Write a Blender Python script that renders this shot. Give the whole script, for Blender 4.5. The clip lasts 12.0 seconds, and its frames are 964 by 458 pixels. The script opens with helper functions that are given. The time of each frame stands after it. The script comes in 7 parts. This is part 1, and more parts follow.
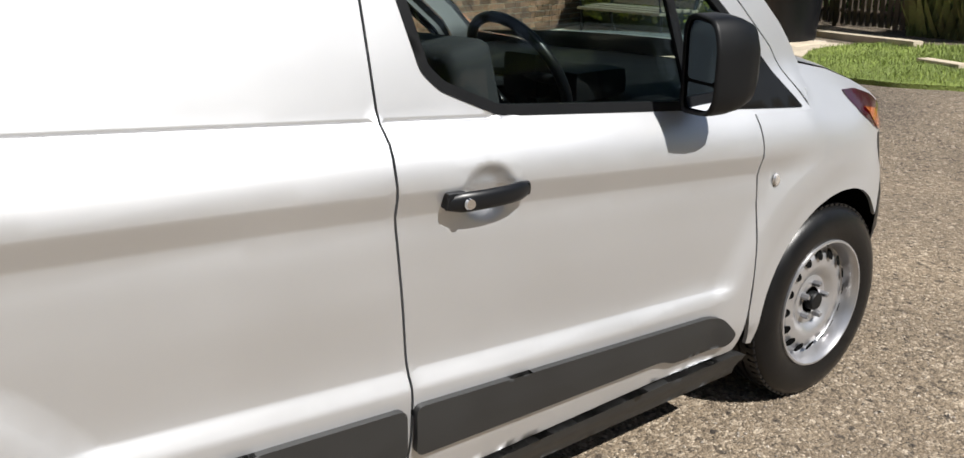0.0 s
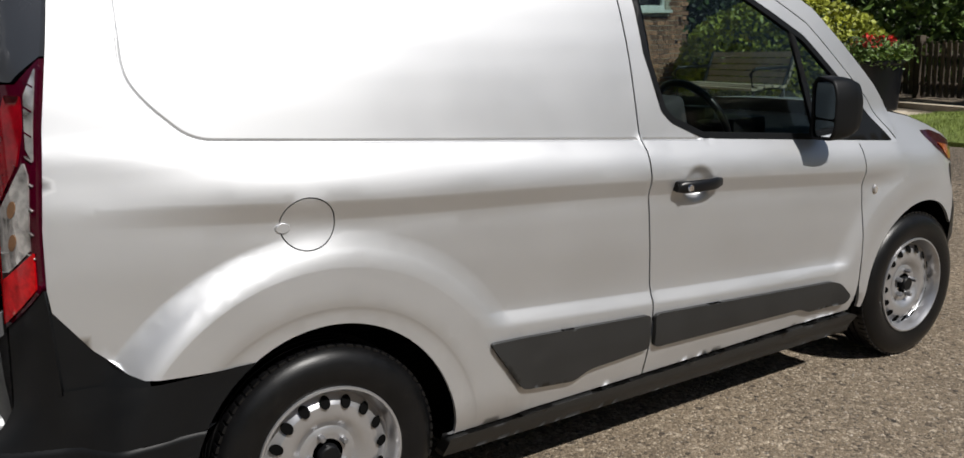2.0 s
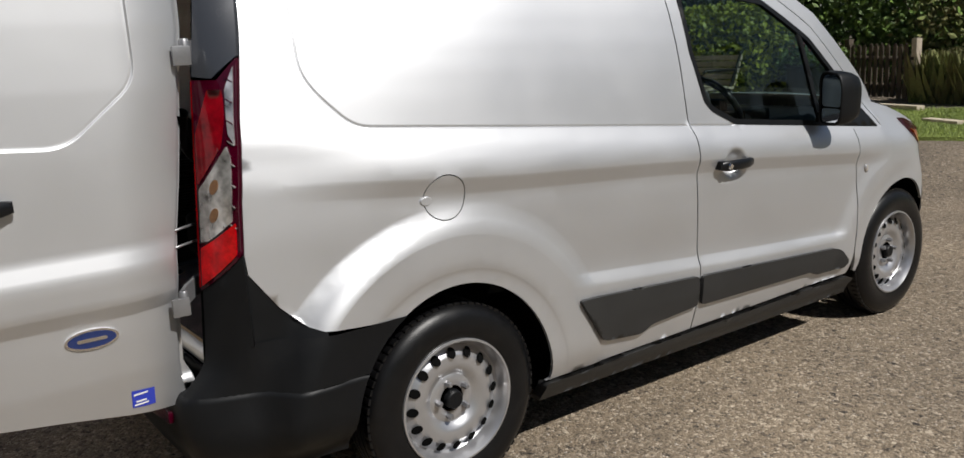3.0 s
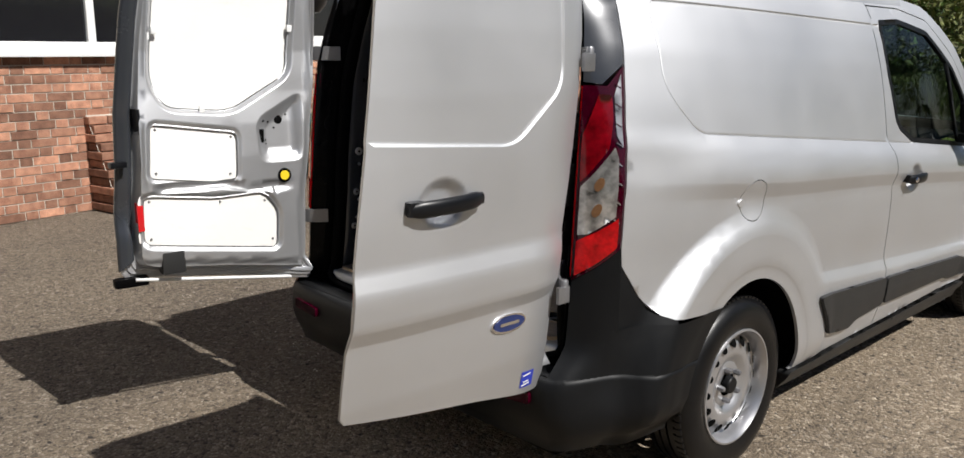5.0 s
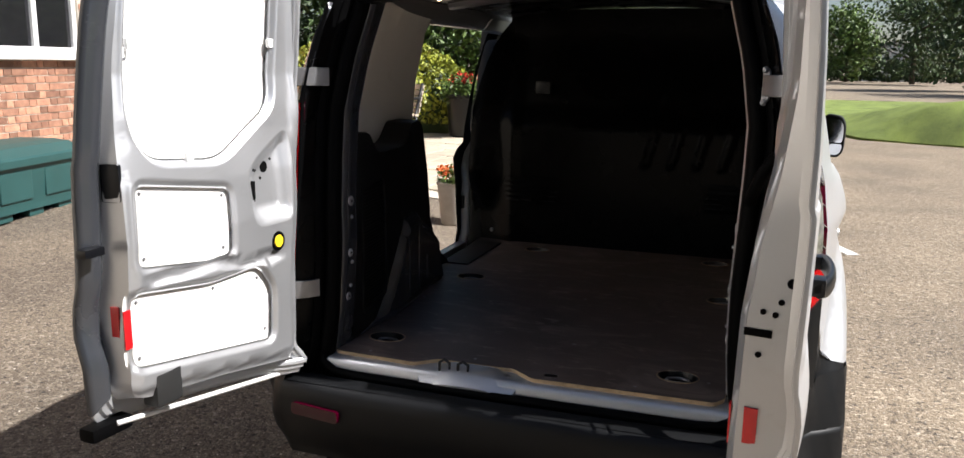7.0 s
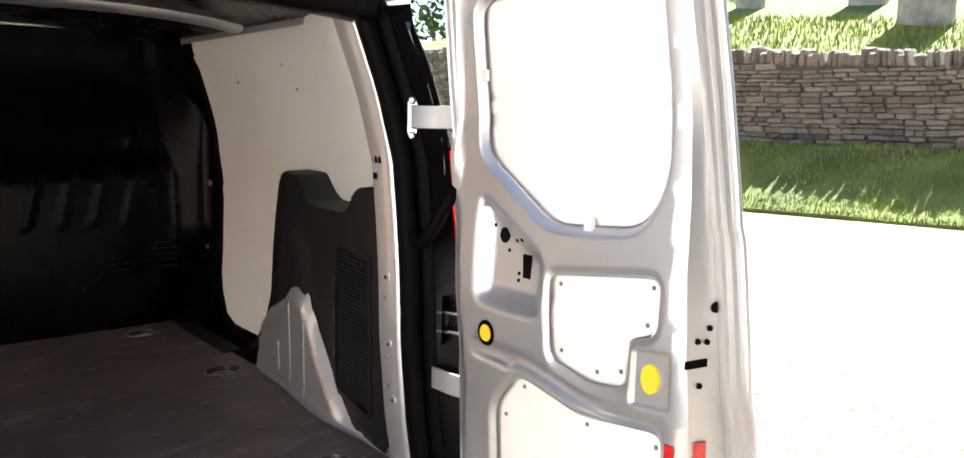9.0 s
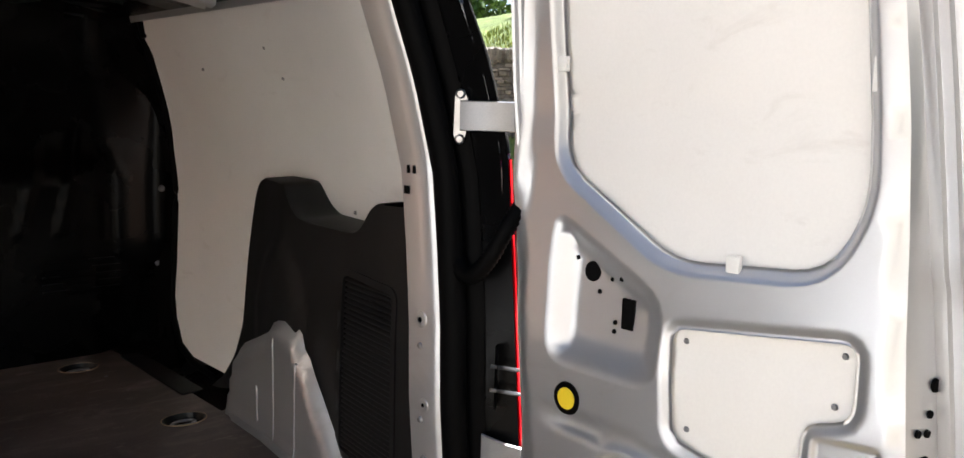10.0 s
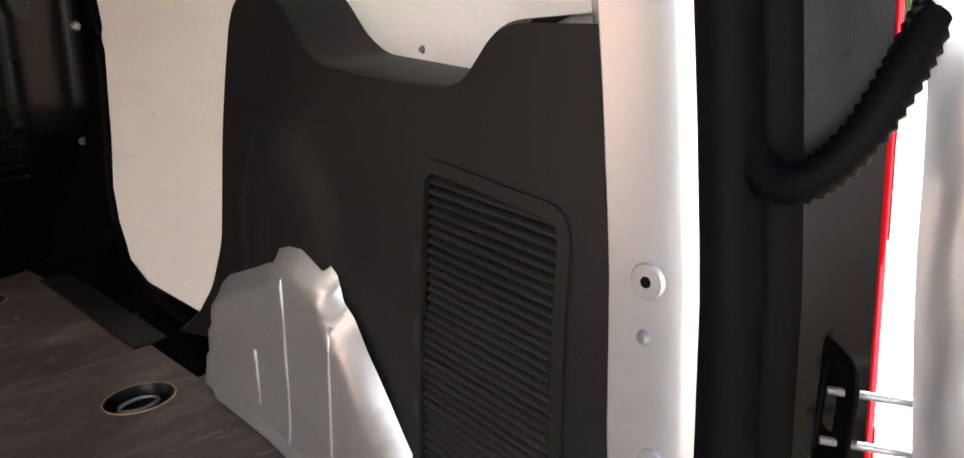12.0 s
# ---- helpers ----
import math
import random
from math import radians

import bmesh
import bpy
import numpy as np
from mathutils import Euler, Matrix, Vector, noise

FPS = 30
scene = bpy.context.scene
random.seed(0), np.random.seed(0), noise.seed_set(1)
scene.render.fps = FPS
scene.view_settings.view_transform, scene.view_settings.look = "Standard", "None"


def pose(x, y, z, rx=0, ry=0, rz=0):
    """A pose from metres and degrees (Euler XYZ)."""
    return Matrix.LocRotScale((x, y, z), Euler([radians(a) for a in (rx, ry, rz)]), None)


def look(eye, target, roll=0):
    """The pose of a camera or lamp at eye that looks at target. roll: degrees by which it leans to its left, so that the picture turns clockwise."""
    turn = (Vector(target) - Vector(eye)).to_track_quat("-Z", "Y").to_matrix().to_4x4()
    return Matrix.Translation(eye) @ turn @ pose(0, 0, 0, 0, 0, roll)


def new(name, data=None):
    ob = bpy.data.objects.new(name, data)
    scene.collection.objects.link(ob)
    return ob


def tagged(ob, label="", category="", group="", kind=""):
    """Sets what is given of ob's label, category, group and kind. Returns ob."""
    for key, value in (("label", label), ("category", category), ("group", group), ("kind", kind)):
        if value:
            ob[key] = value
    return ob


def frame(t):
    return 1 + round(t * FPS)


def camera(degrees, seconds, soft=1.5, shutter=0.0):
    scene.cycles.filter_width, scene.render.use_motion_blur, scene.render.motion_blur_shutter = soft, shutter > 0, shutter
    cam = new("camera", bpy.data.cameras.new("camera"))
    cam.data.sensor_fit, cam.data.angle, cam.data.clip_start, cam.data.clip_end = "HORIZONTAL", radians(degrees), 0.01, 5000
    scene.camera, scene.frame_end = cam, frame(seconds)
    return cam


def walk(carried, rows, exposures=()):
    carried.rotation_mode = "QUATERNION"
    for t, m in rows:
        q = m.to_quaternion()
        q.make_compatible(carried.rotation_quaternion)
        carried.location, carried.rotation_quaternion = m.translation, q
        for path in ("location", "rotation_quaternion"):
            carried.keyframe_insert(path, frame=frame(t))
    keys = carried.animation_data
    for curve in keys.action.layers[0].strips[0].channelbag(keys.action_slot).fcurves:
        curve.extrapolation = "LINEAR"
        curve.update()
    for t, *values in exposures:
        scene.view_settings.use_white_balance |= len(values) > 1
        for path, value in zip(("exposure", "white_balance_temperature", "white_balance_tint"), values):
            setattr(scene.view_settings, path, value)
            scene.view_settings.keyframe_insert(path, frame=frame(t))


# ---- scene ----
cam = camera(60.0, 12.0)
PATH = [
    (0, (2.221, 0.371, 1.375), (0.68, 1.485, 0.756), -1.1),
    (0.5, (2.438, 0.121, 1.415), (0.854, 1.256, 0.967), -1.4),
    (1, (2.599, -0.208, 1.405), (1.018, 0.942, 0.978), -3.7),
    (1.5, (2.755, -0.471, 1.407), (1.118, 0.606, 1.007), -3.0),
    (2, (2.902, -0.706, 1.402), (1.225, 0.297, 0.974), -2.4),
    (2.5, (2.936, -1.004, 1.392), (1.309, 0.081, 0.971), -1.8),
    (3, (2.945, -1.376, 1.401), (1.362, -0.227, 0.984), -2.9),
    (3.5, (2.991, -1.759, 1.408), (1.387, -0.625, 1.035), -2.4),
    (3.7, (2.951, -1.87, 1.424), (1.335, -0.756, 1.041), -1.9),
    (5.3, (2.034, -2.648, 1.464), (0.68, -1.229, 1.072), 0.7),
    (5.5, (1.878, -2.737, 1.468), (0.574, -1.265, 1.104), 0.7),
    (6, (1.457, -2.955, 1.502), (0.352, -1.337, 1.098), 0.3),
    (6.5, (1.064, -2.971, 1.464), (0.17, -1.229, 1.056), 0.7),
    (6.7, (0.899, -2.956, 1.495), (0.098, -1.169, 1.089), 0.6),
    (8.3, (-0.125, -2.52, 1.40), (0.385, -0.60, 1.072), 2.9),
    (8.5, (-0.238, -2.443, 1.4), (0.504, -0.614, 1.078), 2.7),
    (9, (-0.481, -2.279, 1.453), (0.748, -0.725, 1.175), 0.6),
    (9.5, (-0.507, -2.023, 1.418), (0.757, -0.494, 1.162), 2.5),
    (10, (-0.407, -1.763, 1.444), (0.953, -0.323, 1.17), 1.8),
    (10.5, (-0.338, -1.519, 1.427), (1.047, -0.114, 1.098), 2.0),
    (11, (-0.268, -1.277, 1.355), (1.079, 0.061, 0.725), 2.2),
    (11.5, (-0.151, -1.081, 1.228), (1.164, 0.184, 0.409), 3.8),
    (12, (0.018, -0.898, 1.304), (1.388, 0.424, 0.692), 0.8),
]
walk(cam, [(t, look(eye, target, roll)) for t, eye, target, roll in PATH],
     exposures=[(0, 0.6, 6250, 10), (0.5, 0.3, 6250, 10), (2.0, -0.05, 6250, 10), (3.7, 0.05, 6250, 10), (5.5, 0.22, 6200, 11), (6.7, 0.62, 6150, 12), (8.3, 3.0, 6350, 10.5), (9.5, 2.45, 5950, 10), (10.0, 2.2, 5950, 10), (10.5, 2.3, 5950, 10), (11, 2.7, 5950, 10), (11.5, 3.3, 5950, 10), (12, 3.5, 5950, 10)])

# ---- daylight ----
SUN_UP, SUN_TURN = radians(48), radians(9)   # turn: ahead of the van's right side
to_sun = Vector((math.cos(SUN_UP) * math.cos(SUN_TURN), math.cos(SUN_UP) * math.sin(SUN_TURN), math.sin(SUN_UP)))
world = bpy.data.worlds.new("sky")
scene.world = world
world.use_nodes = True
wn = world.node_tree.nodes
sky = wn.new("ShaderNodeTexSky")
sky.sky_type, sky.sun_disc = "NISHITA", False
sky.sun_elevation, sky.sun_rotation = SUN_UP, math.atan2(to_sun.x, to_sun.y)
world.node_tree.links.new(sky.outputs[0], wn["Background"].inputs[0])
wn["Background"].inputs[1].default_value = 0.044
sun = new("sun", bpy.data.lights.new("sun", "SUN"))
sun.data.energy, sun.data.angle, sun.data.color = 5.1, radians(0.5), (1.0, 0.95, 0.87)
sun.matrix_world = look(to_sun * 50, (0, 0, 0))


# ---- materials ----
def surf(name, base, rough=0.5, metal=0.0, var=0.12, scale=12.0, fine=180.0, bump=0.0, bump_mm=1.0, coat=0.0,
         other=None, alpha=1.0, glass=0.0, island=0.0, spec=0.5):
    m = bpy.data.materials.new(name)
    m.use_nodes = True
    nt = m.node_tree
    n, l = nt.nodes, nt.links
    p = n["Principled BSDF"]
    tc = n.new("ShaderNodeTexCoord")
    big, small = n.new("ShaderNodeTexNoise"), n.new("ShaderNodeTexNoise")
    big.inputs["Scale"].default_value, big.inputs["Detail"].default_value = scale, 5
    small.inputs["Scale"].default_value, small.inputs["Detail"].default_value = fine, 3
    for t in (big, small):
        l.new(tc.outputs["Object"], t.inputs["Vector"])
    blend = n.new("ShaderNodeMath")
    blend.operation = "MULTIPLY_ADD"
    blend.inputs[1].default_value = 0.6
    l.new(big.outputs[0], blend.inputs[0])
    half = n.new("ShaderNodeMath")
    half.operation = "MULTIPLY"
    half.inputs[1].default_value = 0.4
    l.new(small.outputs[0], half.inputs[0])
    l.new(half.outputs[0], blend.inputs[2])
    ramp = n.new("ShaderNodeValToRGB")
    dark = tuple(c * (1 - var) for c in base)
    light = tuple(min(1, c * (1 + var)) for c in (other or base))
    ramp.color_ramp.elements[0].position, ramp.color_ramp.elements[0].color = 0.32, (*dark, 1)
    ramp.color_ramp.elements[1].position, ramp.color_ramp.elements[1].color = 0.68, (*light, 1)
    l.new(blend.outputs[0], ramp.inputs[0])
    colour = ramp.outputs[0]
    if island:
        info, geo = n.new("ShaderNodeObjectInfo"), n.new("ShaderNodeNewGeometry")
        add, mod, hsv = n.new("ShaderNodeMath"), n.new("ShaderNodeMath"), n.new("ShaderNodeHueSaturation")
        l.new(info.outputs["Random"], add.inputs[0]), l.new(geo.outputs["Random Per Island"], add.inputs[1])
        mod.operation = "FRACT"
        l.new(add.outputs[0], mod.inputs[0])
        span = n.new("ShaderNodeMapRange")
        span.inputs["To Min"].default_value, span.inputs["To Max"].default_value = 1 - island, 1 + island
        l.new(mod.outputs[0], span.inputs[0]), l.new(span.outputs[0], hsv.inputs["Value"])
        l.new(colour, hsv.inputs["Color"])
        colour = hsv.outputs[0]
    l.new(colour, p.inputs["Base Color"])
    p.inputs["Metallic"].default_value = metal
    rr = n.new("ShaderNodeMapRange")
    rr.inputs["To Min"].default_value, rr.inputs["To Max"].default_value = max(0.02, rough - 0.08), min(1, rough + 0.08)
    l.new(big.outputs[0], rr.inputs[0]), l.new(rr.outputs[0], p.inputs["Roughness"])
    p.inputs["Specular IOR Level"].default_value = spec
    p.inputs["Coat Weight"].default_value, p.inputs["Coat Roughness"].default_value = coat, 0.06
    p.inputs["Transmission Weight"].default_value = glass
    if alpha < 1:
        p.inputs["Alpha"].default_value = alpha
    if bump:
        b = n.new("ShaderNodeBump")
        b.inputs["Strength"].default_value, b.inputs["Distance"].default_value = bump, bump_mm / 1000
        l.new(small.outputs[0], b.inputs["Height"]), l.new(b.outputs[0], p.inputs["Normal"])
    return m


def clear(name, tint, see=0.8, rough=0.02):
    """Thin glass: mostly see-through, with a mirror-like sheen."""
    m = bpy.data.materials.new(name)
    m.use_nodes = True
    n, l = m.node_tree.nodes, m.node_tree.links
    n.remove(n["Principled BSDF"])
    thru, gloss, mix, fres = (n.new("ShaderNode" + k) for k in ("BsdfTransparent", "BsdfGlossy", "MixShader", "Fresnel"))
    thru.inputs[0].default_value = (*tint, 1)
    gloss.inputs["Roughness"].default_value = rough
    fres.inputs[0].default_value = 1.45
    l.new(fres.outputs[0], mix.inputs[0]), l.new(thru.outputs[0], mix.inputs[1]), l.new(gloss.outputs[0], mix.inputs[2])
    l.new(mix.outputs[0], n["Material Output"].inputs[0])
    return m


SILVER = surf("silver_paint", (0.595, 0.60, 0.615), 0.52, 0.82, 0.015, 3, 900, coat=0.35)
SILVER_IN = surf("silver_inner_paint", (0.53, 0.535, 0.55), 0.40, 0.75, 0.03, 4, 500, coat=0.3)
BLACK = surf("black_plastic", (0.005, 0.0054, 0.0062), 0.48, 0, 0.15, 9, 900, spec=0.22, bump=0.25, bump_mm=0.4)
GREY_PLASTIC = surf("grey_plastic", (0.018, 0.018, 0.018), 0.55, 0, 0.12, 9, 700, bump=0.3, bump_mm=0.4)
GLOSS_BLACK = surf("gloss_black_paint", (0.005, 0.0055, 0.007), 0.34, 0, 0.1, 6, 300, spec=0.35)
# for pillar covers and edge seal; also paints shade onto left post and arch
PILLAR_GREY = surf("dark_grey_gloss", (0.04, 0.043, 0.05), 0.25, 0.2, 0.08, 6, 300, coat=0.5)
RUBBER = surf("tyre_rubber", (0.0045, 0.0045, 0.005), 0.36, 0, 0.3, 25, 300, bump=0.3, spec=0.3)
SEAL = surf("seal_rubber", (0.002, 0.002, 0.0022), 0.55, 0, 0.1, 20, 300, spec=0.04)
STEEL = surf("wheel_silver", (0.46, 0.46, 0.475), 0.33, 0.75, 0.06, 14, 400, coat=0.3)
ZINC = surf("zinc_steel", (0.27, 0.27, 0.28), 0.40, 0.7, 0.1, 25, 300)
# near-black: the shade inside holes, gaps and cavities is put into this colour
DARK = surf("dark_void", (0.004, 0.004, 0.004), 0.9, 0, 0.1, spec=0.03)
RED = surf("red_lens", (0.42, 0.002, 0.004), 0.16, 0, 0.55, 26, 90, spec=0.3, coat=0.25, bump=0.5, bump_mm=2)
DEEP_RED = surf("dark_red_lens", (0.035, 0.0, 0.006), 0.12, 0, 0.3, 20, 200, spec=0.35, coat=0.4)
CLEAR_LENS = surf("clear_lens", (0.22, 0.21, 0.20), 0.14, 0.7, 0.5, 22, 40, coat=0.6, bump=0.22, bump_mm=3, other=(0.60, 0.58, 0.56))
STOP_RED = surf("stop_lens_red", (0.16, 0.001, 0.005), 0.12, 0, 0.5, 16, 60, spec=0.4, coat=0.5, bump=0.3, bump_mm=2)
AMBER = surf("amber_lens", (0.36, 0.075, 0.012), 0.15, 0, 0.1, coat=0.5)
REFLECT = surf("red_reflector", (0.55, 0.012, 0.015), 0.2, 0, 0.08, 60, 900, coat=0.4)
LINER = surf("white_liner_board", (0.84, 0.825, 0.80), 0.5, 0, 0.03, 5, 200, bump=0.1, bump_mm=0.5)
TRIM = surf("black_moulded_trim", (0.0056, 0.0058, 0.0062), 0.55, 0, 0.15, 10, 800, spec=0.35, bump=0.35, bump_mm=0.5)
BULK = surf("black_bulkhead_plastic", (0.0022, 0.0022, 0.0024), 0.27, 0, 0.2, 6, 300, spec=0.10)
PLY = surf("phenolic_ply", (0.058, 0.044, 0.039), 0.48, 0, 0.35, 5, 220, bump=0.25, bump_mm=0.6, other=(0.095, 0.072, 0.063))
PLY_EDGE = surf("ply_edge", (0.42, 0.31, 0.19), 0.7, 0, 0.25, 60, 400)
YELLOW = surf("yellow_plug", (0.80, 0.60, 0.02), 0.45, 0, 0.06, 30, 300)
GLASS = clear("tinted_glass", (0.52, 0.62, 0.60))
MIRROR = surf("mirror_glass", (0.85, 0.87, 0.9), 0.02, 1.0, 0.0)
MIRROR.node_tree.nodes["Principled BSDF"].inputs["Roughness"].default_value = 0.02
CHROME = surf("chrome", (0.8, 0.8, 0.82), 0.12, 1.0, 0.03)
BLUE = surf("blue_enamel", (0.015, 0.03, 0.12), 0.25, 0.1, 0.08, coat=0.5)
STICKER = surf("blue_sticker", (0.03, 0.05, 0.42), 0.4, 0, 0.05)
WHITE = surf("white_paint", (0.80, 0.80, 0.79), 0.4, 0, 0.04, 8, 200)


def scuffed(m, colour, scale, stretch, lo, hi, strength):
    """Streaks and smudges of another colour over a material's own."""
    n, l = m.node_tree.nodes, m.node_tree.links
    p = n["Principled BSDF"]
    own = p.inputs["Base Color"].links[0].from_socket
    tc, mp, t, r, x = (n.new("ShaderNode" + k) for k in ("TexCoord", "Mapping", "TexNoise", "MapRange", "Mix"))
    mp.inputs["Scale"].default_value = stretch
    mp.inputs["Rotation"].default_value = (0.3, 0.2, 0.5)
    t.inputs["Scale"].default_value, t.inputs["Detail"].default_value, t.inputs["Roughness"].default_value = scale, 7, 0.65
    t.inputs["Distortion"].default_value = 1.2
    l.new(tc.outputs["Object"], mp.inputs[0]), l.new(mp.outputs[0], t.inputs["Vector"])
    r.inputs["From Min"].default_value, r.inputs["From Max"].default_value, r.inputs["To Max"].default_value = lo, hi, strength
    x.data_type = "RGBA"
    x.inputs["B"].default_value = (*colour, 1)
    l.new(t.outputs[0], r.inputs[0]), l.new(r.outputs[0], x.inputs["Factor"]), l.new(own, x.inputs["A"])
    l.new(x.outputs["Result"], p.inputs["Base Color"])
    return m


scuffed(PLY, (0.19, 0.155, 0.135), 3.5, (1, 2.4, 1), 0.50, 0.70, 0.8)
scuffed(PLY, (0.30, 0.26, 0.225), 9.0, (1, 3.0, 1), 0.58, 0.70, 0.6)
scuffed(LINER, (0.55, 0.52, 0.47), 4.0, (1, 1, 2.5), 0.60, 0.78, 0.35)
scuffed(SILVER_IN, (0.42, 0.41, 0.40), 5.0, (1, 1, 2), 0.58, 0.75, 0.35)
scuffed(RUBBER, (0.014, 0.013, 0.0115), 9.0, (1, 1, 1), 0.55, 0.75, 0.5)
scuffed(BLACK, (0.011, 0.0107, 0.0105), 6.0, (1, 1, 2), 0.58, 0.78, 0.4)


# ---- mesh helpers ----
def part(name, bm, material, parent=None, label="", smooth=True):
    me = bpy.data.meshes.new(name)
    bm.normal_update()
    bm.to_mesh(me)
    bm.free()
    if smooth:
        me.shade_smooth()
    me.materials.append(material)
    ob = new(name, me)
    ob.parent = parent
    return tagged(ob, label) if label else ob


def thing(name, label, category, group="", kind="", at=(0, 0, 0), turn=0):
    ob = new(name)
    ob.empty_display_size = 0.1
    ob.matrix_world = pose(*at, 0, 0, turn)
    return tagged(ob, label, category, group, kind)


def sharpen(bm, degrees=32):
    bm.normal_update()
    for e in bm.edges:
        if len(e.link_faces) == 2 and e.calc_face_angle(0) > radians(degrees):
            e.smooth = False
    return bm


def box(cx, cy, cz, sx, sy, sz, bevel=0.0, bm=None, turn=0.0, segs=2):
    made = bmesh.new()
    bmesh.ops.create_cube(made, size=1)
    bmesh.ops.scale(made, vec=(sx, sy, sz), verts=made.verts)
    if bevel:
        bmesh.ops.bevel(made, geom=made.edges[:], offset=bevel, segments=segs, affect="EDGES", profile=0.7)
    bmesh.ops.rotate(made, cent=(0, 0, 0), matrix=Matrix.Rotation(radians(turn), 3, "Z"), verts=made.verts)
    bmesh.ops.translate(made, vec=(cx, cy, cz), verts=made.verts)
    sharpen(made, 50)
    if bm is None:
        return made
    joined(bm, made)
    return bm


def joined(bm, other):
    me = bpy.data.meshes.new("tmp")
    other.to_mesh(me)
    other.free()
    bm.from_mesh(me)
    bpy.data.meshes.remove(me)
    return bm


def tube(points, radius, sides=8, taper=None, closed=False, bm=None):
    """A round bar along points."""
    bm = bm or bmesh.new()
    pts = [Vector(p) for p in points]
    rings = []
    for i, p in enumerate(pts):
        a = pts[i - 1] if (i or closed) else p
        b = pts[(i + 1) % len(pts)] if (i < len(pts) - 1 or closed) else p
        d = (b - a).normalized()
        q = d.to_track_quat("Z", "Y")
        r = radius if taper is None else radius + (taper - radius) * i / (len(pts) - 1)
        rings.append([bm.verts.new(p + q @ Vector((r * math.cos(2 * math.pi * k / sides), r * math.sin(2 * math.pi * k / sides), 0)))
                      for k in range(sides)])
    n = len(rings)
    for i in range(n if closed else n - 1):
        A, B = rings[i], rings[(i + 1) % n]
        for k in range(sides):
            bm.faces.new((A[k], A[(k + 1) % sides], B[(k + 1) % sides], B[k]))
    if not closed:
        bm.faces.new(rings[0][::-1]), bm.faces.new(rings[-1])
    return bm


def lathe(profile, origin=(0, 0, 0), axis="x", segs=48, bm=None):
    """Turns (radius, height) pairs round an axis."""
    bm = bm or bmesh.new()
    o = Vector(origin)
    rings = []
    for r, h in profile:
        ring = []
        for k in range(segs):
            a = 2 * math.pi * k / segs
            c, s = r * math.cos(a), r * math.sin(a)
            v = (h, c, s) if axis == "x" else (c, s, h) if axis == "z" else (c, h, -s)
            ring.append(bm.verts.new(o + Vector(v)))
        rings.append(ring)
    for A, B in zip(rings, rings[1:]):
        for k in range(segs):
            bm.faces.new((A[k], A[(k + 1) % segs], B[(k + 1) % segs], B[k]))
    return sharpen(bm, 35)


def loft(rows, bm=None, close=False):
    """Faces between rows of points, all of one length."""
    bm = bm or bmesh.new()
    grid = [[bm.verts.new(p) for p in row] for row in rows]
    for A, B in zip(grid, grid[1:]):
        for k in range(len(A) - (0 if close else 1)):
            j = (k + 1) % len(A)
            bm.faces.new((A[k], A[j], B[j], B[k]))
    return bm


def smooth_step(a, b, x):
    t = min(1.0, max(0.0, (x - a) / (b - a)))
    return t * t * (3 - 2 * t)


def bend(table, x):
    xs, ys = zip(*table)
    return float(np.interp(x, xs, ys))


def contains(poly, x, y):
    hit = False
    for (x1, y1), (x2, y2) in zip(poly, poly[1:] + poly[:1]):
        if (y1 > y) != (y2 > y) and x < (x2 - x1) * (y - y1) / (y2 - y1) + x1:
            hit = not hit
    return hit


def edge_distance(poly, x, y):
    best = 9.0
    for (x1, y1), (x2, y2) in zip(poly, poly[1:] + poly[:1]):
        dx, dy = x2 - x1, y2 - y1
        t = max(0.0, min(1.0, ((x - x1) * dx + (y - y1) * dy) / (dx * dx + dy * dy + 1e-12)))
        best = min(best, math.hypot(x - x1 - t * dx, y - y1 - t * dy))
    return best


def rounded(poly, radius, n=4):
    """Cuts the corners of a polygon round."""
    out = []
    for i, p in enumerate(poly):
        a, b = Vector(poly[i - 1]), Vector(poly[(i + 1) % len(poly)])
        p = Vector(p)
        ra = min(radius, (a - p).length * 0.45)
        rb = min(radius, (b - p).length * 0.45)
        s, e = p + (a - p).normalized() * ra, p + (b - p).normalized() * rb
        for k in range(n + 1):
            t = k / n
            out.append(tuple(s * (1 - t) ** 2 + p * 2 * t * (1 - t) + e * t * t))
    return out


def resampled(poly, step):
    out = []
    for a, b in zip(poly, poly[1:] + poly[:1]):
        a, b = Vector(a), Vector(b)
        n = max(1, round((b - a).length / step))
        out += [tuple(a.lerp(b, k / n)) for k in range(n)]
    return out


def inset(poly, d):
    """Moves a polygon's edges inwards by d."""
    area = sum(x1 * y2 - x2 * y1 for (x1, y1), (x2, y2) in zip(poly, poly[1:] + poly[:1]))
    s = 1 if area > 0 else -1
    out = []
    for i, p in enumerate(poly):
        a, b, p = Vector(poly[i - 1]), Vector(poly[(i + 1) % len(poly)]), Vector(p)
        e1, e2 = (p - a).normalized(), (b - p).normalized()
        n1, n2 = Vector((-e1.y, e1.x)) * s, Vector((-e2.y, e2.x)) * s
        m = n1 + n2
        m = m / max(0.35, m.length_squared / 2) if m.length > 1e-6 else n1
        out.append(tuple(p + m * d))
    return out


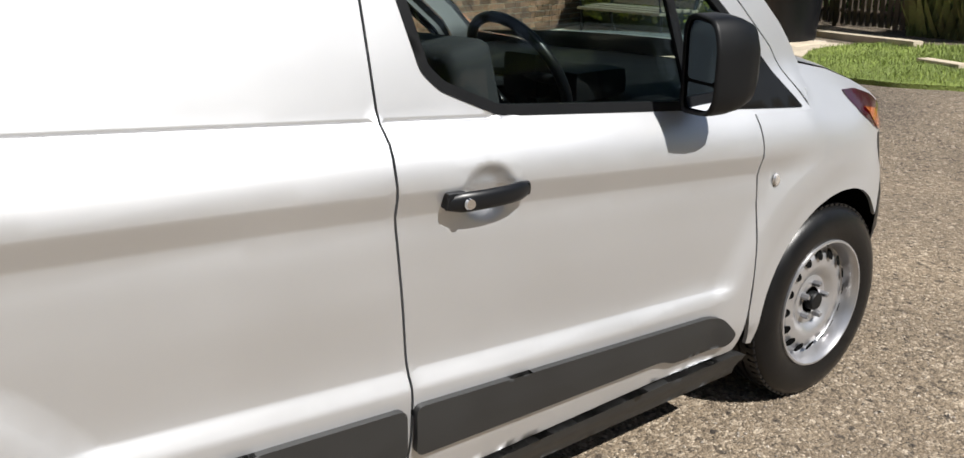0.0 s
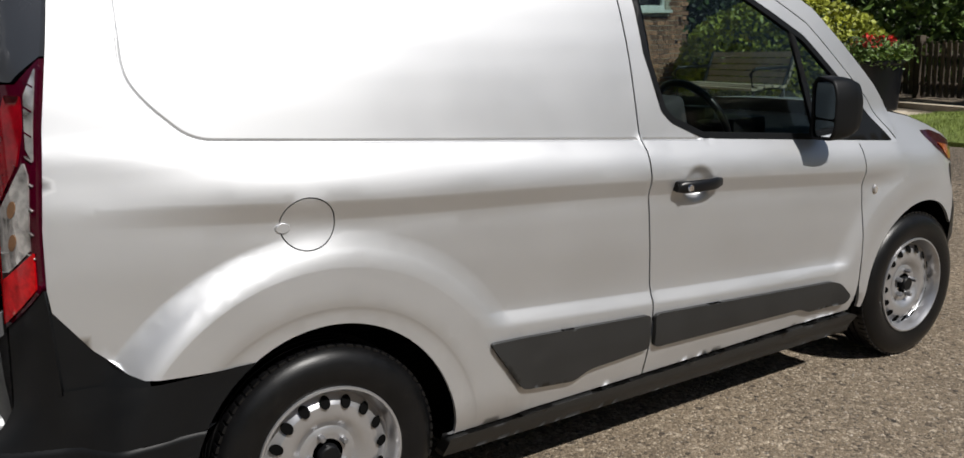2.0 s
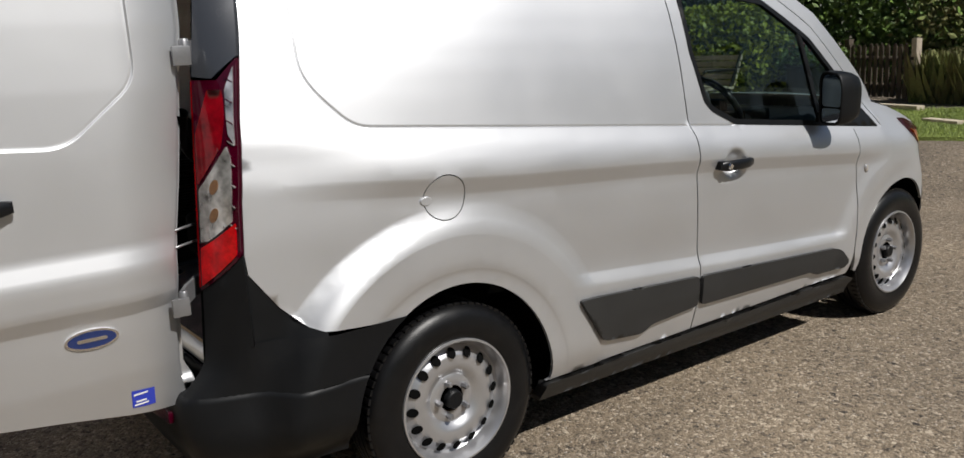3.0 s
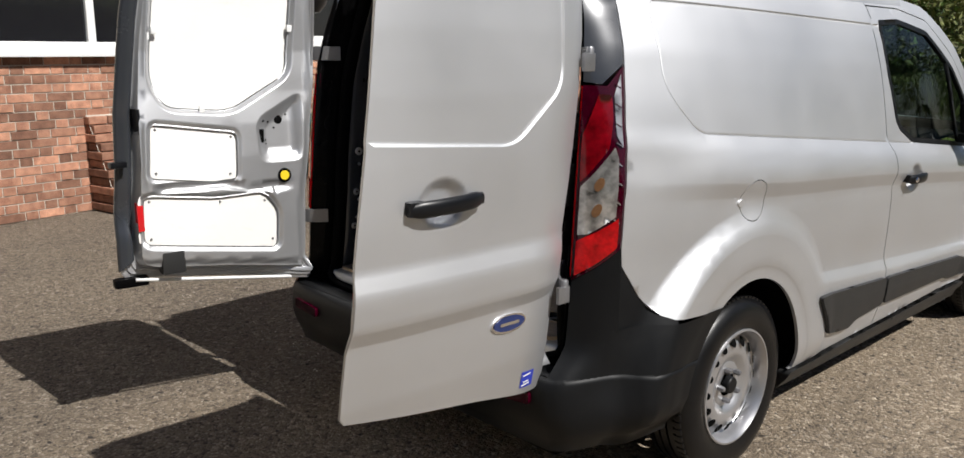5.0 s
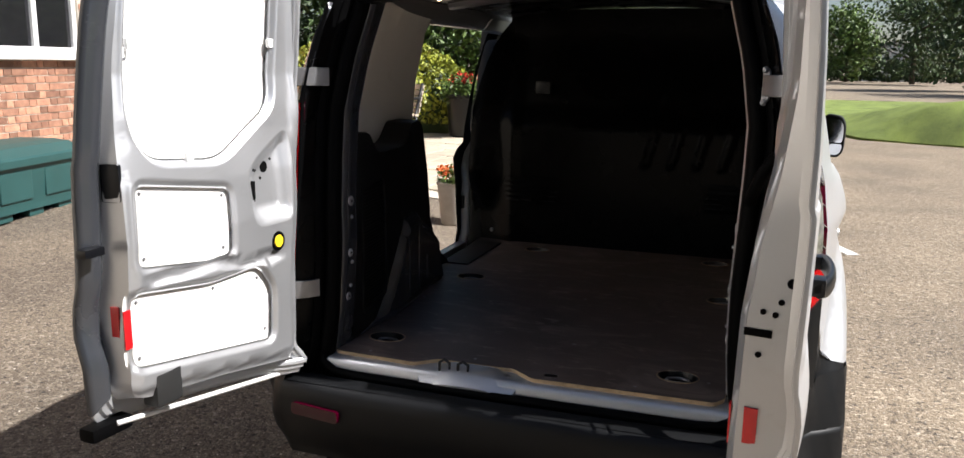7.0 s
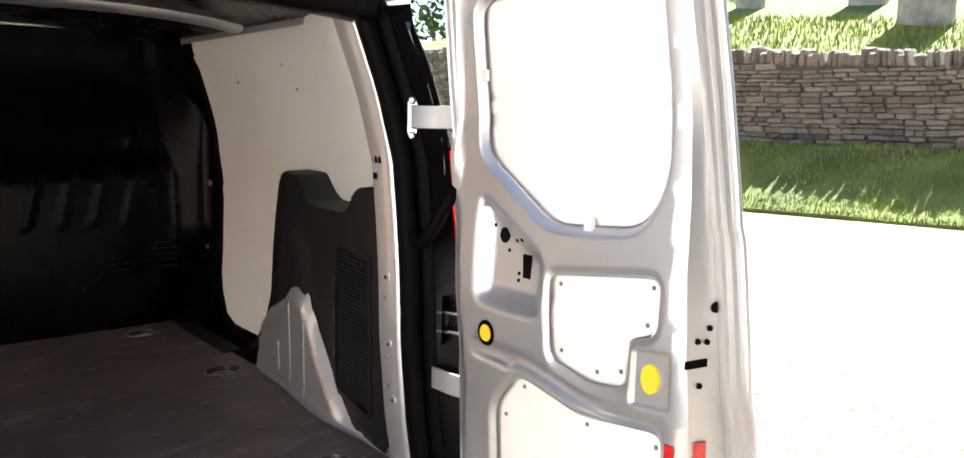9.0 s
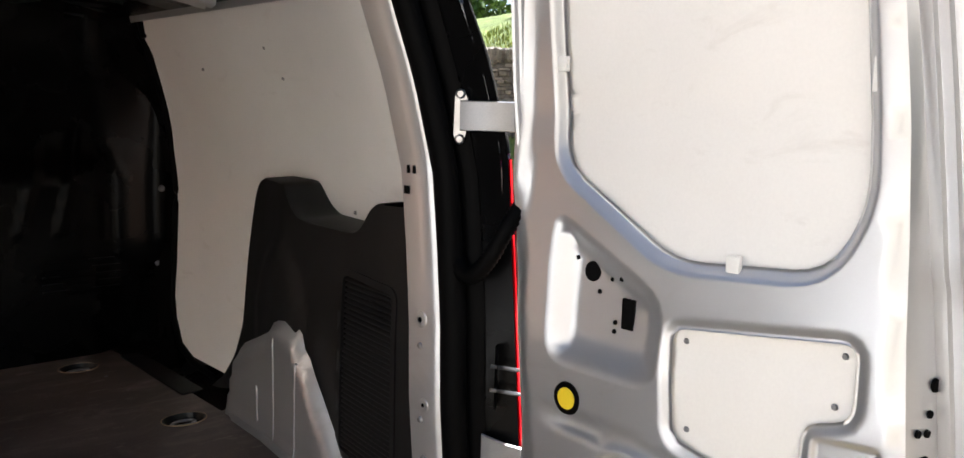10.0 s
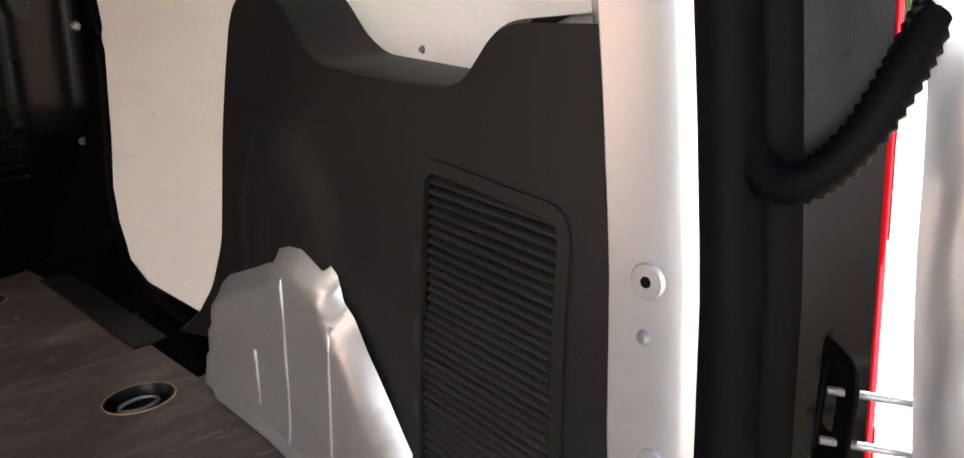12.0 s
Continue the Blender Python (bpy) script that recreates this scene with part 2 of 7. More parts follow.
def skin(outline, place, step=0.03, holes=(), out=(1, 0, 0), flange=0.012, extra=(), bm=None, creases=()):
    """A curved sheet: the polygon, less its holes, filled with a grid and laid on place(a, b); its rims are turned in by flange."""
    from mathutils.geometry import delaunay_2d_cdt
    bm = bm or bmesh.new()
    loops = [resampled(list(p), step) for p in (outline, *holes)]
    pts, edges = [], []
    for loop in loops:
        n = len(pts)
        pts += [Vector(p) for p in loop]
        edges += [(n + k, n + (k + 1) % len(loop)) for k in range(len(loop))]
    lo = [min(p[i] for p in loops[0]) for i in (0, 1)]
    hi = [max(p[i] for p in loops[0]) for i in (0, 1)]
    inner = [(lo[0] + i * step, lo[1] + j * step) for i in range(1, int((hi[0] - lo[0]) / step) + 1) for j in range(1, int((hi[1] - lo[1]) / step) + 1)]
    for c in creases:
        inner = [p for p in inner if edge_distance(c, *p) > 0.017]
        for d in (-0.003, 0.0, 0.0022, 0.0045, 0.011):
            loop, last = resampled(inset(c, d), 0.016), None
            for p in loop + loop[:1]:
                if contains(loops[0], *p) and not any(contains(h, *p) for h in loops[1:]) and all(edge_distance(q, *p) > 0.25 * step for q in loops):
                    pts.append(Vector(p))
                    if last is not None:
                        edges.append((last, len(pts) - 1))
                    last = len(pts) - 1
                else:
                    last = None
    for p in inner + list(extra):
        if contains(loops[0], *p) and not any(contains(h, *p) for h in loops[1:]) and all(edge_distance(q, *p) > 0.4 * step for q in loops):
            pts.append(Vector(p))
    vs, _, faces, *_ = delaunay_2d_cdt(pts, edges, [], 0, 1e-6)
    made = [bm.verts.new(place(*v)) for v in vs]
    away, kept = Vector(out), []
    for f in faces:
        c = sum((vs[i] for i in f), Vector((0, 0))) / len(f)
        if contains(loops[0], *c) and not any(contains(h, *c) for h in loops[1:]):
            face = bm.faces.new([made[i] for i in f])
            face.normal_update()
            if face.normal.dot(away) < 0:
                face.normal_flip()
            kept.append(face)
    bmesh.ops.delete(bm, geom=[v for v in made if v.is_valid and not v.link_faces], context="VERTS")
    if flange:
        rim = [e for e in bm.edges if e.is_valid and len(e.link_faces) == 1 and e.link_faces[0] in set(kept)]
        low = {}
        for e in rim:
            e.smooth = False
            for v in e.verts:
                if v not in low:
                    low[v] = bm.verts.new(v.co - away * flange)
        for e in rim:
            a, b = e.verts
            f = e.link_faces[0]
            loop = next(k for k in f.loops if k.edge == e)
            if loop.vert == a:
                a, b = b, a
            bm.faces.new((a, b, low[b], low[a]))
    return bm


def true_normals(ob, normal_at, away):
    """Gives the faces that look away from the body the normals of the surface that they follow."""
    me, away = ob.data, Vector(away)
    known, out = {}, []
    for p in me.polygons:
        face = p.normal.dot(away) > 0.35
        for i in p.vertices:
            if not face:
                out.append(p.normal[:])
                continue
            if i not in known:
                known[i] = normal_at(me.vertices[i].co)[:]
            out.append(known[i])
    me.normals_split_custom_set(out)
    return ob


# ---- the ground ----
def rise(x, y):
    """The yard climbs gently ahead of the van on the house's side."""
    edge = -1.3 + 2.6 * smooth_step(3.6, 7.5, y)
    k = smooth_step(edge, edge - 2.4, x)
    return 0.042 * min(max(0.0, y - 0.6), 15.0) * k


VERGE = [(13.2, -40), (12.0, -6), (11.35, 0), (10.9, 3.0), (10.4, 5.2), (10.0, 7.2), (9.4, 9.6), (7.2, 13.6), (4.6, 15.2), (2.4, 16.4), (1.6, 19.2),
         (1.1, 23), (0.5, 29), (0.1, 36)]


def verge_edge(y):
    return bend([(b, a) for a, b in VERGE], y)


def gritty(name):
    """Worn tarmac: stones of 5 to 15 mm bedded in dust, in drifts of lighter and darker grit."""
    m = bpy.data.materials.new(name)
    m.use_nodes = True
    n, l = m.node_tree.nodes, m.node_tree.links
    p = n["Principled BSDF"]
    p.inputs["Roughness"].default_value = 0.92
    tc = n.new("ShaderNodeTexCoord")

    def node(kind, scale, **settings):
        t = n.new("ShaderNodeTex" + kind)
        l.new(tc.outputs["Object"], t.inputs["Vector"])
        t.inputs["Scale"].default_value = scale
        for k, v in settings.items():
            t.inputs[k].default_value = v
        return t

    def ramp(source, stops):
        r = n.new("ShaderNodeValToRGB")
        e = r.color_ramp.elements
        while len(e) < len(stops):
            e.new(0.5)
        for q, (at, c) in zip(e, stops):
            q.position, q.color = at, (*c, 1)
        l.new(source, r.inputs[0])
        return r.outputs[0]

    def mix(kind, a, b, fac):
        x = n.new("ShaderNodeMix")
        x.data_type, x.blend_type = "RGBA", kind
        if isinstance(fac, float):
            x.inputs["Factor"].default_value = fac
        else:
            l.new(fac, x.inputs["Factor"])
        l.new(a, x.inputs["A"]), l.new(b, x.inputs["B"])
        return x.outputs["Result"]

    coarse, fine = node("Voronoi", 50), node("Voronoi", 120)
    dust, drift, speck = node("Noise", 30, Detail=6), node("Noise", 0.7, Detail=5), node("Noise", 330, Detail=2)
    split = [n.new("ShaderNodeSeparateColor") for _ in "ab"]
    l.new(coarse.outputs["Color"], split[0].inputs[0]), l.new(fine.outputs["Color"], split[1].inputs[0])
    big = ramp(split[0].outputs[0], [(0.0, (0.035, 0.03, 0.027)), (0.2, (0.17, 0.14, 0.108)), (0.75, (0.28, 0.235, 0.18)), (1.0, (0.52, 0.47, 0.40))])
    small = ramp(split[1].outputs[0], [(0.0, (0.07, 0.06, 0.05)), (0.25, (0.21, 0.176, 0.135)), (0.8, (0.30, 0.253, 0.195)), (1.0, (0.55, 0.5, 0.43))])
    col = mix("MIX", big, small, ramp(dust.outputs[0], [(0.40, (0, 0, 0)), (0.56, (1, 1, 1))]))
    col = mix("MULTIPLY", col, ramp(drift.outputs[0], [(0.3, (0.70, 0.65, 0.59)), (0.7, (1.12, 1.04, 0.92))]), 1.0)
    col = mix("MULTIPLY", col, ramp(speck.outputs[0], [(0.35, (0.6, 0.6, 0.6)), (0.6, (1.15, 1.15, 1.15))]), 0.8)
    # older, darker tarmac on the house's side of the van, plus shade painted in
    place, edge, span = n.new("ShaderNodeSeparateXYZ"), n.new("ShaderNodeMath"), n.new("ShaderNodeMapRange")
    l.new(tc.outputs["Object"], place.inputs[0])
    edge.operation = "MULTIPLY_ADD"
    edge.inputs[1].default_value = 1.6
    l.new(drift.outputs[0], edge.inputs[0]), l.new(place.outputs[0], edge.inputs[2])
    span.inputs["From Min"].default_value, span.inputs["From Max"].default_value = 1.5, -0.3
    l.new(edge.outputs[0], span.inputs[0])
    col = mix("MULTIPLY", col, ramp(span.outputs[0], [(0.0, (1, 1, 1)), (1.0, (0.68, 0.69, 0.72))]), 1.0)
    l.new(col, p.inputs["Base Color"])
    add = n.new("ShaderNodeMath")
    l.new(coarse.outputs["Distance"], add.inputs[0]), l.new(fine.outputs["Distance"], add.inputs[1])
    b = n.new("ShaderNodeBump")
    b.invert = True
    b.inputs["Strength"].default_value, b.inputs["Distance"].default_value = 0.9, 0.006
    l.new(add.outputs[0], b.inputs["Height"]), l.new(b.outputs[0], p.inputs["Normal"])
    return m


GROUND = gritty("worn_tarmac")
PEBBLE = surf("loose_grit", (0.20, 0.17, 0.14), 0.9, 0, 0.3, 60, 300, other=(0.36, 0.32, 0.27), island=0.55)
GRASS = surf("grass", (0.11, 0.16, 0.03), 0.9, 0, 0.45, 1.4, 60, bump=1.0, bump_mm=30, other=(0.19, 0.24, 0.05))


def ground_sheet():
    xs = sorted({*np.arange(-14, 16.1, 0.5).round(2), *(-400, -150, -60, -30, -20, 22, 35, 70, 160, 400)})
    ys = sorted({*np.arange(-8, 24.1, 0.5).round(2), *(-400, -150, -60, -25, -14, 30, 40, 55, 75, 120, 220, 500)})
    bm = loft([[(x, y, rise(x, y)) for x in xs] for y in ys])
    return bm


ground = part("ground", ground_sheet(), GROUND)
tagged(ground, "worn grey-brown tarmac yard with loose grit", "ground", kind="structure")


def scattered_grit(count, seed):
    rng = random.Random(seed)
    verts, faces = [], []
    for _ in range(count):
        x, y = rng.uniform(0.7, 4.2), rng.uniform(-1.6, 6.0)
        if rng.random() < 0.25:
            x, y = rng.uniform(-3.0, -0.9), rng.uniform(-0.6, 3.2)
        s, a = 0.0025 + 0.006 * rng.random() ** 3, rng.uniform(0, 6.28)
        c, d = math.cos(a) * s, math.sin(a) * s
        z, n = rise(x, y), len(verts)
        verts += [(x + c, y + d, z + s * 0.2), (x - d * 0.7, y + c * 0.7, z + s * 0.15), (x - c, y - d, z + s * 0.25), (x + d * 0.8, y - c * 0.8, z + s * 0.2), (x, y, z + s * rng.uniform(0.6, 1.0)), (x, y, z - s * 0.2)]
        faces += [(n, n + 1, n + 4), (n + 1, n + 2, n + 4), (n + 2, n + 3, n + 4), (n + 3, n, n + 4), (n + 1, n, n + 5), (n + 2, n + 1, n + 5), (n + 3, n + 2, n + 5), (n, n + 3, n + 5)]
    me = bpy.data.meshes.new("loose_grit")
    me.from_pydata(verts, [], faces)
    me.materials.append(PEBBLE)
    return tagged(new("loose_grit", me), "loose pale and dark grit lying on the tarmac", "grit", kind="stuff")


scattered_grit(14000, 2)

# ---- the van: outer shape of its right side ----
BELT_SLOPE = 0.085
SIDE = [(0.15, 0.845), (0.22, 0.862), (0.29, 0.882), (0.36, 0.897), (0.44, 0.908), (0.53, 0.913), (0.545, 0.911), (0.585, 0.896), (0.62, 0.8955), (0.75, 0.903), (0.86, 0.905),
        (0.90, 0.9025), (0.908, 0.9025), (0.957, 0.9215), (0.966, 0.9225), (1.0, 0.918), (1.03, 0.909), (1.06, 0.893), (1.08, 0.877), (1.087, 0.871),
        (1.10, 0.869), (1.2, 0.853), (1.3, 0.835), (1.4, 0.813), (1.5, 0.785), (1.58, 0.757), (1.64, 0.728), (1.70, 0.68)]
RECESS = rounded([(-0.390, 1.612), (-0.402, 1.37), (-0.362, 1.300), (-0.270, 1.206), (1.45, 1.0559), (1.45, 1.560)], 0.05, 5)


def belt(y):
    return 1.085 - BELT_SLOPE * (y - 1.12)


_SS = np.arange(0.15, 1.701, 0.005)
_XX = np.interp(_SS, *zip(*SIDE))
PLAIN = np.interp(_SS, [0.15, 0.29, 0.44, 0.6, 0.8, 0.95, 1.05, 1.087, 1.2, 1.4, 1.58, 1.70], [0.845, 0.882, 0.905, 0.908, 0.908, 0.903, 0.886, 0.873, 0.853, 0.813, 0.757, 0.68])
_XX = np.convolve(np.pad(_XX, 3, mode="edge"), np.array([0, 0, 1, 2, 1, 0, 0]) / 4, mode="valid")


def sag(y):
    """The upper swage drops below the belt's line towards the rear."""
    return 0.019 * smooth_step(1.1, 0.0, y)


def side_x(y, z):
    b = belt(y)
    s = z + 1.085 - b if z < b else 1.085 + (z - b) * (1.66 - 1.085) / (1.66 - b)
    low = smooth_step(0.30, 0.62, z)
    s = z * (1 - low) + s * low if z < b else s
    s += sag(y) * smooth_step(0.74, 0.84, s) * smooth_step(1.078, 1.0, s)
    x = float(np.interp(s, _SS, _XX))
    if y < -0.02:
        k = smooth_step(-0.02, -0.55, y)
        x = x * (1 - k) + float(np.interp(s, _SS, PLAIN)) * k
    if y < 0.35:
        x -= 0.085 * ((0.35 - y) / 0.97) ** 2.2
    if y > 2.2:
        x -= 0.035 * ((y - 2.2) / 0.8) ** 2 + 0.55 * max(0.0, (y - 2.95) / 0.6) ** 2.2
    if z > b and y > 1.5:
        x -= 0.05 * ((y - 1.5) / 1.0) ** 2 * smooth_step(b, b + 0.12, z)
    for cy, wide in ((0.0, 0.07), (2.662, 0.03)):
        r = math.hypot(y - cy, z - 0.31)
        x += smooth_step(0.580 + wide, 0.478 + wide, r) * max(0.0, 0.919 - x) * smooth_step(0.24, 0.4, z)
        x -= 0.007 * smooth_step(0.455, 0.425, r) * smooth_step(0.24, 0.4, z)
    if y > 2.5:
        cap = 0.722 + (bend([(0.24, 3.10), (0.38, 3.20), (0.50, 3.25), (0.65, 3.22), (0.81, 3.17), (0.90, 3.14), (0.97, 3.03), (1.05, 2.9)], z) - y) * 0.5245
        d = (cap - x) / 0.05
        x = x - 0.05 * (math.log1p(math.exp(-d)) if d > -30 else -d)
    if z > b - 0.01 and contains(RECESS, y, z):
        d = edge_distance(RECESS, y, z)
        x -= 0.005 * smooth_step(0.0, 0.0045, d) + 0.008 * max(0.0, 1 - abs(d - 0.0022) / 0.0022)
    for hy, hz, rr in ((1.335, 0.925, 0.062),):
        q = math.hypot((y - hy) / 1.15, z - hz) / rr
        if q < 1:
            x -= 0.024 * smooth_step(1.0, 0.45, q)
    return x


def swage(s0, s1, y0, y1, n=24):
    """A strip of the side between two lines that follow the belt."""
    low = smooth_step(0.30, 0.62, (s0 + s1) / 2)
    ys = [y0 + (y1 - y0) * k / n for k in range(n + 1)]
    drop = lambda y: low * (1.085 - belt(y)) + (sag(y) if s0 > 0.8 else 0.0)
    return [(y, s0 - drop(y)) for y in ys] + [(y, s1 - drop(y)) for y in ys[::-1]]


SWAGES = [swage(0.908, 0.959, -0.5, 2.7), swage(0.541, 0.587, 0.36, 2.4)]


def right(y, z, lift=0.0):
    return Vector((side_x(y, z) + lift, y, z))


def arch(cy, rx, rz, a0, a1, n=22):
    return [(cy + rx * math.cos(radians(a0 + (a1 - a0) * k / n)), 0.31 + rz * math.sin(radians(a0 + (a1 - a0) * k / n))) for k in range(n + 1)]


GAP = [(1.11, 0.288), (1.128, 0.42), (1.136, 0.546), (1.13, 0.70), (1.122, 0.86), (1.119, 1.0), (1.121, 1.05), (1.117, 1.085), (1.113, 1.345), (1.103, 1.66)]
QUARTER = ([(0.352, 0.288)] + GAP + [(0.4, 1.665), (-0.508, 1.66), (-0.535, 1.50), (-0.58, 1.264), (-0.612, 1.037), (-0.622, 0.90), (-0.618, 0.845),
           (-0.545, 0.74), (-0.482, 0.678), (-0.45, 0.664), (-0.36, 0.656)] + arch(0.0, 0.372, 0.395, 122, -2, 26))
DOOR = ([(2.196, 0.30), (2.226, 0.42), (2.237, 0.52), (2.238, 0.70), (2.233, 0.832), (2.224, 0.968), (2.5, 0.948), (2.37, 1.13), (2.02, 1.435), (1.72, 1.60), (1.42, 1.643), (1.104, 1.645)]
        + GAP[-2::-1])
WINDOW = rounded([(1.168, 1.588), (1.175, 1.36), (1.222, 1.168), (1.262, 1.128), (1.397, 1.066), (2.455, 0.962), (2.325, 1.105), (1.985, 1.392), (1.69, 1.552), (1.38, 1.597)], 0.016, 3)
WING = ([(2.256, 0.30)] + arch(2.662, 0.372, 0.378, 183, 38, 24) + [(2.985, 0.56), (3.05, 0.66), (3.14, 0.78), (3.13, 0.86), (3.02, 0.935), (2.87, 0.99), (2.72, 1.037), (2.52, 1.075), (2.48, 0.955), (2.224, 0.975)]
        + [(2.233, 0.832), (2.238, 0.70), (2.237, 0.52), (2.23, 0.42)])
PILLAR = [(1.104, 1.648), (1.42, 1.646), (1.72, 1.603), (2.02, 1.438), (2.37, 1.133), (2.505, 0.95), (2.53, 1.075), (2.43, 1.185), (2.07, 1.49), (1.74, 1.665), (1.45, 1.70), (1.104, 1.70)]
HINGE_GAP = 0.003
fine_handle = [(1.335 + 0.075 * (i / 9), 0.925 + 0.066 * (j / 9)) for i in range(-9, 10) for j in range(-9, 10)]

van = thing("panel_van", "silver metallic panel van with black lower bumper parked on worn tarmac", "van")


def mirrored(bm):
    bmesh.ops.scale(bm, vec=(-1, 1, 1), verts=bm.verts)
    bmesh.ops.reverse_faces(bm, faces=bm.faces)
    return bm


FLARES = [[(0.0 + r * math.cos(t), 0.31 + r * math.sin(t)) for t in np.linspace(0, 2 * math.pi, 90, endpoint=False)] for r in (0.65, 0.60, 0.548, 0.442)]
CAP = [(-0.02 + 0.073 * math.cos(2 * math.pi * k / 40), 0.980 + 0.070 * math.sin(2 * math.pi * k / 40)) for k in range(40)]
part("quarter_panel", skin(inset(QUARTER, HINGE_GAP), right, 0.026, [CAP], creases=[RECESS, *SWAGES, *FLARES]), SILVER, van)
flap = part("fuel_flap", skin(inset(CAP, 0.0035), right, 0.02), SILVER, van)
# near-black disc added behind the flap, standing for the shade in its gap
flap_back = skin(CAP, lambda y, z: right(y, z, -0.014), 0.03, flange=0)
part("flap_well", flap_back, DARK, van)
tab = lathe([(0.0, 0.0), (0.016, 0.0), (0.02, -0.006), (0.021, -0.012)], (0, 0, 0), segs=20)
bmesh.ops.scale(tab, vec=(1, 1.1, 0.75), verts=tab.verts)
bmesh.ops.translate(tab, vec=(side_x(-0.083, 0.976) + 0.004, -0.083, 0.976), verts=tab.verts)
part("flap_notch", tab, SILVER, flap)

door_r = part("front_door", skin(inset(DOOR, HINGE_GAP), right, 0.024, [WINDOW], extra=fine_handle, creases=[RECESS, *SWAGES]), SILVER, van)
FRONT_FLARE = [(2.662 + 0.53 * math.cos(t), 0.31 + 0.53 * math.sin(t)) for t in np.linspace(0, 2 * math.pi, 90, endpoint=False)]
part("front_wing", skin(inset(WING, HINGE_GAP), right, 0.026, creases=[FRONT_FLARE]), SILVER, van)
part("door_pillar", skin(PILLAR, right, 0.03), SILVER, van)
part("window_frame", skin(WINDOW, lambda y, z: right(y, z, 0.002), 0.04, [inset(WINDOW, 0.022)], flange=0.02), BLACK, door_r)
part("window_glass", skin(inset(WINDOW, 0.018), lambda y, z: right(y, z, -0.006), 0.07, flange=0.004), GLASS, door_r).visible_shadow = False
part("window_divider", skin([(1.90, 1.44), (1.93, 1.42), (2.02, 1.02), (1.985, 1.02)], lambda y, z: right(y, z, 0.0), 0.05), BLACK, door_r)
part("corner_trim", skin([(2.11, 0.997), (2.45, 0.966), (2.33, 1.10), (2.16, 1.24)], lambda y, z: right(y, z, 0.003), 0.04, flange=0.02), BLACK, door_r)

# left-hand twins (the opening of the slid-back side door stays free)
LEFT_QUARTER = ([(0.352, 0.288), (0.47, 0.288), (0.50, 0.60), (0.44, 0.80), (0.42, 1.20), (0.40, 1.60), (0.40, 1.66), (-0.508, 1.66), (-0.535, 1.50), (-0.58, 1.264), (-0.612, 1.037), (-0.622, 0.90),
                 (-0.618, 0.845), (-0.545, 0.74), (-0.482, 0.678), (-0.45, 0.664), (-0.36, 0.656)] + arch(0.0, 0.372, 0.395, 122, -2, 26))
part("quarter_panel", mirrored(skin(LEFT_QUARTER, right, 0.05)), SILVER, van)


def set_forward(z):
    """How far ahead of the right-hand gap the left door's rear edge lies."""
    return bend([(0.3, 0.07), (0.5, 0.08), (0.8, 0.11), (1.0, 0.15), (1.2, 0.22), (1.4, 0.30), (1.7, 0.36)], z)


LEFT_DOOR = [(y + set_forward(z) if y < 1.2 else y + 0.1 if y < 1.5 else y, z) for y, z in DOOR]
LEFT_WINDOW = [(max(y, 1.17 + set_forward(z)) + (0.0 if y > 1.5 else 0.004 * (y - 1.16)), z) for y, z in WINDOW]
door_l = part("front_door", mirrored(skin(inset(LEFT_DOOR, HINGE_GAP), right, 0.045, [LEFT_WINDOW])), SILVER, van)
part("front_wing", mirrored(skin(WING, right, 0.05)), SILVER, van)
part("door_pillar", mirrored(skin(PILLAR, right, 0.04)), SILVER, van)
part("window_frame", mirrored(skin(LEFT_WINDOW, lambda y, z: right(y, z, 0.002), 0.05, [inset(LEFT_WINDOW, 0.022)], flange=0.02)), BLACK, door_l)
part("window_glass", mirrored(skin(inset(LEFT_WINDOW, 0.018), lambda y, z: right(y, z, -0.006), 0.09, flange=0.004)), GLASS, door_l).visible_shadow = False
part("side_rail", box(-0.745, 0.78, 1.67, 0.05, 0.78, 0.05, 0.01), SILVER, van)
part("side_sill", box(-0.86, 0.80, 0.40, 0.05, 0.80, 0.30, 0.015), SILVER, van)

# roof, screen, bonnet, nose
ROOF_X = [(1.0, 0.0), (0.985, 0.045), (0.94, 0.085), (0.87, 0.112), (0.75, 0.135), (0.5, 0.158), (0.25, 0.168), (0.0, 0.172)]


def roof_row(y, z0, k=1.0):
    e = side_x(y, z0) if y < 1.105 else side_x(1.105, z0)
    half = [(e * a, y, z0 + k * h) for a, h in ROOF_X]
    return half + [(-x, yy, z) for x, yy, z in half[-2::-1]]


part("roof", loft([roof_row(y, 1.657, k) for y, k in ((-0.51, 0.80), (-0.49, 0.88), (-0.40, 0.95), (0, 1.0), (0.5, 1.0), (1.0, 0.98), (1.3, 0.93), (1.5, 0.86))]), SILVER, van)
EDGE = [(1.5, 1.70), (1.74, 1.66), (2.07, 1.485), (2.43, 1.18), (2.56, 1.07)]


def screen_row(y, z, w):
    x0 = side_x(y, z) - 0.012
    out = []
    for k in range(13):
        u = 1 - k / 6
        out.append((x0 * u, y + 0.12 * (1 - u * u), z + w * (1 - abs(u) ** 2.6)))
    return out


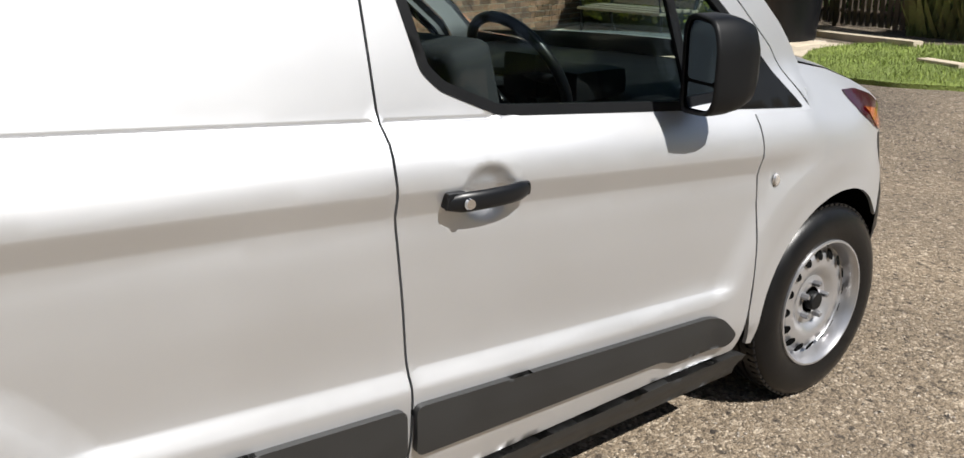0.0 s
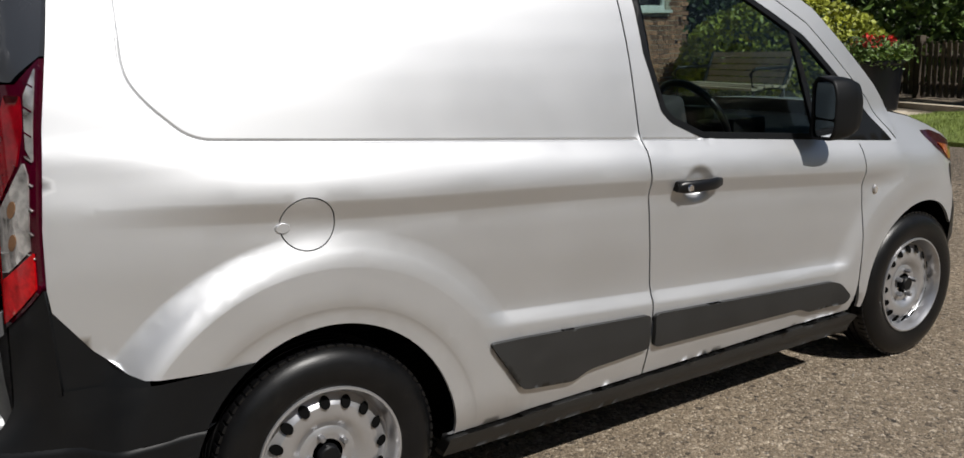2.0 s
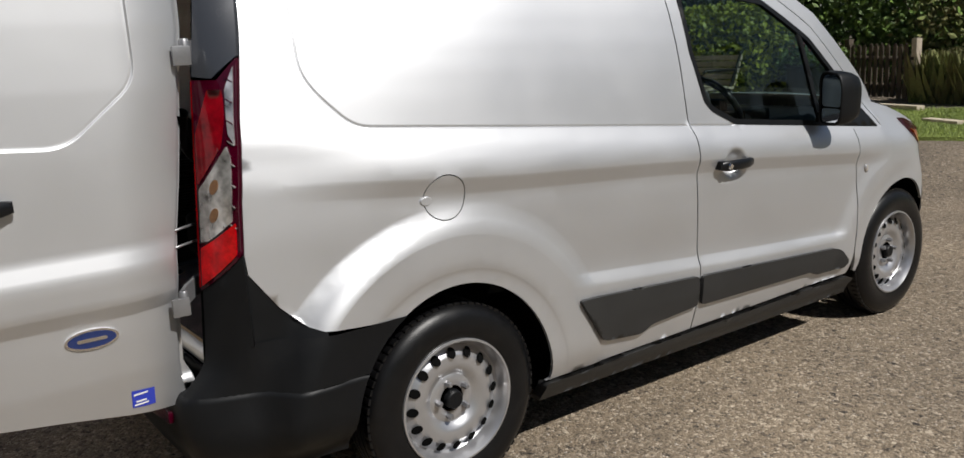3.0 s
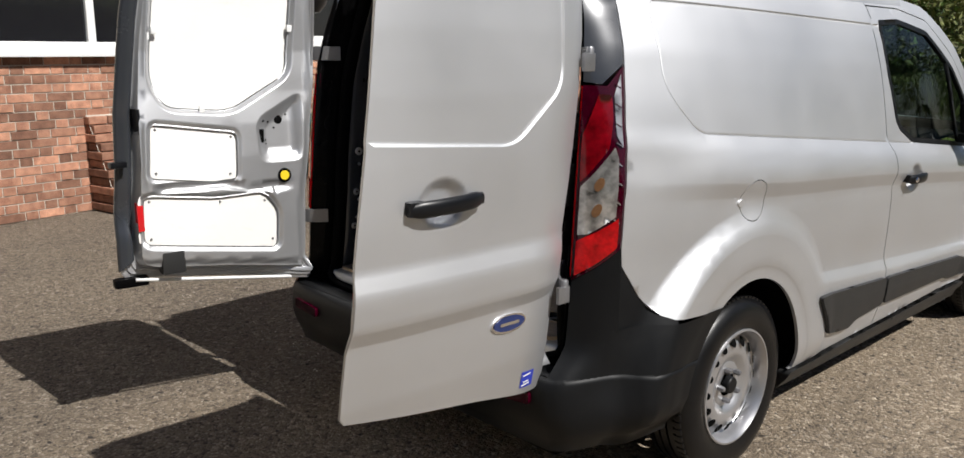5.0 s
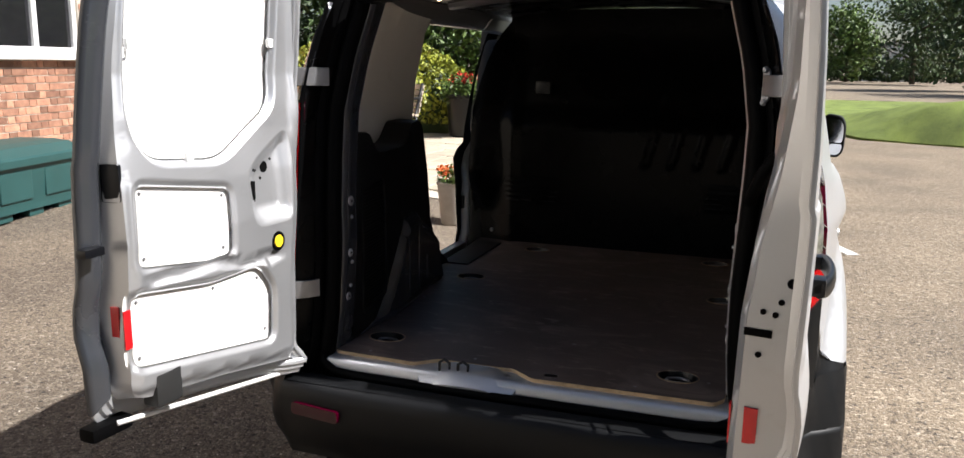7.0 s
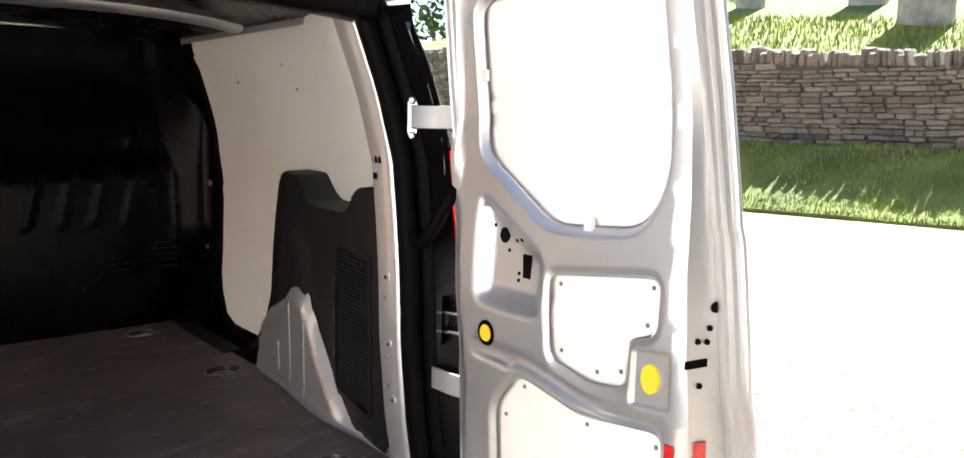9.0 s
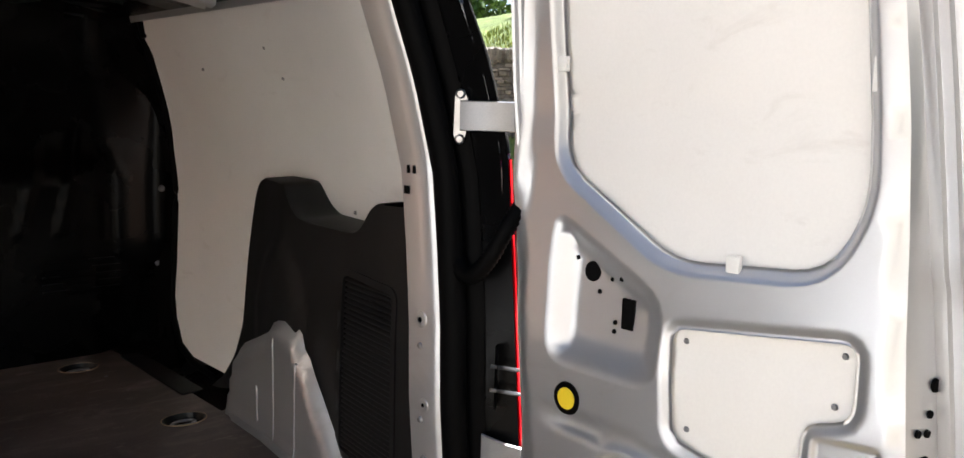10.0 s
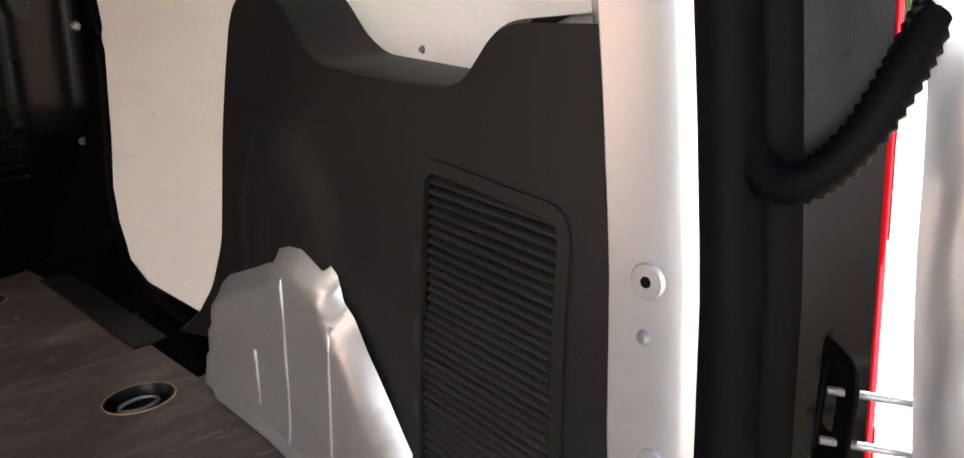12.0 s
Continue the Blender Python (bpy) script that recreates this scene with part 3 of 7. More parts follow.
part("windscreen", loft([screen_row(y, z, w) for (y, z), w in zip(EDGE, (0.10, 0.07, 0.05, 0.03, 0.02))]), GLASS, van).visible_shadow = False
part("bonnet", loft([[((side_x(y, z) - 0.004) * (1 - k / 6), y + 0.10 * (1 - (1 - k / 6) ** 2), z + w * (1 - abs(1 - k / 6) ** 2.4)) for k in range(13)]
                     for y, z, w in ((2.54, 1.075, 0.02), (2.72, 1.039, 0.05), (2.87, 0.992, 0.08), (3.02, 0.937, 0.09), (3.13, 0.862, 0.10))]), SILVER, van)
lampf = skin(rounded([(2.72, 0.978), (2.84, 0.968), (3.0, 0.928), (3.11, 0.86), (3.08, 0.80), (2.93, 0.84), (2.80, 0.895)], 0.02), lambda y, z: right(y, z, 0.003), 0.03)
front_lamp = part("headlamp", lampf, DEEP_RED, van, "dark swept-back headlamp with an amber indicator")
part("indicator", skin(rounded([(2.84, 0.915), (2.95, 0.895), (3.05, 0.83), (3.0, 0.82), (2.90, 0.865)], 0.012), lambda y, z: right(y, z, 0.007), 0.02), AMBER, front_lamp)
nose = []
for z, dy in ((0.24, -0.03), (0.34, 0.0), (0.46, 0.02), (0.58, 0.02), (0.68, 0.0), (0.80, -0.06)):
    row = [(side_x(y, z), y, z) for y in (2.95 if z < 0.55 else 3.02, 3.12, 3.24, 3.34)]
    x0, y0 = row[-1][0], row[-1][1]
    row += [(x0 * math.cos(a), y0 + (0.2 + dy) * math.sin(a) ** 0.8, z) for a in (0.3, 0.6, 0.95, 1.25, 1.57)]
    nose.append(row + [(-x, y, zz) for x, y, zz in row[-2::-1]])
part("front_bumper", loft(nose), BLACK, van)

# lower mouldings, sill, underbody
part("side_moulding", skin(rounded([(0.485, 0.552), (1.112, 0.512), (1.112, 0.392), (0.86, 0.378), (0.80, 0.352), (0.62, 0.372), (0.595, 0.385)], 0.02), lambda y, z: right(y, z, 0.017), 0.014, flange=0.03), GREY_PLASTIC, van)
part("side_moulding", skin(rounded([(1.135, 0.510), (2.05, 0.452), (2.105, 0.435), (2.16, 0.375), (2.13, 0.345), (1.93, 0.350), (1.88, 0.372), (1.135, 0.390)], 0.02), lambda y, z: right(y, z, 0.017), 0.014, flange=0.03), GREY_PLASTIC, door_r)
part("door_sill", skin([(0.35, 0.205), (2.27, 0.185), (2.27, 0.262), (2.20, 0.286), (0.355, 0.277)], lambda y, z: Vector((side_x(y, z) - 0.006 + 0.021 * smooth_step(0.2, 0.26, z), y, z)), 0.02, flange=0.05), GREY_PLASTIC, van)
part("door_sill", mirrored(skin([(0.35, 0.205), (2.27, 0.185), (2.27, 0.262), (2.20, 0.296), (0.355, 0.284)], right, 0.08, flange=0.05)), GREY_PLASTIC, van)
# near-black strip added behind the sill gap to stand for its shade
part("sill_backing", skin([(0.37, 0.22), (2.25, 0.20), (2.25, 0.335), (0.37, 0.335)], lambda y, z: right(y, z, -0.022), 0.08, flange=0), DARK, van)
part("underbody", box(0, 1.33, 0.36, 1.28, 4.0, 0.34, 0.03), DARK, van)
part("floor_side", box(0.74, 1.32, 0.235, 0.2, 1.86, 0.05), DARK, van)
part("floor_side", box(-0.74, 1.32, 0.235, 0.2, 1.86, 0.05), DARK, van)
for sx in (1, -1):
    for cy in (0.0, 2.662):
        liner = loft([[(sx * min(x, side_x(cy + 0.43 * math.cos(a), max(0.2, 0.31 + 0.415 * math.sin(a))) - 0.02), cy + 0.43 * math.cos(a), 0.31 + 0.415 * math.sin(a)) for a in np.linspace(-0.25, math.pi + 0.25, 20)] for x in (0.70 if cy < 1 else 0.60, 0.885)])
        wallx = sx * (0.695 if cy < 1 else 0.60)
        liner.faces.new([liner.verts.new((wallx, cy + 0.44 * math.cos(a), 0.31 + 0.425 * math.sin(a))) for a in np.linspace(-0.25, math.pi + 0.25, 20)])
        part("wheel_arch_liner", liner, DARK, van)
behind = skin(inset(DOOR, 0.012), lambda y, z: right(y, z, -0.03), 0.06, [inset(WINDOW, -0.012)], flange=0)
part("door_lining", behind, BLACK, van)
part("door_lining", mirrored(skin(inset(DOOR, 0.012), lambda y, z: right(y, z, -0.03), 0.08, [inset(WINDOW, -0.012)], flange=0)), BLACK, van)

# side repeater lamp
rep = lathe([(0, 0.008), (0.012, 0.007), (0.016, 0.0)], segs=20)
bmesh.ops.scale(rep, vec=(1, 0.9, 1.3), verts=rep.verts)
bmesh.ops.translate(rep, vec=(side_x(2.312, 0.782) + 0.002, 2.312, 0.782), verts=rep.verts)
part("side_lamp", rep, CLEAR_LENS, van)


# ---- handles ----
def handle_bar(length, parent, m, label="black plastic door handle"):
    """A bowed grip, 3 cm high, with a round lock at one end."""
    rows = []
    for k in range(15):
        u = -1 + 2 * k / 14
        y, outw = u * length / 2, 0.038 - 0.020 * abs(u) ** 2.5
        h = 0.0205 * (1 - 0.30 * max(0, abs(u) - 0.7) / 0.3)
        rows.append([(outw + 0.009 * math.cos(a), y, h * math.sin(a) + 0.004 * u) for a in np.linspace(0, 2 * math.pi, 12, endpoint=False)])
    bm = loft(rows, close=True)
    for r in (rows[0], rows[-1]):
        bm.faces.new([bm.verts.new(p) for p in r])
    joined(bm, box(0.012, -length / 2 + 0.022, 0, 0.034, 0.044, 0.034, 0.008))
    joined(bm, box(0.012, length / 2 - 0.016, 0.004, 0.034, 0.032, 0.028, 0.008))
    bmesh.ops.recalc_face_normals(bm, faces=bm.faces)
    bmesh.ops.transform(bm, matrix=m, verts=bm.verts)
    return part("door_handle", bm, GLOSS_BLACK, parent, label)


hm = Matrix.Translation((side_x(1.26, 0.92) - 0.004, 1.325, 0.922)) @ Matrix.Rotation(radians(-3), 4, "X")
grip = handle_bar(0.205, door_r, hm)
part("door_lock", lathe([(0, 0.0), (0.010, 0.0), (0.012, -0.006)], (side_x(1.26, 0.92) + 0.044, 1.262, 0.921), segs=20), CHROME, door_r)

# ---- door mirrors ----
def door_mirror():
    stuff = bmesh.new()
    rows = []
    shape = rounded([(-0.088, -0.112), (0.05, -0.112), (0.085, -0.08), (0.092, 0.05), (0.062, 0.105), (-0.055, 0.118), (-0.088, 0.09)], 0.03, 4)
    for d, k in ((-0.055, 0.90), (-0.06, 0.98), (-0.045, 1.0), (0.0, 1.0), (0.04, 0.95), (0.075, 0.82), (0.095, 0.55), (0.10, 0.2)):
        rows.append([(x * k, d, z * k) for x, z in shape])
    loft(rows, stuff, close=True)
    stuff.faces.new([stuff.verts.new(p) for p in rows[-1]])
    bmesh.ops.recalc_face_normals(stuff, faces=stuff.faces)
    arm = box(-0.115, 0.02, -0.082, 0.10, 0.085, 0.045, 0.012)
    return joined(stuff, arm)


for s in (1, -1):
    spin = Matrix.Translation((1.015, 1.935, 1.132)) @ Matrix.Rotation(radians(-9), 4, "Z") @ Matrix.Translation((-0.032, 0, 0)) @ Matrix.Diagonal((0.64, 1, 1, 1))
    bm = door_mirror()
    bmesh.ops.transform(bm, matrix=spin, verts=bm.verts)
    shell = part("door_mirror", bm if s > 0 else mirrored(bm), BLACK, van, "black plastic door mirror")
    glass = bmesh.new()
    shape = rounded([(-0.076, -0.030), (0.075, -0.035), (0.079, 0.05), (0.05, 0.092), (-0.048, 0.103), (-0.076, 0.08)], 0.025, 4)
    low = rounded([(-0.076, -0.098), (0.045, -0.098), (0.073, -0.07), (0.074, -0.042), (-0.076, -0.038)], 0.02, 4)
    for sh, tilt in ((shape, 0.0), (low, 0.004)):
        glass.faces.new([glass.verts.new((x, -0.050 - tilt * z, z)) for x, z in sh])
    bmesh.ops.transform(glass, matrix=spin, verts=glass.verts)
    part("mirror_glass", glass if s > 0 else mirrored(glass), MIRROR, shell, "silvered mirror glass", smooth=False)
    cup = bmesh.new()
    cup.faces.new([cup.verts.new(spin @ Vector((x * 0.97, -0.048, z * 0.97))) for x, z in rounded([(-0.088, -0.112), (0.05, -0.112), (0.085, -0.08), (0.092, 0.05), (0.062, 0.105), (-0.055, 0.118), (-0.088, 0.09)], 0.03, 4)])
    part("mirror_back", cup if s > 0 else mirrored(cup), DARK, shell, smooth=False)


# ---- wheels ----
def wheel(cx, cy, side):
    """A 15-inch pressed steel wheel with a tyre; side is +1 on the right."""
    hub = new("wheel")
    hub.parent = van
    hub.location = (cx, cy, 0.315)
    hub.rotation_euler = (radians(17 * cy), 0, 0)
    R, w = 0.316, 0.098
    tyre = [(0.196, w - 0.012), (0.215, w - 0.004), (0.245, w + 0.004), (0.275, w), (0.297, w - 0.010), (0.309, w - 0.022), (R, w - 0.036)]
    for gx in (0.046, 0.016, -0.016, -0.046):
        tyre += [(R, gx + 0.005), (R - 0.008, gx + 0.004), (R - 0.008, gx - 0.004), (R, gx - 0.005)]
    tyre += [(R, -w + 0.036), (0.305, -w + 0.02), (0.275, -w), (0.196, -w + 0.02)]
    part("tyre", lathe([(r, side * h) for r, h in tyre], segs=72), RUBBER, hub)
    blocks = bmesh.new()
    for k in range(72):
        a = 2 * math.pi * k / 72
        for gx in (0.058,):
            b = box(0, 0, 0, 0.030, 0.020, 0.008, 0.002)
            bmesh.ops.transform(b, matrix=Matrix.Rotation(a, 4, "X") @ Matrix.Translation((gx, 0, R - 0.001)), verts=b.verts)
            joined(blocks, b)
    tagged(part("tread", blocks, RUBBER, hub), kind="stuff")
    rim = [(0.208, w - 0.008), (0.206, w - 0.002), (0.200, w - 0.001), (0.196, w - 0.008), (0.188, w - 0.024), (0.184, w - 0.05), (0.178, w - 0.056),
           (0.170, w - 0.052), (0.158, w - 0.040), (0.146, w - 0.034)]
    rb = lathe([(r, side * h) for r, h in rim], segs=80)
    # pierced disc
    disc = [(0.146, w - 0.034), (0.120, w - 0.030), (0.100, w - 0.034), (0.088, w - 0.046), (0.080, w - 0.050), (0.066, w - 0.044), (0.056, w - 0.046), (0.044, w - 0.046)]
    joined(rb, lathe([(r, side * h) for r, h in disc], segs=80))
    bmesh.ops.recalc_face_normals(rb, faces=rb.faces)
    part("rim", rb, STEEL, hub, "silver pressed steel rim")
    # rim holes are near-black discs on the surface, their shaded depth painted
    for k in range(16):
        a = 2 * math.pi * k / 16
        h = lathe([(0.0, 0.002), (0.0165, 0.002), (0.018, 0.0)], segs=16)
        bmesh.ops.transform(h, matrix=Matrix.Rotation(a, 4, "X") @ Matrix.Translation((side * (w - 0.0325), 0, 0.157)) @ Matrix.Rotation(radians(side * -28), 4, "Y") @ Matrix.Diagonal((side, 0.85, 1.1, 1)), verts=h.verts)
        part("rim_hole", h, DARK, hub)
    for k in range(5):
        a = 2 * math.pi * k / 5 + 0.3
        nut = lathe([(0.0, 0.026), (0.007, 0.026), (0.0105, 0.020), (0.0105, 0.0)], segs=6)
        bmesh.ops.transform(nut, matrix=Matrix.Rotation(a, 4, "X") @ Matrix.Translation((side * (w - 0.046), 0, 0.057)) @ Matrix.Diagonal((side, 1, 1, 1)), verts=nut.verts)
        part("wheel_nut", nut, ZINC, hub)
    part("hub_cap", lathe([(r, side * h) for r, h in ((0.0, w - 0.022), (0.026, w - 0.022), (0.030, w - 0.026), (0.032, w - 0.046))], segs=24), BLACK, hub)
    return hub


for cy in (0.0, 2.662):
    wheel(0.785, cy, 1)
    wheel(-0.785, cy, -1)

# ---- rear corners: lamp, upper pillar, bumper ----
REAR_EDGE = [(0.20, -0.60), (0.62, -0.62), (0.845, -0.622), (0.90, -0.624), (1.037, -0.615), (1.264, -0.583), (1.50, -0.538), (1.66, -0.508)]
INNER_X = [(0.20, 0.69), (0.60, 0.705), (0.81, 0.708), (1.10, 0.702), (1.39, 0.695), (1.55, 0.665), (1.66, 0.625)]
INNER_Y = [(0.20, -0.735), (0.60, -0.72), (0.81, -0.704), (1.39, -0.658), (1.66, -0.605)]


def corner(u, z, lift=0.0):
    """u = 0 at the quarter panel's rear edge, 1 at the door opening."""
    y0 = bend(REAR_EDGE, z)
    a = Vector((side_x(y0, z), y0 - 0.002))
    b = Vector((bend(INNER_X, z), bend(INNER_Y, z)))
    c = Vector((a.x - 0.012, b.y + 0.030)) * 0.55 + (a + b) / 2 * 0.45
    p = a * (1 - u) ** 2 + c * 2 * u * (1 - u) + b * u * u
    n = Vector((0.6, -0.8))
    return Vector((p.x + n.x * lift, p.y + n.y * lift, z))


def corner_piece(name, outline, material, lift, parent, label="", step=0.05, flange=0.02, bend_in=None):
    # u is stretched so that the grid is even: a = u * 0.2
    made = []
    for s in (1, -1):
        bm = skin([(u * 0.2, z) for u, z in outline], lambda a, z: corner(a / 0.2, z, lift), step, out=(0.6, -0.8, 0), flange=flange)
        made.append(part(name, bm if s > 0 else mirrored(bm), material, parent[0 if s > 0 else 1], label))
    return made


vans = (van, van)
corner_piece("pillar_cover", [(0.0, 1.42), (0.55, 1.365), (1.0, 1.372), (1.0, 1.66), (0.0, 1.66)], PILLAR_GREY, 0.004, vans, "dark grey upper pillar cover", 0.03)
lamps = corner_piece("tail_lamp", [(0.0, 1.415), (0.42, 1.36), (1.0, 1.362), (1.0, 0.80), (0.0, 0.90)], DEEP_RED, 0.006, vans, "red and clear tail lamp cluster", 0.025)
corner_piece("stop_lens", rounded([(0.30, 1.335), (0.62, 1.338), (0.96, 1.22), (0.96, 1.085), (0.40, 1.185), (0.27, 1.26)], 0.03), STOP_RED, 0.011, lamps, "", 0.02)
corner_piece("clear_lens", rounded([(0.26, 1.19), (0.94, 1.075), (0.94, 0.935), (0.75, 0.940), (0.16, 0.995), (0.16, 1.16)], 0.012), CLEAR_LENS, 0.010, lamps, "clear ribbed lens", 0.02)
corner_piece("side_lens", rounded([(0.05, 1.395), (0.24, 1.335), (0.20, 1.22), (0.05, 1.19)], 0.008), CLEAR_LENS, 0.009, lamps, "clear ribbed lens", 0.02)
corner_piece("fog_lens", rounded([(0.08, 0.99), (0.95, 0.918), (0.95, 0.815), (0.08, 0.905)], 0.012), RED, 0.011, lamps, "", 0.02)
for k in range(8):
    z = 1.36 - 0.054 * k
    corner_piece("lens_rib", [(0.06, z - 0.008), (0.22, z + 0.004), (0.22, z + 0.007), (0.06, z - 0.005)], DEEP_RED if z > 1.2 else CLEAR_LENS, 0.0105, lamps, "", 0.05, 0.004)
BULB = surf("amber_bulb", (0.16, 0.08, 0.035), 0.35, 0, 0.3, 20, 100)
for z, u in ((1.085, 0.58), (1.01, 0.60)):
    corner_piece("bulb", [(u + 0.105 * math.cos(t), z + 0.018 * math.sin(t) - 0.008 * math.cos(t)) for t in np.linspace(0, 2 * math.pi, 16, endpoint=False)], BULB, 0.0115, lamps, "", 0.02, 0.004)

# bumper skin: from the wheel arch round the corner and across the back
def bump_row(z):
    """Half of the bumper's outline at a height, from the arch to the door opening."""
    rise_ = min(1.0, max(-1.0, (z - 0.31) / 0.395))
    a0 = -0.372 * math.sqrt(1 - rise_ * rise_) if z > 0.31 else -0.372
    tuck = 0.025 * smooth_step(0.36, 0.27, z)
    pts = [Vector((side_x(y, max(z, 0.30)) + 0.003 - tuck, y, z)) for y in np.linspace(min(a0, -0.178) - 0.004, -0.60, 10)]
    out = 0.085 * smooth_step(0.615, 0.475, z) - 0.05 * smooth_step(0.40, 0.27, z)
    for k in range(1, 13):
        u = k / 12
        p = corner(u, z)
        pts.append(Vector((p.x + 0.003 - tuck * (1 - u), p.y - out * smooth_step(0.0, 0.8, u), z)))
    return pts


rows = []
for z in (0.27, 0.285, 0.31, 0.35, 0.40, 0.44, 0.47, 0.495, 0.512):
    pts = bump_row(z)
    e = pts[-1]
    pts += [Vector((e.x * (1 - k / 6), e.y - 0.014 * math.sin(k / 6 * math.pi / 2), z)) for k in range(1, 7)]
    rows.append(pts + [Vector((-p.x, p.y, p.z)) for p in pts[-2::-1]])
top = [Vector((p.x, p.y + 0.07, 0.520)) if abs(p.x) < 0.735 else Vector((p.x - math.copysign(0.03, p.x), p.y + 0.03, 0.511)) for p in rows[-1]]
bumper = loft(rows + [top])
bmesh.ops.recalc_face_normals(bumper, faces=bumper.faces)
bump = part("rear_bumper", bumper, BLACK, van, "black textured plastic rear bumper")
for s in (1, -1):
    bm = loft([bump_row(z) for z in (0.510, 0.525, 0.545, 0.57, 0.60, 0.63, 0.654)])
    bmesh.ops.recalc_face_normals(bm, faces=bm.faces)
    part("bumper_side", bm if s > 0 else mirrored(bm), BLACK, van)
    up = skin([(-0.44, 0.640), (-0.627, 0.640), (-0.627, 0.858), (-0.545, 0.752), (-0.478, 0.690), (-0.44, 0.672)], lambda y, z: right(y, z, -0.003), 0.03, flange=0.01)
    part("bumper_side", up if s > 0 else mirrored(up), BLACK, van)
    face = skin([(-0.002, 0.645), (0.2, 0.645), (0.2, 0.802), (0.0, 0.90), (-0.002, 0.90)], lambda a, z: corner(a / 0.2, z, 0.0) + Vector((0.003, 0, 0)), 0.04, out=(0.6, -0.8, 0), flange=0.006)
    part("bumper_corner", face if s > 0 else mirrored(face), BLACK, van)
    red = skin(rounded([(0.50, 0.415), (0.66, 0.425), (0.66, 0.462), (0.50, 0.452)], 0.01), lambda x, z: Vector((s * x, -0.826 - 0.006 * smooth_step(0.66, 0.5, x), z)), 0.03, out=(0.1 * s, -1, 0))
    part("reflector", red, DEEP_RED, bump, "red bumper reflector")

# ---- load space ----
FLOOR_Z, BULK_Y = 0.572, 1.25
RINGS = [(0.535, 0.422), (-0.525, 0.42), (0.462, 1.072), (-0.40, 1.05), (0.458, -0.477), (-0.51, -0.456)]


def disc_poly(cx, cy, rx, ry, n=28):
    return [(cx + rx * math.cos(2 * math.pi * k / n), cy + ry * math.sin(2 * math.pi * k / n)) for k in range(n)]


flr = rounded([(-0.64, -0.55), (-0.61, -0.63), (-0.33, -0.645), (-0.27, -0.590), (-0.02, -0.590), (0.05, -0.645), (0.575, -0.64), (0.60, -0.60), (0.61, -0.30), (0.65, 0.30), (0.66, 0.42),
               (0.73, 0.56), (0.765, 1.255), (-0.765, 1.255), (-0.73, 0.56), (-0.66, 0.42), (-0.65, 0.3), (-0.61, -0.30)], 0.012, 3)
holes = [disc_poly(x, y, 0.062, 0.050) for x, y in RINGS]
small = disc_poly(0.10, -0.605, 0.022, 0.015, 16)
load_floor = part("load_floor", skin(flr, lambda x, y: Vector((x, y, FLOOR_Z)), 0.12, holes + [small], out=(0, 0, 1), flange=0.0), PLY, van, "dark brown coated plywood load floor")
rimb = bmesh.new()
skin(flr, lambda x, y: Vector((x, y, FLOOR_Z - 0.001)), 0.12, [inset(flr, 0.004)], out=(0, 0, 1), flange=0.012, bm=rimb)
part("floor_edge", rimb, PLY_EDGE, van, "bare plywood edge")
for x, y in RINGS:
    cup = lathe([(0.064, 0.0015), (0.058, 0.0015), (0.056, -0.004), (0.05, -0.028), (0.0, -0.03)], (x, y, FLOOR_Z), "z", 28)
    bmesh.ops.scale(cup, vec=(1, 0.80, 1), space=Matrix.Translation((0, -y, 0)), verts=cup.verts)
    well = part("lashing_point", cup, GLOSS_BLACK, van, "recessed lashing point")
    part("ply_rim", tube([(x + 0.062 * math.cos(a), y + 0.050 * math.sin(a), FLOOR_Z + 0.0005) for a in np.linspace(0, 2 * math.pi, 28, endpoint=False)], 0.0018, 5, closed=True), PLY_EDGE, well)
    part("lashing_loop", tube([(x + 0.034 * math.cos(a), y + 0.02 * math.sin(a) + 0.006, FLOOR_Z - 0.014) for a in np.linspace(0, 2 * math.pi, 16, endpoint=False)], 0.004, 6, closed=True), ZINC, well)
part("floor_pan", box(0, 0.40, FLOOR_Z - 0.045, 1.44, 2.0, 0.02), DARK, van)
for x, y in [(-0.5, -0.60), (-0.16, -0.55), (0.35, -0.60), (0.549, -0.497), (0.57, 0.02), (-0.59, 0.05), (0.50, 0.93), (0.02, 0.25), (0.10, -0.3)]:
    screw = lathe([(0.0, 0.0015), (0.004, 0.0015), (0.006, 0.0)], (x, y, FLOOR_Z), "z", 10)
    part("floor_screw", screw, ZINC, van)
part("floor_mat", box(0.675, 0.86, FLOOR_Z + 0.004, 0.13, 0.50, 0.006, 0.002), TRIM, van)
part("floor_mat", box(-0.675, 0.86, FLOOR_Z + 0.004, 0.13, 0.50, 0.006, 0.002), TRIM, van)

# sill and catch plate
sill = loft([[(x, -0.635 - d - 0.02 * (1 - (x / 0.66) ** 2) * 0.3, z) for x in np.linspace(-0.635, 0.635, 19)]
             for d, z in ((-0.08, 0.560), (0.0, 0.560), (0.022, 0.556), (0.030, 0.545), (0.034, 0.525))])
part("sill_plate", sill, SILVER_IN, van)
catch = skin(rounded([(-0.315, -0.662), (-0.255, -0.598), (-0.045, -0.598), (0.020, -0.662), (-0.005, -0.694), (-0.285, -0.694)], 0.018), lambda x, y: Vector((x, y, 0.572 - 0.012 * smooth_step(0.075, 0.105, abs(x + 0.15)) - 0.04 * smooth_step(-0.645, -0.70, y))), 0.03, out=(0, 0, 1))
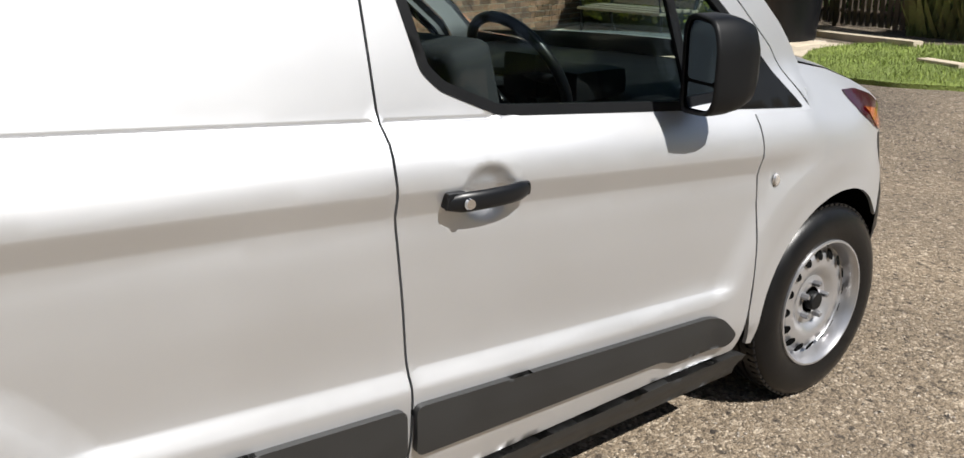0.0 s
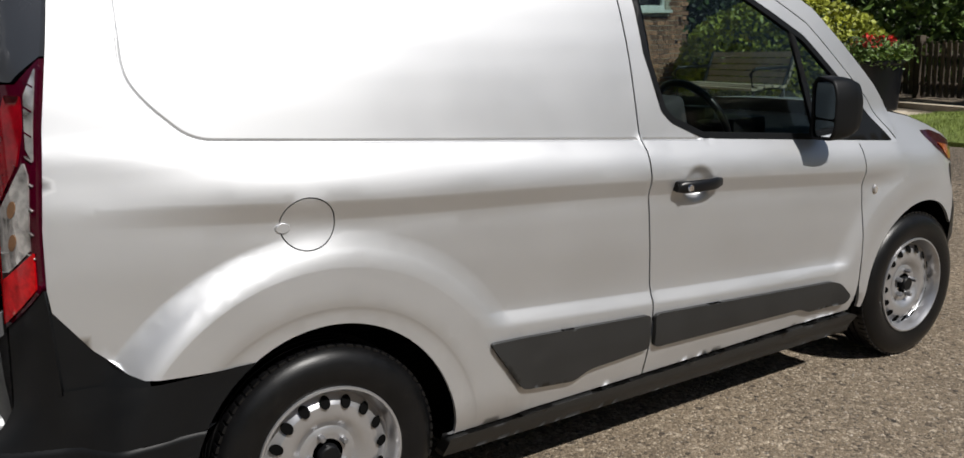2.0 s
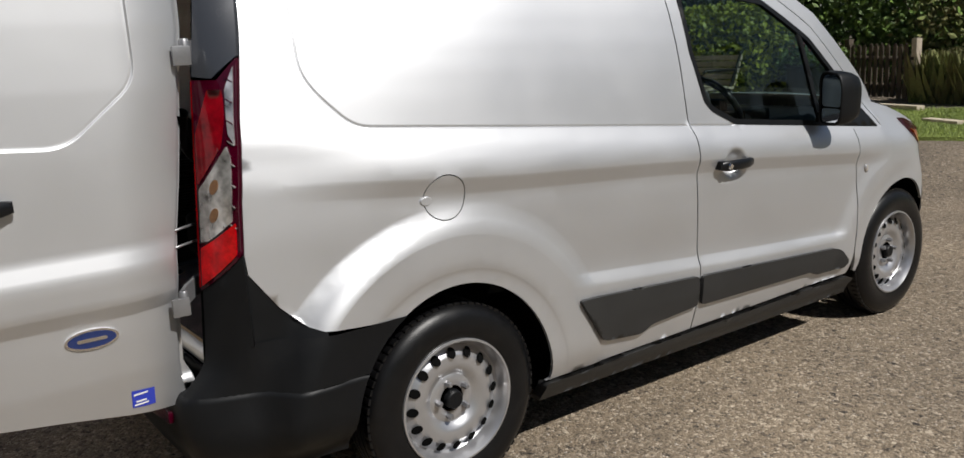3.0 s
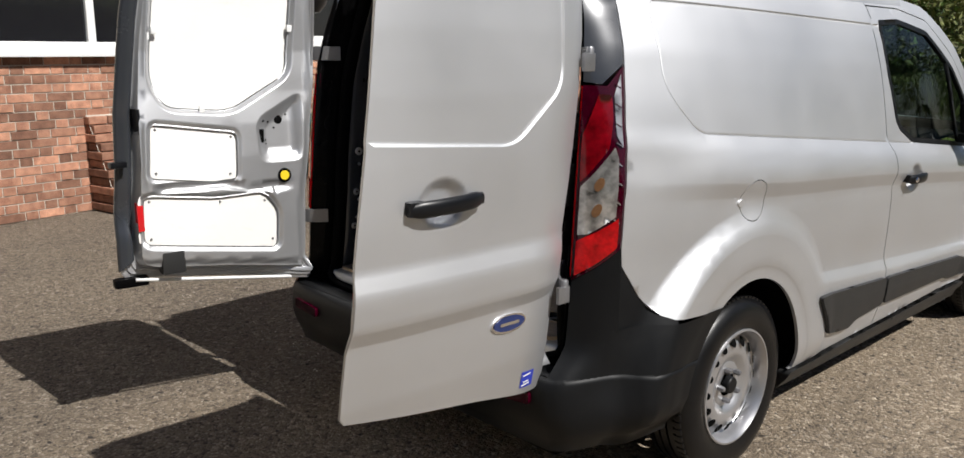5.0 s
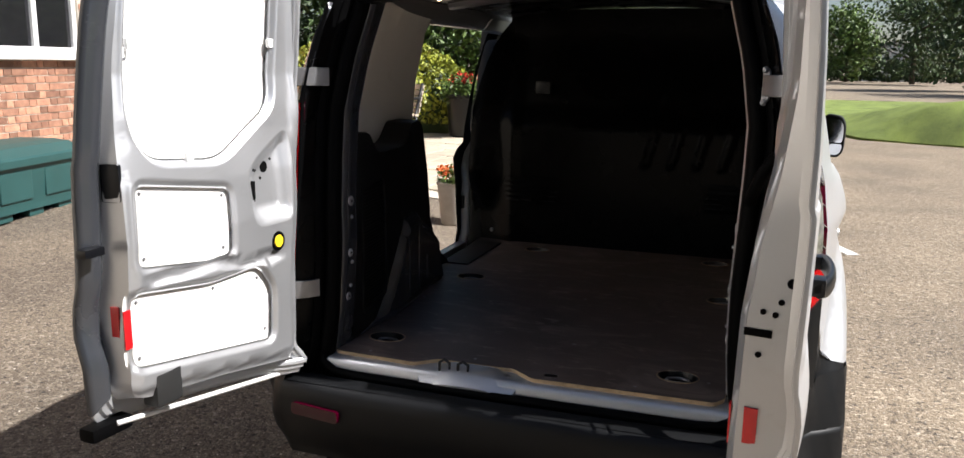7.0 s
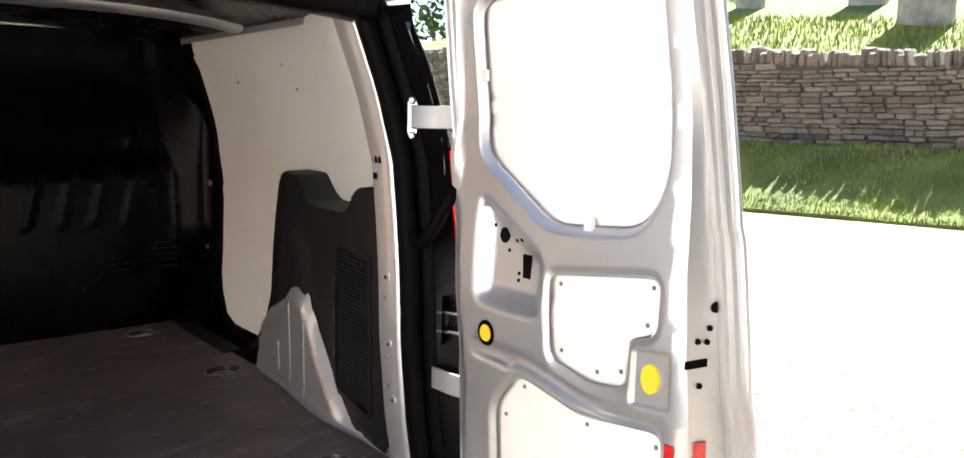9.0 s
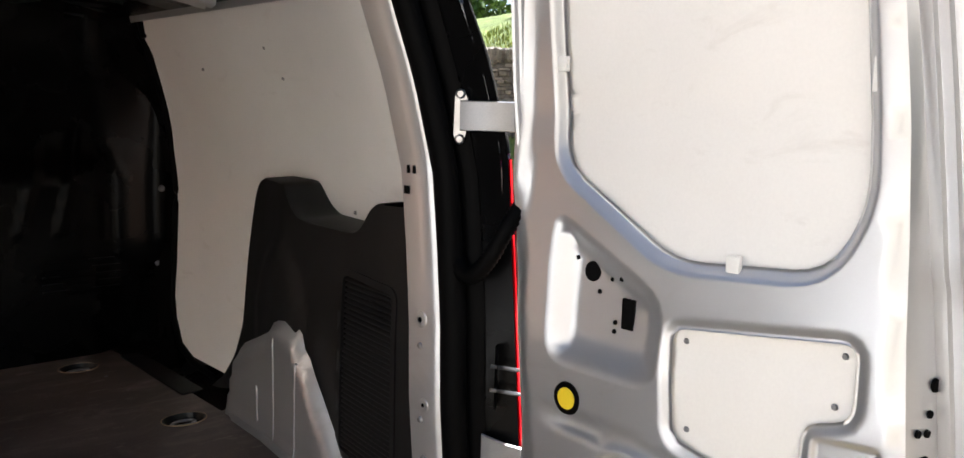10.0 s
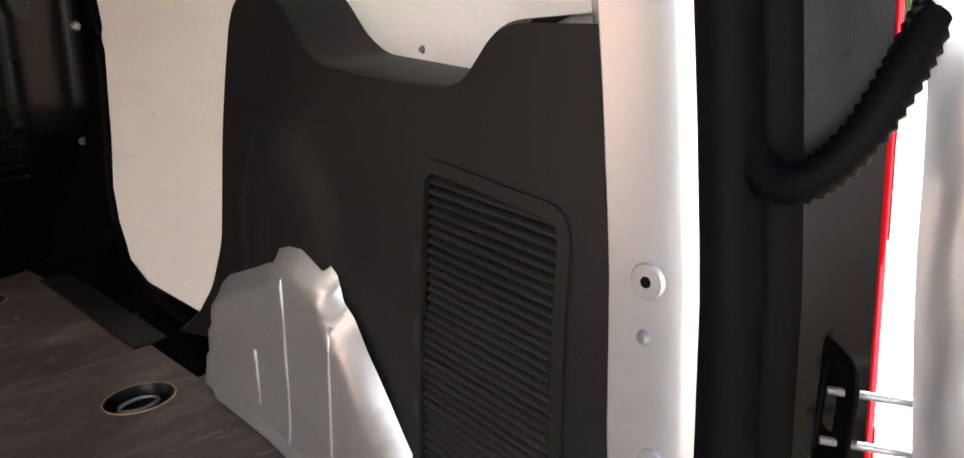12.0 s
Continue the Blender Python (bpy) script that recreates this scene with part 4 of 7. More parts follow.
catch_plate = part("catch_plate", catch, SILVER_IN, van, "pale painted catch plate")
for x in (-0.225, -0.165):
    part("catch_loop", tube([(x - 0.016, -0.650, 0.555), (x - 0.016, -0.648, 0.585), (x, -0.648, 0.595), (x + 0.016, -0.648, 0.585), (x + 0.016, -0.650, 0.555)], 0.005, 8), GLOSS_BLACK, catch_plate)
part("sill_seal", tube([(-0.645, -0.640, 0.58), (-0.635, -0.668, 0.54), (-0.59, -0.682, 0.520)] + [(x, -0.69, 0.514) for x in np.linspace(-0.5, 0.5, 7)] + [(0.59, -0.682, 0.520), (0.635, -0.668, 0.54), (0.645, -0.640, 0.58)], 0.015, 8), SEAL, van)
part("bumper_ledge", loft([[(x, y, z) for x in np.linspace(-0.70, 0.70, 9)] for y, z in ((-0.62, 0.50), (-0.70, 0.492), (-0.75, 0.500), (-0.79, 0.516))]), BLACK, van)

# red plastic that lets the sun through
RED_EDGE = bpy.data.materials.new("translucent_red")
RED_EDGE.use_nodes = True
_n = RED_EDGE.node_tree.nodes
_n.remove(_n["Principled BSDF"])
_t = _n.new("ShaderNodeBsdfTranslucent")
_t.inputs[0].default_value = (0.75, 0.01, 0.015, 1)
RED_EDGE.node_tree.links.new(_t.outputs[0], _n["Material Output"].inputs[0])

# rear pillars
PILLAR_X = [(0.50, 0.625), (0.57, 0.606), (0.70, 0.594), (0.88, 0.590), (1.05, 0.597), (1.2, 0.603), (1.33, 0.604), (1.5, 0.578), (1.68, 0.53), (1.74, 0.50)]


def post_lean(z):
    return bend([(0.5, -0.055), (0.75, -0.038), (1.05, -0.012), (1.35, 0.032), (1.7, 0.09)], z)


def pillar_strip(offsets, zs=np.linspace(0.50, 1.72, 26)):
    return loft([[(bend(PILLAR_X, z) + dx, y + post_lean(z), z) for dx, y in offsets] for z in zs])


for s in (1, -1):
    flip = (lambda b: b) if s > 0 else mirrored
    a = pillar_strip([(0.05, -0.44), (0.012, -0.475), (0.0, -0.485), (-0.002, -0.53), (0.0, -0.558), (0.004, -0.567), (0.012, -0.574)])
    # left post is silver too; its shade is put into a darker grey
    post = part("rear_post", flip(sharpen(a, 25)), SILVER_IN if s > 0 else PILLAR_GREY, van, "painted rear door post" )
    b = pillar_strip([(0.008, -0.570), (0.004, -0.585), (0.012, -0.606), (0.034, -0.614), (0.048, -0.604), (0.054, -0.59)])
    part("door_seal", flip(b), SEAL, van)
    c = pillar_strip([(0.048, -0.585), (0.052, -0.600), (0.058, -0.622), (0.070, -0.630)])
    part("door_seal", flip(c), SEAL, van)
    zz = np.linspace(0.50, 1.70, 20)
    d = loft([[(bend(PILLAR_X, z) + 0.06, -0.60 + post_lean(z), z), (bend(PILLAR_X, z) + 0.075, -0.632 + post_lean(z), z),
               ((bend(PILLAR_X, z) + 0.08 + bend(INNER_X, z)) / 2 - 0.006, (-0.632 + post_lean(z) + bend(INNER_Y, z)) / 2, z), (bend(INNER_X, z) - 0.004, bend(INNER_Y, z) - 0.004, z)] for z in zz])
    part("rear_jamb", flip(d), BULK, van, "black door jamb")
    fin = loft([[corner(1.0, z) + Vector((0.0, 0.004, 0)), corner(1.0, z) + Vector((0.001, -0.008, 0))] for z in np.linspace(0.81, 1.36, 14)])
    part("lamp_edge", flip(fin), RED_EDGE, lamps[0 if s > 0 else 1], "bright red lamp edge")
    for z, y, r in ((1.045, -0.538, 0.008), (0.880, -0.560, 0.0065), (0.738, -0.572, 0.0065)):
        h = lathe([(0.0, 0.003), (0.5 * r, 0.003)], segs=12)
        joined(h, lathe([(0.5 * r, 0.0035), (1.9 * r, 0.0025), (2.2 * r, 0.0)], segs=16))
        # near-black disc painted as the shaded inside of the hole
        hole = lathe([(0.0, 0.0042), (0.62 * r, 0.0042), (0.7 * r, 0.003)], segs=12)
        for bm, nm, mt in ((h, "fixing_boss", SILVER_IN), (hole, "fixing_hole", DARK)):
            bmesh.ops.transform(bm, matrix=Matrix.Translation((bend(PILLAR_X, z) - 0.001, y, z)) @ Matrix.Diagonal((-1, 1, 1, 1)), verts=bm.verts)
            part(nm, flip(bm), mt, post)
    for z, y in ((0.994, -0.540), (0.848, -0.550), (0.772, -0.560)):
        bm = lathe([(0.0, 0.006), (0.004, 0.006), (0.007, 0.002), (0.0075, 0.0)], segs=10)
        bmesh.ops.transform(bm, matrix=Matrix.Translation((bend(PILLAR_X, z) - 0.001, y, z)) @ Matrix.Diagonal((-1, 1, 1, 1)), verts=bm.verts)
        part("fixing_screw", flip(bm), ZINC, post)
    for y, z, w, h in ((-0.482, 1.333, 0.008, 0.016), (-0.500, 1.333, 0.008, 0.016), (-0.478, 1.292, 0.016, 0.016)):
        part("fixing_hole", flip(box(bend(PILLAR_X, z) - 0.002, y, z, 0.004, w, h, 0.001)), DARK, post)

part("rear_header", loft([[(x, y, z - 0.03 * (x / 0.55) ** 2) for x in np.linspace(-0.56, 0.56, 11)] for y, z in ((-0.42, 1.74), (-0.46, 1.70), (-0.50, 1.688), (-0.56, 1.70), (-0.58, 1.78))]), BULK, van)
part("headlining", loft([[(x, y, 1.765 - 0.07 * (abs(x) / 0.75) ** 3) for x in np.linspace(-0.65, 0.65, 15)] for y in (-0.50, 0.2, 0.9, 1.45)]), BULK, van)

# roof bow and cant rails over the load space
def bow_z(x):
    return 1.752 - 0.07 * (abs(x) / 0.75) ** 3


bow = loft([[(x, 0.44 + dy, bow_z(x) + dz) for x in np.linspace(-0.63, 0.63, 21)] for dy, dz in ((0.05, 0.012), (0.045, -0.002), (0.02, -0.010), (0.012, -0.002), (-0.012, -0.002), (-0.02, -0.010), (-0.045, -0.002), (-0.05, 0.012))])
bmesh.ops.recalc_face_normals(bow, faces=bow.faces)
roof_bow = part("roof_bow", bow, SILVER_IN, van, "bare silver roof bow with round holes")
for k in range(9):
    x = -0.52 + 0.13 * k
    part("bow_hole", lathe([(0.0, -0.002), (0.011, -0.002), (0.012, 0.001)], (x, 0.44, bow_z(x) - 0.002), "z", 14), DARK, roof_bow)
for s in (1, -1):
    rail = loft([[(s * x, y, z) for x, z in ((0.575, 1.745), (0.60, 1.735), (0.635, 1.736), (0.648, 1.722), (0.652, 1.70))] for y in np.linspace(-0.45, 1.05, 12)])
    bmesh.ops.recalc_face_normals(rail, faces=rail.faces)
    part("cant_rail", rail, SILVER_IN, van, "silver inner roof rail")

# lit load-space lamp
load_lamp = part("load_lamp", box(-0.50, 0.0, 1.732, 0.06, 0.09, 0.026, 0.006), GREY_PLASTIC, van)
BULB = bpy.data.materials.new("lit_bulb")
BULB.use_nodes = True
BULB.node_tree.nodes["Principled BSDF"].inputs["Emission Color"].default_value = (1.0, 0.62, 0.28, 1)
BULB.node_tree.nodes["Principled BSDF"].inputs["Emission Strength"].default_value = 6.0
part("bulb", lathe([(0.0, -0.012), (0.007, -0.010), (0.010, -0.004), (0.010, 0.004)], (-0.497, -0.03, 1.716), "z", 12), BULB, load_lamp, "warm lit bulb")

# side walls
WALL_X = [(0.50, 0.70), (0.60, 0.735), (0.70, 0.775), (0.90, 0.800), (1.15, 0.812), (1.35, 0.790), (1.5, 0.765), (1.62, 0.735), (1.75, 0.69)]


def wall_in(y, z):
    x = min(bend(WALL_X, z), side_x(max(y, -0.3), min(z, 1.66)) - 0.03)
    return Vector((x - 0.075 * smooth_step(0.25, -0.45, y) - 0.03 * smooth_step(1.0, 1.25, y), y, z))


def trim_in(y, z):
    """The moulded wheel-arch trim: its top leans outwards over a shelf."""
    x = bend([(-0.5, 0.600), (-0.36, 0.612), (-0.3, 0.622), (-0.07, 0.646), (0.15, 0.674), (0.3, 0.708), (0.45, 0.73), (0.62, 0.705)], y)
    x += 0.012 * smooth_step(0.95, 1.25, z)
    x -= 0.014 * smooth_step(0.19, 0.165, math.hypot(y - 0.155, (z - 0.80) / 1.6))
    return Vector((x, y, z))


TRIM_OUT = rounded([(0.62, 0.578), (0.55, 0.63), (0.49, 0.71), (0.455, 0.80), (0.42, 0.95), (0.388, 1.12), (0.366, 1.20), (0.34, 1.236), (0.30, 1.250), (0.15, 1.248), (0.132, 1.234), (0.088, 1.19), (0.04, 1.170), (-0.23, 1.170),
                    (-0.27, 1.182), (-0.315, 1.235), (-0.35, 1.248), (-0.53, 1.258), (-0.53, 0.575)], 0.022, 4)
GRILLE = rounded([(-0.205, 1.088), (-0.44, 1.080), (-0.445, 0.64), (-0.195, 0.66)], 0.03, 4)
ARCH_TOP = [(0.412, 0.570), (0.406, 0.60), (0.395, 0.66), (0.362, 0.765), (0.33, 0.79), (0.243, 0.827), (0.165, 0.862), (0.145, 0.898), (0.12, 0.912), (0.07, 0.918), (0.0, 0.905), (-0.022, 0.895), (-0.038, 0.860), (-0.065, 0.846),
            (-0.124, 0.778), (-0.18, 0.706), (-0.22, 0.660), (-0.306, 0.602), (-0.40, 0.588), (-0.53, 0.584), (-0.56, 0.570)]


def arch_in(y, z):
    x = bend([(-0.56, 0.592), (-0.3, 0.600), (-0.1, 0.606), (0.14, 0.638), (0.41, 0.650)], y)
    top = bend(sorted(ARCH_TOP), y)
    return Vector((x + 0.028 * smooth_step(0.045, 0.0, top - z) - 0.006 * smooth_step(0.03, 0.0, z - 0.575), y, z))


def both(make, name, mats, label="", parent=van, only=(1, -1)):
    out = []
    for s in only:
        bm = make()
        out.append(part(name, bm if s > 0 else mirrored(bm), mats, parent, label))
    return out


IN = (-1, 0, 0)
wall_r = [(-0.47, 0.88), (0.36, 0.88), (0.40, 0.60), (0.62, 0.595), (0.80, 0.605), (0.93, 0.635), (1.03, 0.70), (1.06, 0.78), (1.07, 0.9), (1.07, 1.30), (1.03, 1.722), (-0.46, 1.722)]
wall_l = [(-0.47, 0.88), (0.41, 0.88), (0.42, 1.2), (0.40, 1.50), (0.34, 1.66), (-0.46, 1.70)]
part("wall_liner", skin(wall_r, wall_in, 0.06, out=IN, flange=0.004), LINER, van, "off-white board wall liner")
part("wall_liner", mirrored(skin(wall_l, wall_in, 0.06, out=IN, flange=0.004)), LINER, van, "off-white board wall liner")
part("liner_edge", tube([wall_in(y, z) + Vector((-0.004, 0, 0)) for y, z in resampled(wall_r[3:11] + [(1.03, 1.70)], 0.05)[:-22]], 0.012, 8), SEAL, van)
part("liner_backing", loft([[wall_in(1.0, z) + Vector((0.010, 0, 0)), wall_in(1.08, z) + Vector((0.004, 0, 0)), wall_in(1.18, z) + Vector((-0.012, 0, 0)), wall_in(1.26, z) + Vector((-0.03, 0, 0))] for z in np.linspace(0.565, 1.755, 18)]), BULK, van)
part("liner_backing", loft([[wall_in(y, z) + Vector((dx, 0, 0)) for z, dx in ((0.72, 0.012), (0.63, 0.006), (0.585, -0.02), (0.568, -0.10))] for y in np.linspace(0.42, 1.25, 10)]), BULK, van)
for y, z in ((-0.05, 1.19), (0.70, 1.55), (0.25, 1.52), (0.30, 1.60)):
    s = lathe([(0.0, 0.004), (0.004, 0.004), (0.006, 0.0)], segs=10)
    bmesh.ops.transform(s, matrix=Matrix.Translation(wall_in(y, z)) @ Matrix.Diagonal((-1, 1, 1, 1)), verts=s.verts)
    part("liner_screw", s, ZINC, van)
trims = both(lambda: skin(TRIM_OUT, trim_in, 0.03, [GRILLE], out=IN, flange=-0.0, extra=[]), "arch_trim", TRIM, "black moulded wheel arch trim")
for s, tr in zip((1, -1), trims):
    # top shelf that runs back to the liner
    line = [p for p in TRIM_OUT if p[1] > 1.10 and -0.47 < p[0] < 0.38]
    line.sort()
    sh = loft([[trim_in(y, z), trim_in(y, z) + Vector((0.006, 0, 0.004)), wall_in(y, z + 0.006) + Vector((0.002, 0, 0))] for y, z in line])
    part("trim_shelf", sh if s > 0 else mirrored(sh), TRIM, tr)
    front = [p for p in TRIM_OUT if p[0] > 0.345 and p[1] < 1.26]
    fr = loft([[trim_in(y, z), wall_in(y + 0.03, z) + Vector((0.002, 0, 0))] for y, z in sorted(front, key=lambda p: p[1])])
    part("trim_side", fr if s > 0 else mirrored(fr), TRIM, tr)
    back = skin(GRILLE, lambda y, z: trim_in(y, z) + Vector((0.010, 0, 0)), 0.05, out=IN, flange=0)
    part("grille_back", back if s > 0 else mirrored(back), DARK, tr)
    rim = skin(inset(GRILLE, -0.006), lambda y, z: trim_in(y, z) + Vector((-0.004, 0, 0)), 0.03, [inset(GRILLE, 0.010)], out=IN, flange=0.01)
    part("grille_frame", rim if s > 0 else mirrored(rim), TRIM, tr)
    for k in range(36):
        z = 0.665 + 0.0118 * k
        ys = [y for y in np.linspace(-0.445, -0.19, 28) if contains(inset(GRILLE, 0.008), y, z)]
        if len(ys) > 2:
            slat = loft([[trim_in(y, z) + Vector(d) for d in ((0.010, 0, 0.005), (0.001, 0, 0.001), (0.001, 0, -0.003), (0.010, 0, -0.005))] for y in (ys[0], ys[-1])])
            part("grille_slat", slat if s > 0 else mirrored(slat), TRIM, tr)
    cv = skin(ARCH_TOP, arch_in, 0.018, out=IN, flange=-0.0)
    # left cover, ribs and lip in dark grey: shade painted over silver
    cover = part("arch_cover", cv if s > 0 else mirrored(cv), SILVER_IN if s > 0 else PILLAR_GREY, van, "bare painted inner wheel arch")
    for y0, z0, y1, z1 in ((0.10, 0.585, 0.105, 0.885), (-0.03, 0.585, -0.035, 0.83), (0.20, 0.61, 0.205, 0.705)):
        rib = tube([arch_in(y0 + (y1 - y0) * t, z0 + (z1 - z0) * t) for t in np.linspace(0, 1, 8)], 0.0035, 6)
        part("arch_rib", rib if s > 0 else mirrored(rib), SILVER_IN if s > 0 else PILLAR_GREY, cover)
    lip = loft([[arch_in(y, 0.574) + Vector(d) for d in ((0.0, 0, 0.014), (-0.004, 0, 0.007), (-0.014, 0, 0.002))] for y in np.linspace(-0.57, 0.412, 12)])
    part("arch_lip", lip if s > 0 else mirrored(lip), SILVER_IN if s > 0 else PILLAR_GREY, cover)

# bulkhead
def bulk(x, z):
    y = BULK_Y + 0.0
    y -= 0.05 * smooth_step(1.30, 1.16, z) * smooth_step(0.70, 0.55, abs(x))
    y += 0.10 * smooth_step(1.15, 1.65, z)
    y -= (y - (bend([(0.6, 1.12), (0.9, 1.14), (1.2, 1.20), (1.65, 1.30)], z) if x < 0 else 1.12)) * smooth_step(0.60, 0.775, abs(x)) * smooth_step(0.72, 0.98, z)
    y -= 0.025 * smooth_step(-0.54, -0.60, x) * smooth_step(1.62, 1.5, z)
    for cx in (0.12, 0.24, 0.36, 0.48):
        y -= 0.012 * smooth_step(0.018, 0.004, abs(x - cx - 0.25 * (z - 1.1))) * smooth_step(0.98, 1.02, z) * smooth_step(1.40, 1.3, z)
    for cx, z0 in ((-0.47, 0.845), (0.52, 0.86)):
        if abs(x - cx) < 0.14 and abs(z - z0) < 0.065:
            y -= 0.006 * math.cos((z - z0) / 0.026 * 2 * math.pi) * smooth_step(0.14, 0.12, abs(x - cx))
    return Vector((x, y, z))


bk = bmesh.new()
xs = np.linspace(-1, 1, 100)
loft([[bulk(x * min(0.80, side_x(1.4, z) - 0.035), z) for x in xs] for z in np.linspace(0.55, 1.76, 130)], bk)
bmesh.ops.reverse_faces(bk, faces=bk.faces)
wall_b = part("bulkhead", bk, BULK, van, "black moulded bulkhead")
for cx, z0 in ((-0.47, 0.845), (0.52, 0.86)):
    for k in range(5):
        part("vent_slat", box(cx, BULK_Y - 0.064, z0 - 0.05 + 0.025 * k, 0.25, 0.012, 0.006, 0.002), BULK, wall_b)
part("bulkhead_socket", box(-0.44, BULK_Y - 0.01, 1.37, 0.075, 0.03, 0.06, 0.006), GLOSS_BLACK, wall_b)
for x, z in ((0.745, 0.635), (0.77, 0.88), (0.77, 1.15), (-0.70, 0.62)):
    part("bulkhead_screw", lathe([(0, -0.010), (0.008, -0.010), (0.012, 0.0)], (x, bulk(x, z).y, z), "y", 12), ZINC, wall_b)

# trim of the post behind each front door's window
for s in (1, -1):
    pt = skin([(y + (set_forward(z) if s < 0 else 0), z) for y, z in ((1.09, 1.02), (1.225, 1.02), (1.222, 1.22), (1.218, 1.42), (1.215, 1.62), (1.09, 1.64), (1.09, 1.42), (1.09, 1.22))], lambda y, z: right(y, z, -0.016), 0.05, flange=0.003)
    part("post_trim", pt if s > 0 else mirrored(pt), BULK, van, "black plastic door post trim")

# left side-door opening: the post behind the front door
post = loft([[(-0.72 - dx, y + set_forward(z), z) for dx, y in ((0.14, 1.13), (0.05, 1.12), (0.0, 1.17), (0.0, 1.32))] for z in np.linspace(0.50, 1.66, 8)])
side_post = part("side_door_post", post, GLOSS_BLACK, van, "glossy dark side door post")
part("side_seal", tube([(-0.735, 1.155 + set_forward(z), z) for z in np.linspace(0.5, 1.64, 8)], 0.014, 8), SEAL, van)
zs = np.linspace(0.34, 1.64, 16)
pe = loft([[(-(side_x(1.105, z) - k), y + set_forward(z), z) for k, y in ((0.002, 1.135), (0.003, 1.113), (0.010, 1.108), (0.060, 1.112), (0.072, 1.120), (0.075, 1.16))] for z in zs])
bmesh.ops.recalc_face_normals(pe, faces=pe.faces)
edge_post = part("post_edge", pe, SILVER, van, "silver painted edge of the side door post")
part("post_latch", box(-(side_x(1.105, 0.76) - 0.035), 1.108 + set_forward(0.76), 0.76, 0.03, 0.02, 0.07, 0.006), GLOSS_BLACK, edge_post)
for z in (1.0, 0.80):
    part("post_hole", box(-0.80, 1.119 + set_forward(z), z, 0.03, 0.006, 0.06, 0.002), DARK, side_post)

# ---- cab ----
dash = loft([[(x, y + 0.05 * (1 - (x / 0.72) ** 2), z) for x in np.linspace(-0.72, 0.72, 13)] for y, z in ((1.98, 0.55), (1.96, 0.80), (2.0, 0.95), (2.08, 1.00), (2.3, 1.02), (2.6, 1.03))])
dashboard = part("dashboard", dash, BLACK, van)
part("instrument_hood", box(0.36, 2.02, 1.03, 0.34, 0.20, 0.09, 0.035), BLACK, dashboard)
part("centre_stack", box(0.0, 1.97, 0.86, 0.26, 0.12, 0.30, 0.03), BLACK, dashboard)
wc, wt = Vector((0.37, 1.845, 1.06)), Matrix.Rotation(radians(28), 3, "X")
ring = [wc + wt @ Vector((0.185 * math.cos(a), 0, 0.185 * math.sin(a))) for a in np.linspace(0, 2 * math.pi, 32, endpoint=False)]
sw = part("steering_wheel", tube(ring, 0.0155, 10, closed=True), GLOSS_BLACK, van)
hubm = box(wc.x, wc.y + 0.03, wc.z, 0.15, 0.06, 0.13, 0.028)
part("wheel_boss", hubm, BLACK, sw)
for a in (0, math.pi, -math.pi / 2):
    part("wheel_spoke", tube([wc + Vector((0, 0.015, 0)), wc + wt @ Vector((0.18 * math.cos(a), 0, 0.18 * math.sin(a)))], 0.014, 8), BLACK, sw)
FABRIC = surf("dark_seat_fabric", (0.02, 0.021, 0.024), 0.85, 0, 0.2, 30, 400, bump=0.3)
for x in (0.38, -0.38):
    part("seat_cushion", box(x, 1.74, 0.62, 0.48, 0.50, 0.16, 0.05, segs=3), FABRIC, van)
    back = box(0, 0, 0, 0.46, 0.13, 0.58, 0.05, segs=3)
    bmesh.ops.transform(back, matrix=Matrix.Translation((x, 1.575, 0.90)) @ Matrix.Rotation(radians(12), 4, "X"), verts=back.verts)
    part("seat_back", back, FABRIC, van)

# ---- rear doors ----
D_OUT = [(0.45, -0.072), (0.52, -0.053), (0.62, -0.033), (0.72, -0.023), (0.775, -0.019), (0.785, -0.018), (0.822, 0.002), (0.834, 0.005), (0.88, 0.008), (0.905, 0.0075), (0.918, 0.0055), (0.955, -0.0035), (0.968, -0.0045), (1.05, -0.003), (1.20, -0.001), (1.35, -0.002), (1.5, -0.008), (1.72, -0.022)]
D_IN = [(0.45, -0.135), (0.62, -0.130), (0.80, -0.128), (1.05, -0.122), (1.18, -0.108), (1.30, -0.085), (1.45, -0.068), (1.72, -0.070)]
D_RECESS = rounded([(0.128, 1.80), (0.130, 1.37), (0.31, 1.220), (0.90, 1.262), (0.90, 1.80)], 0.05, 5)


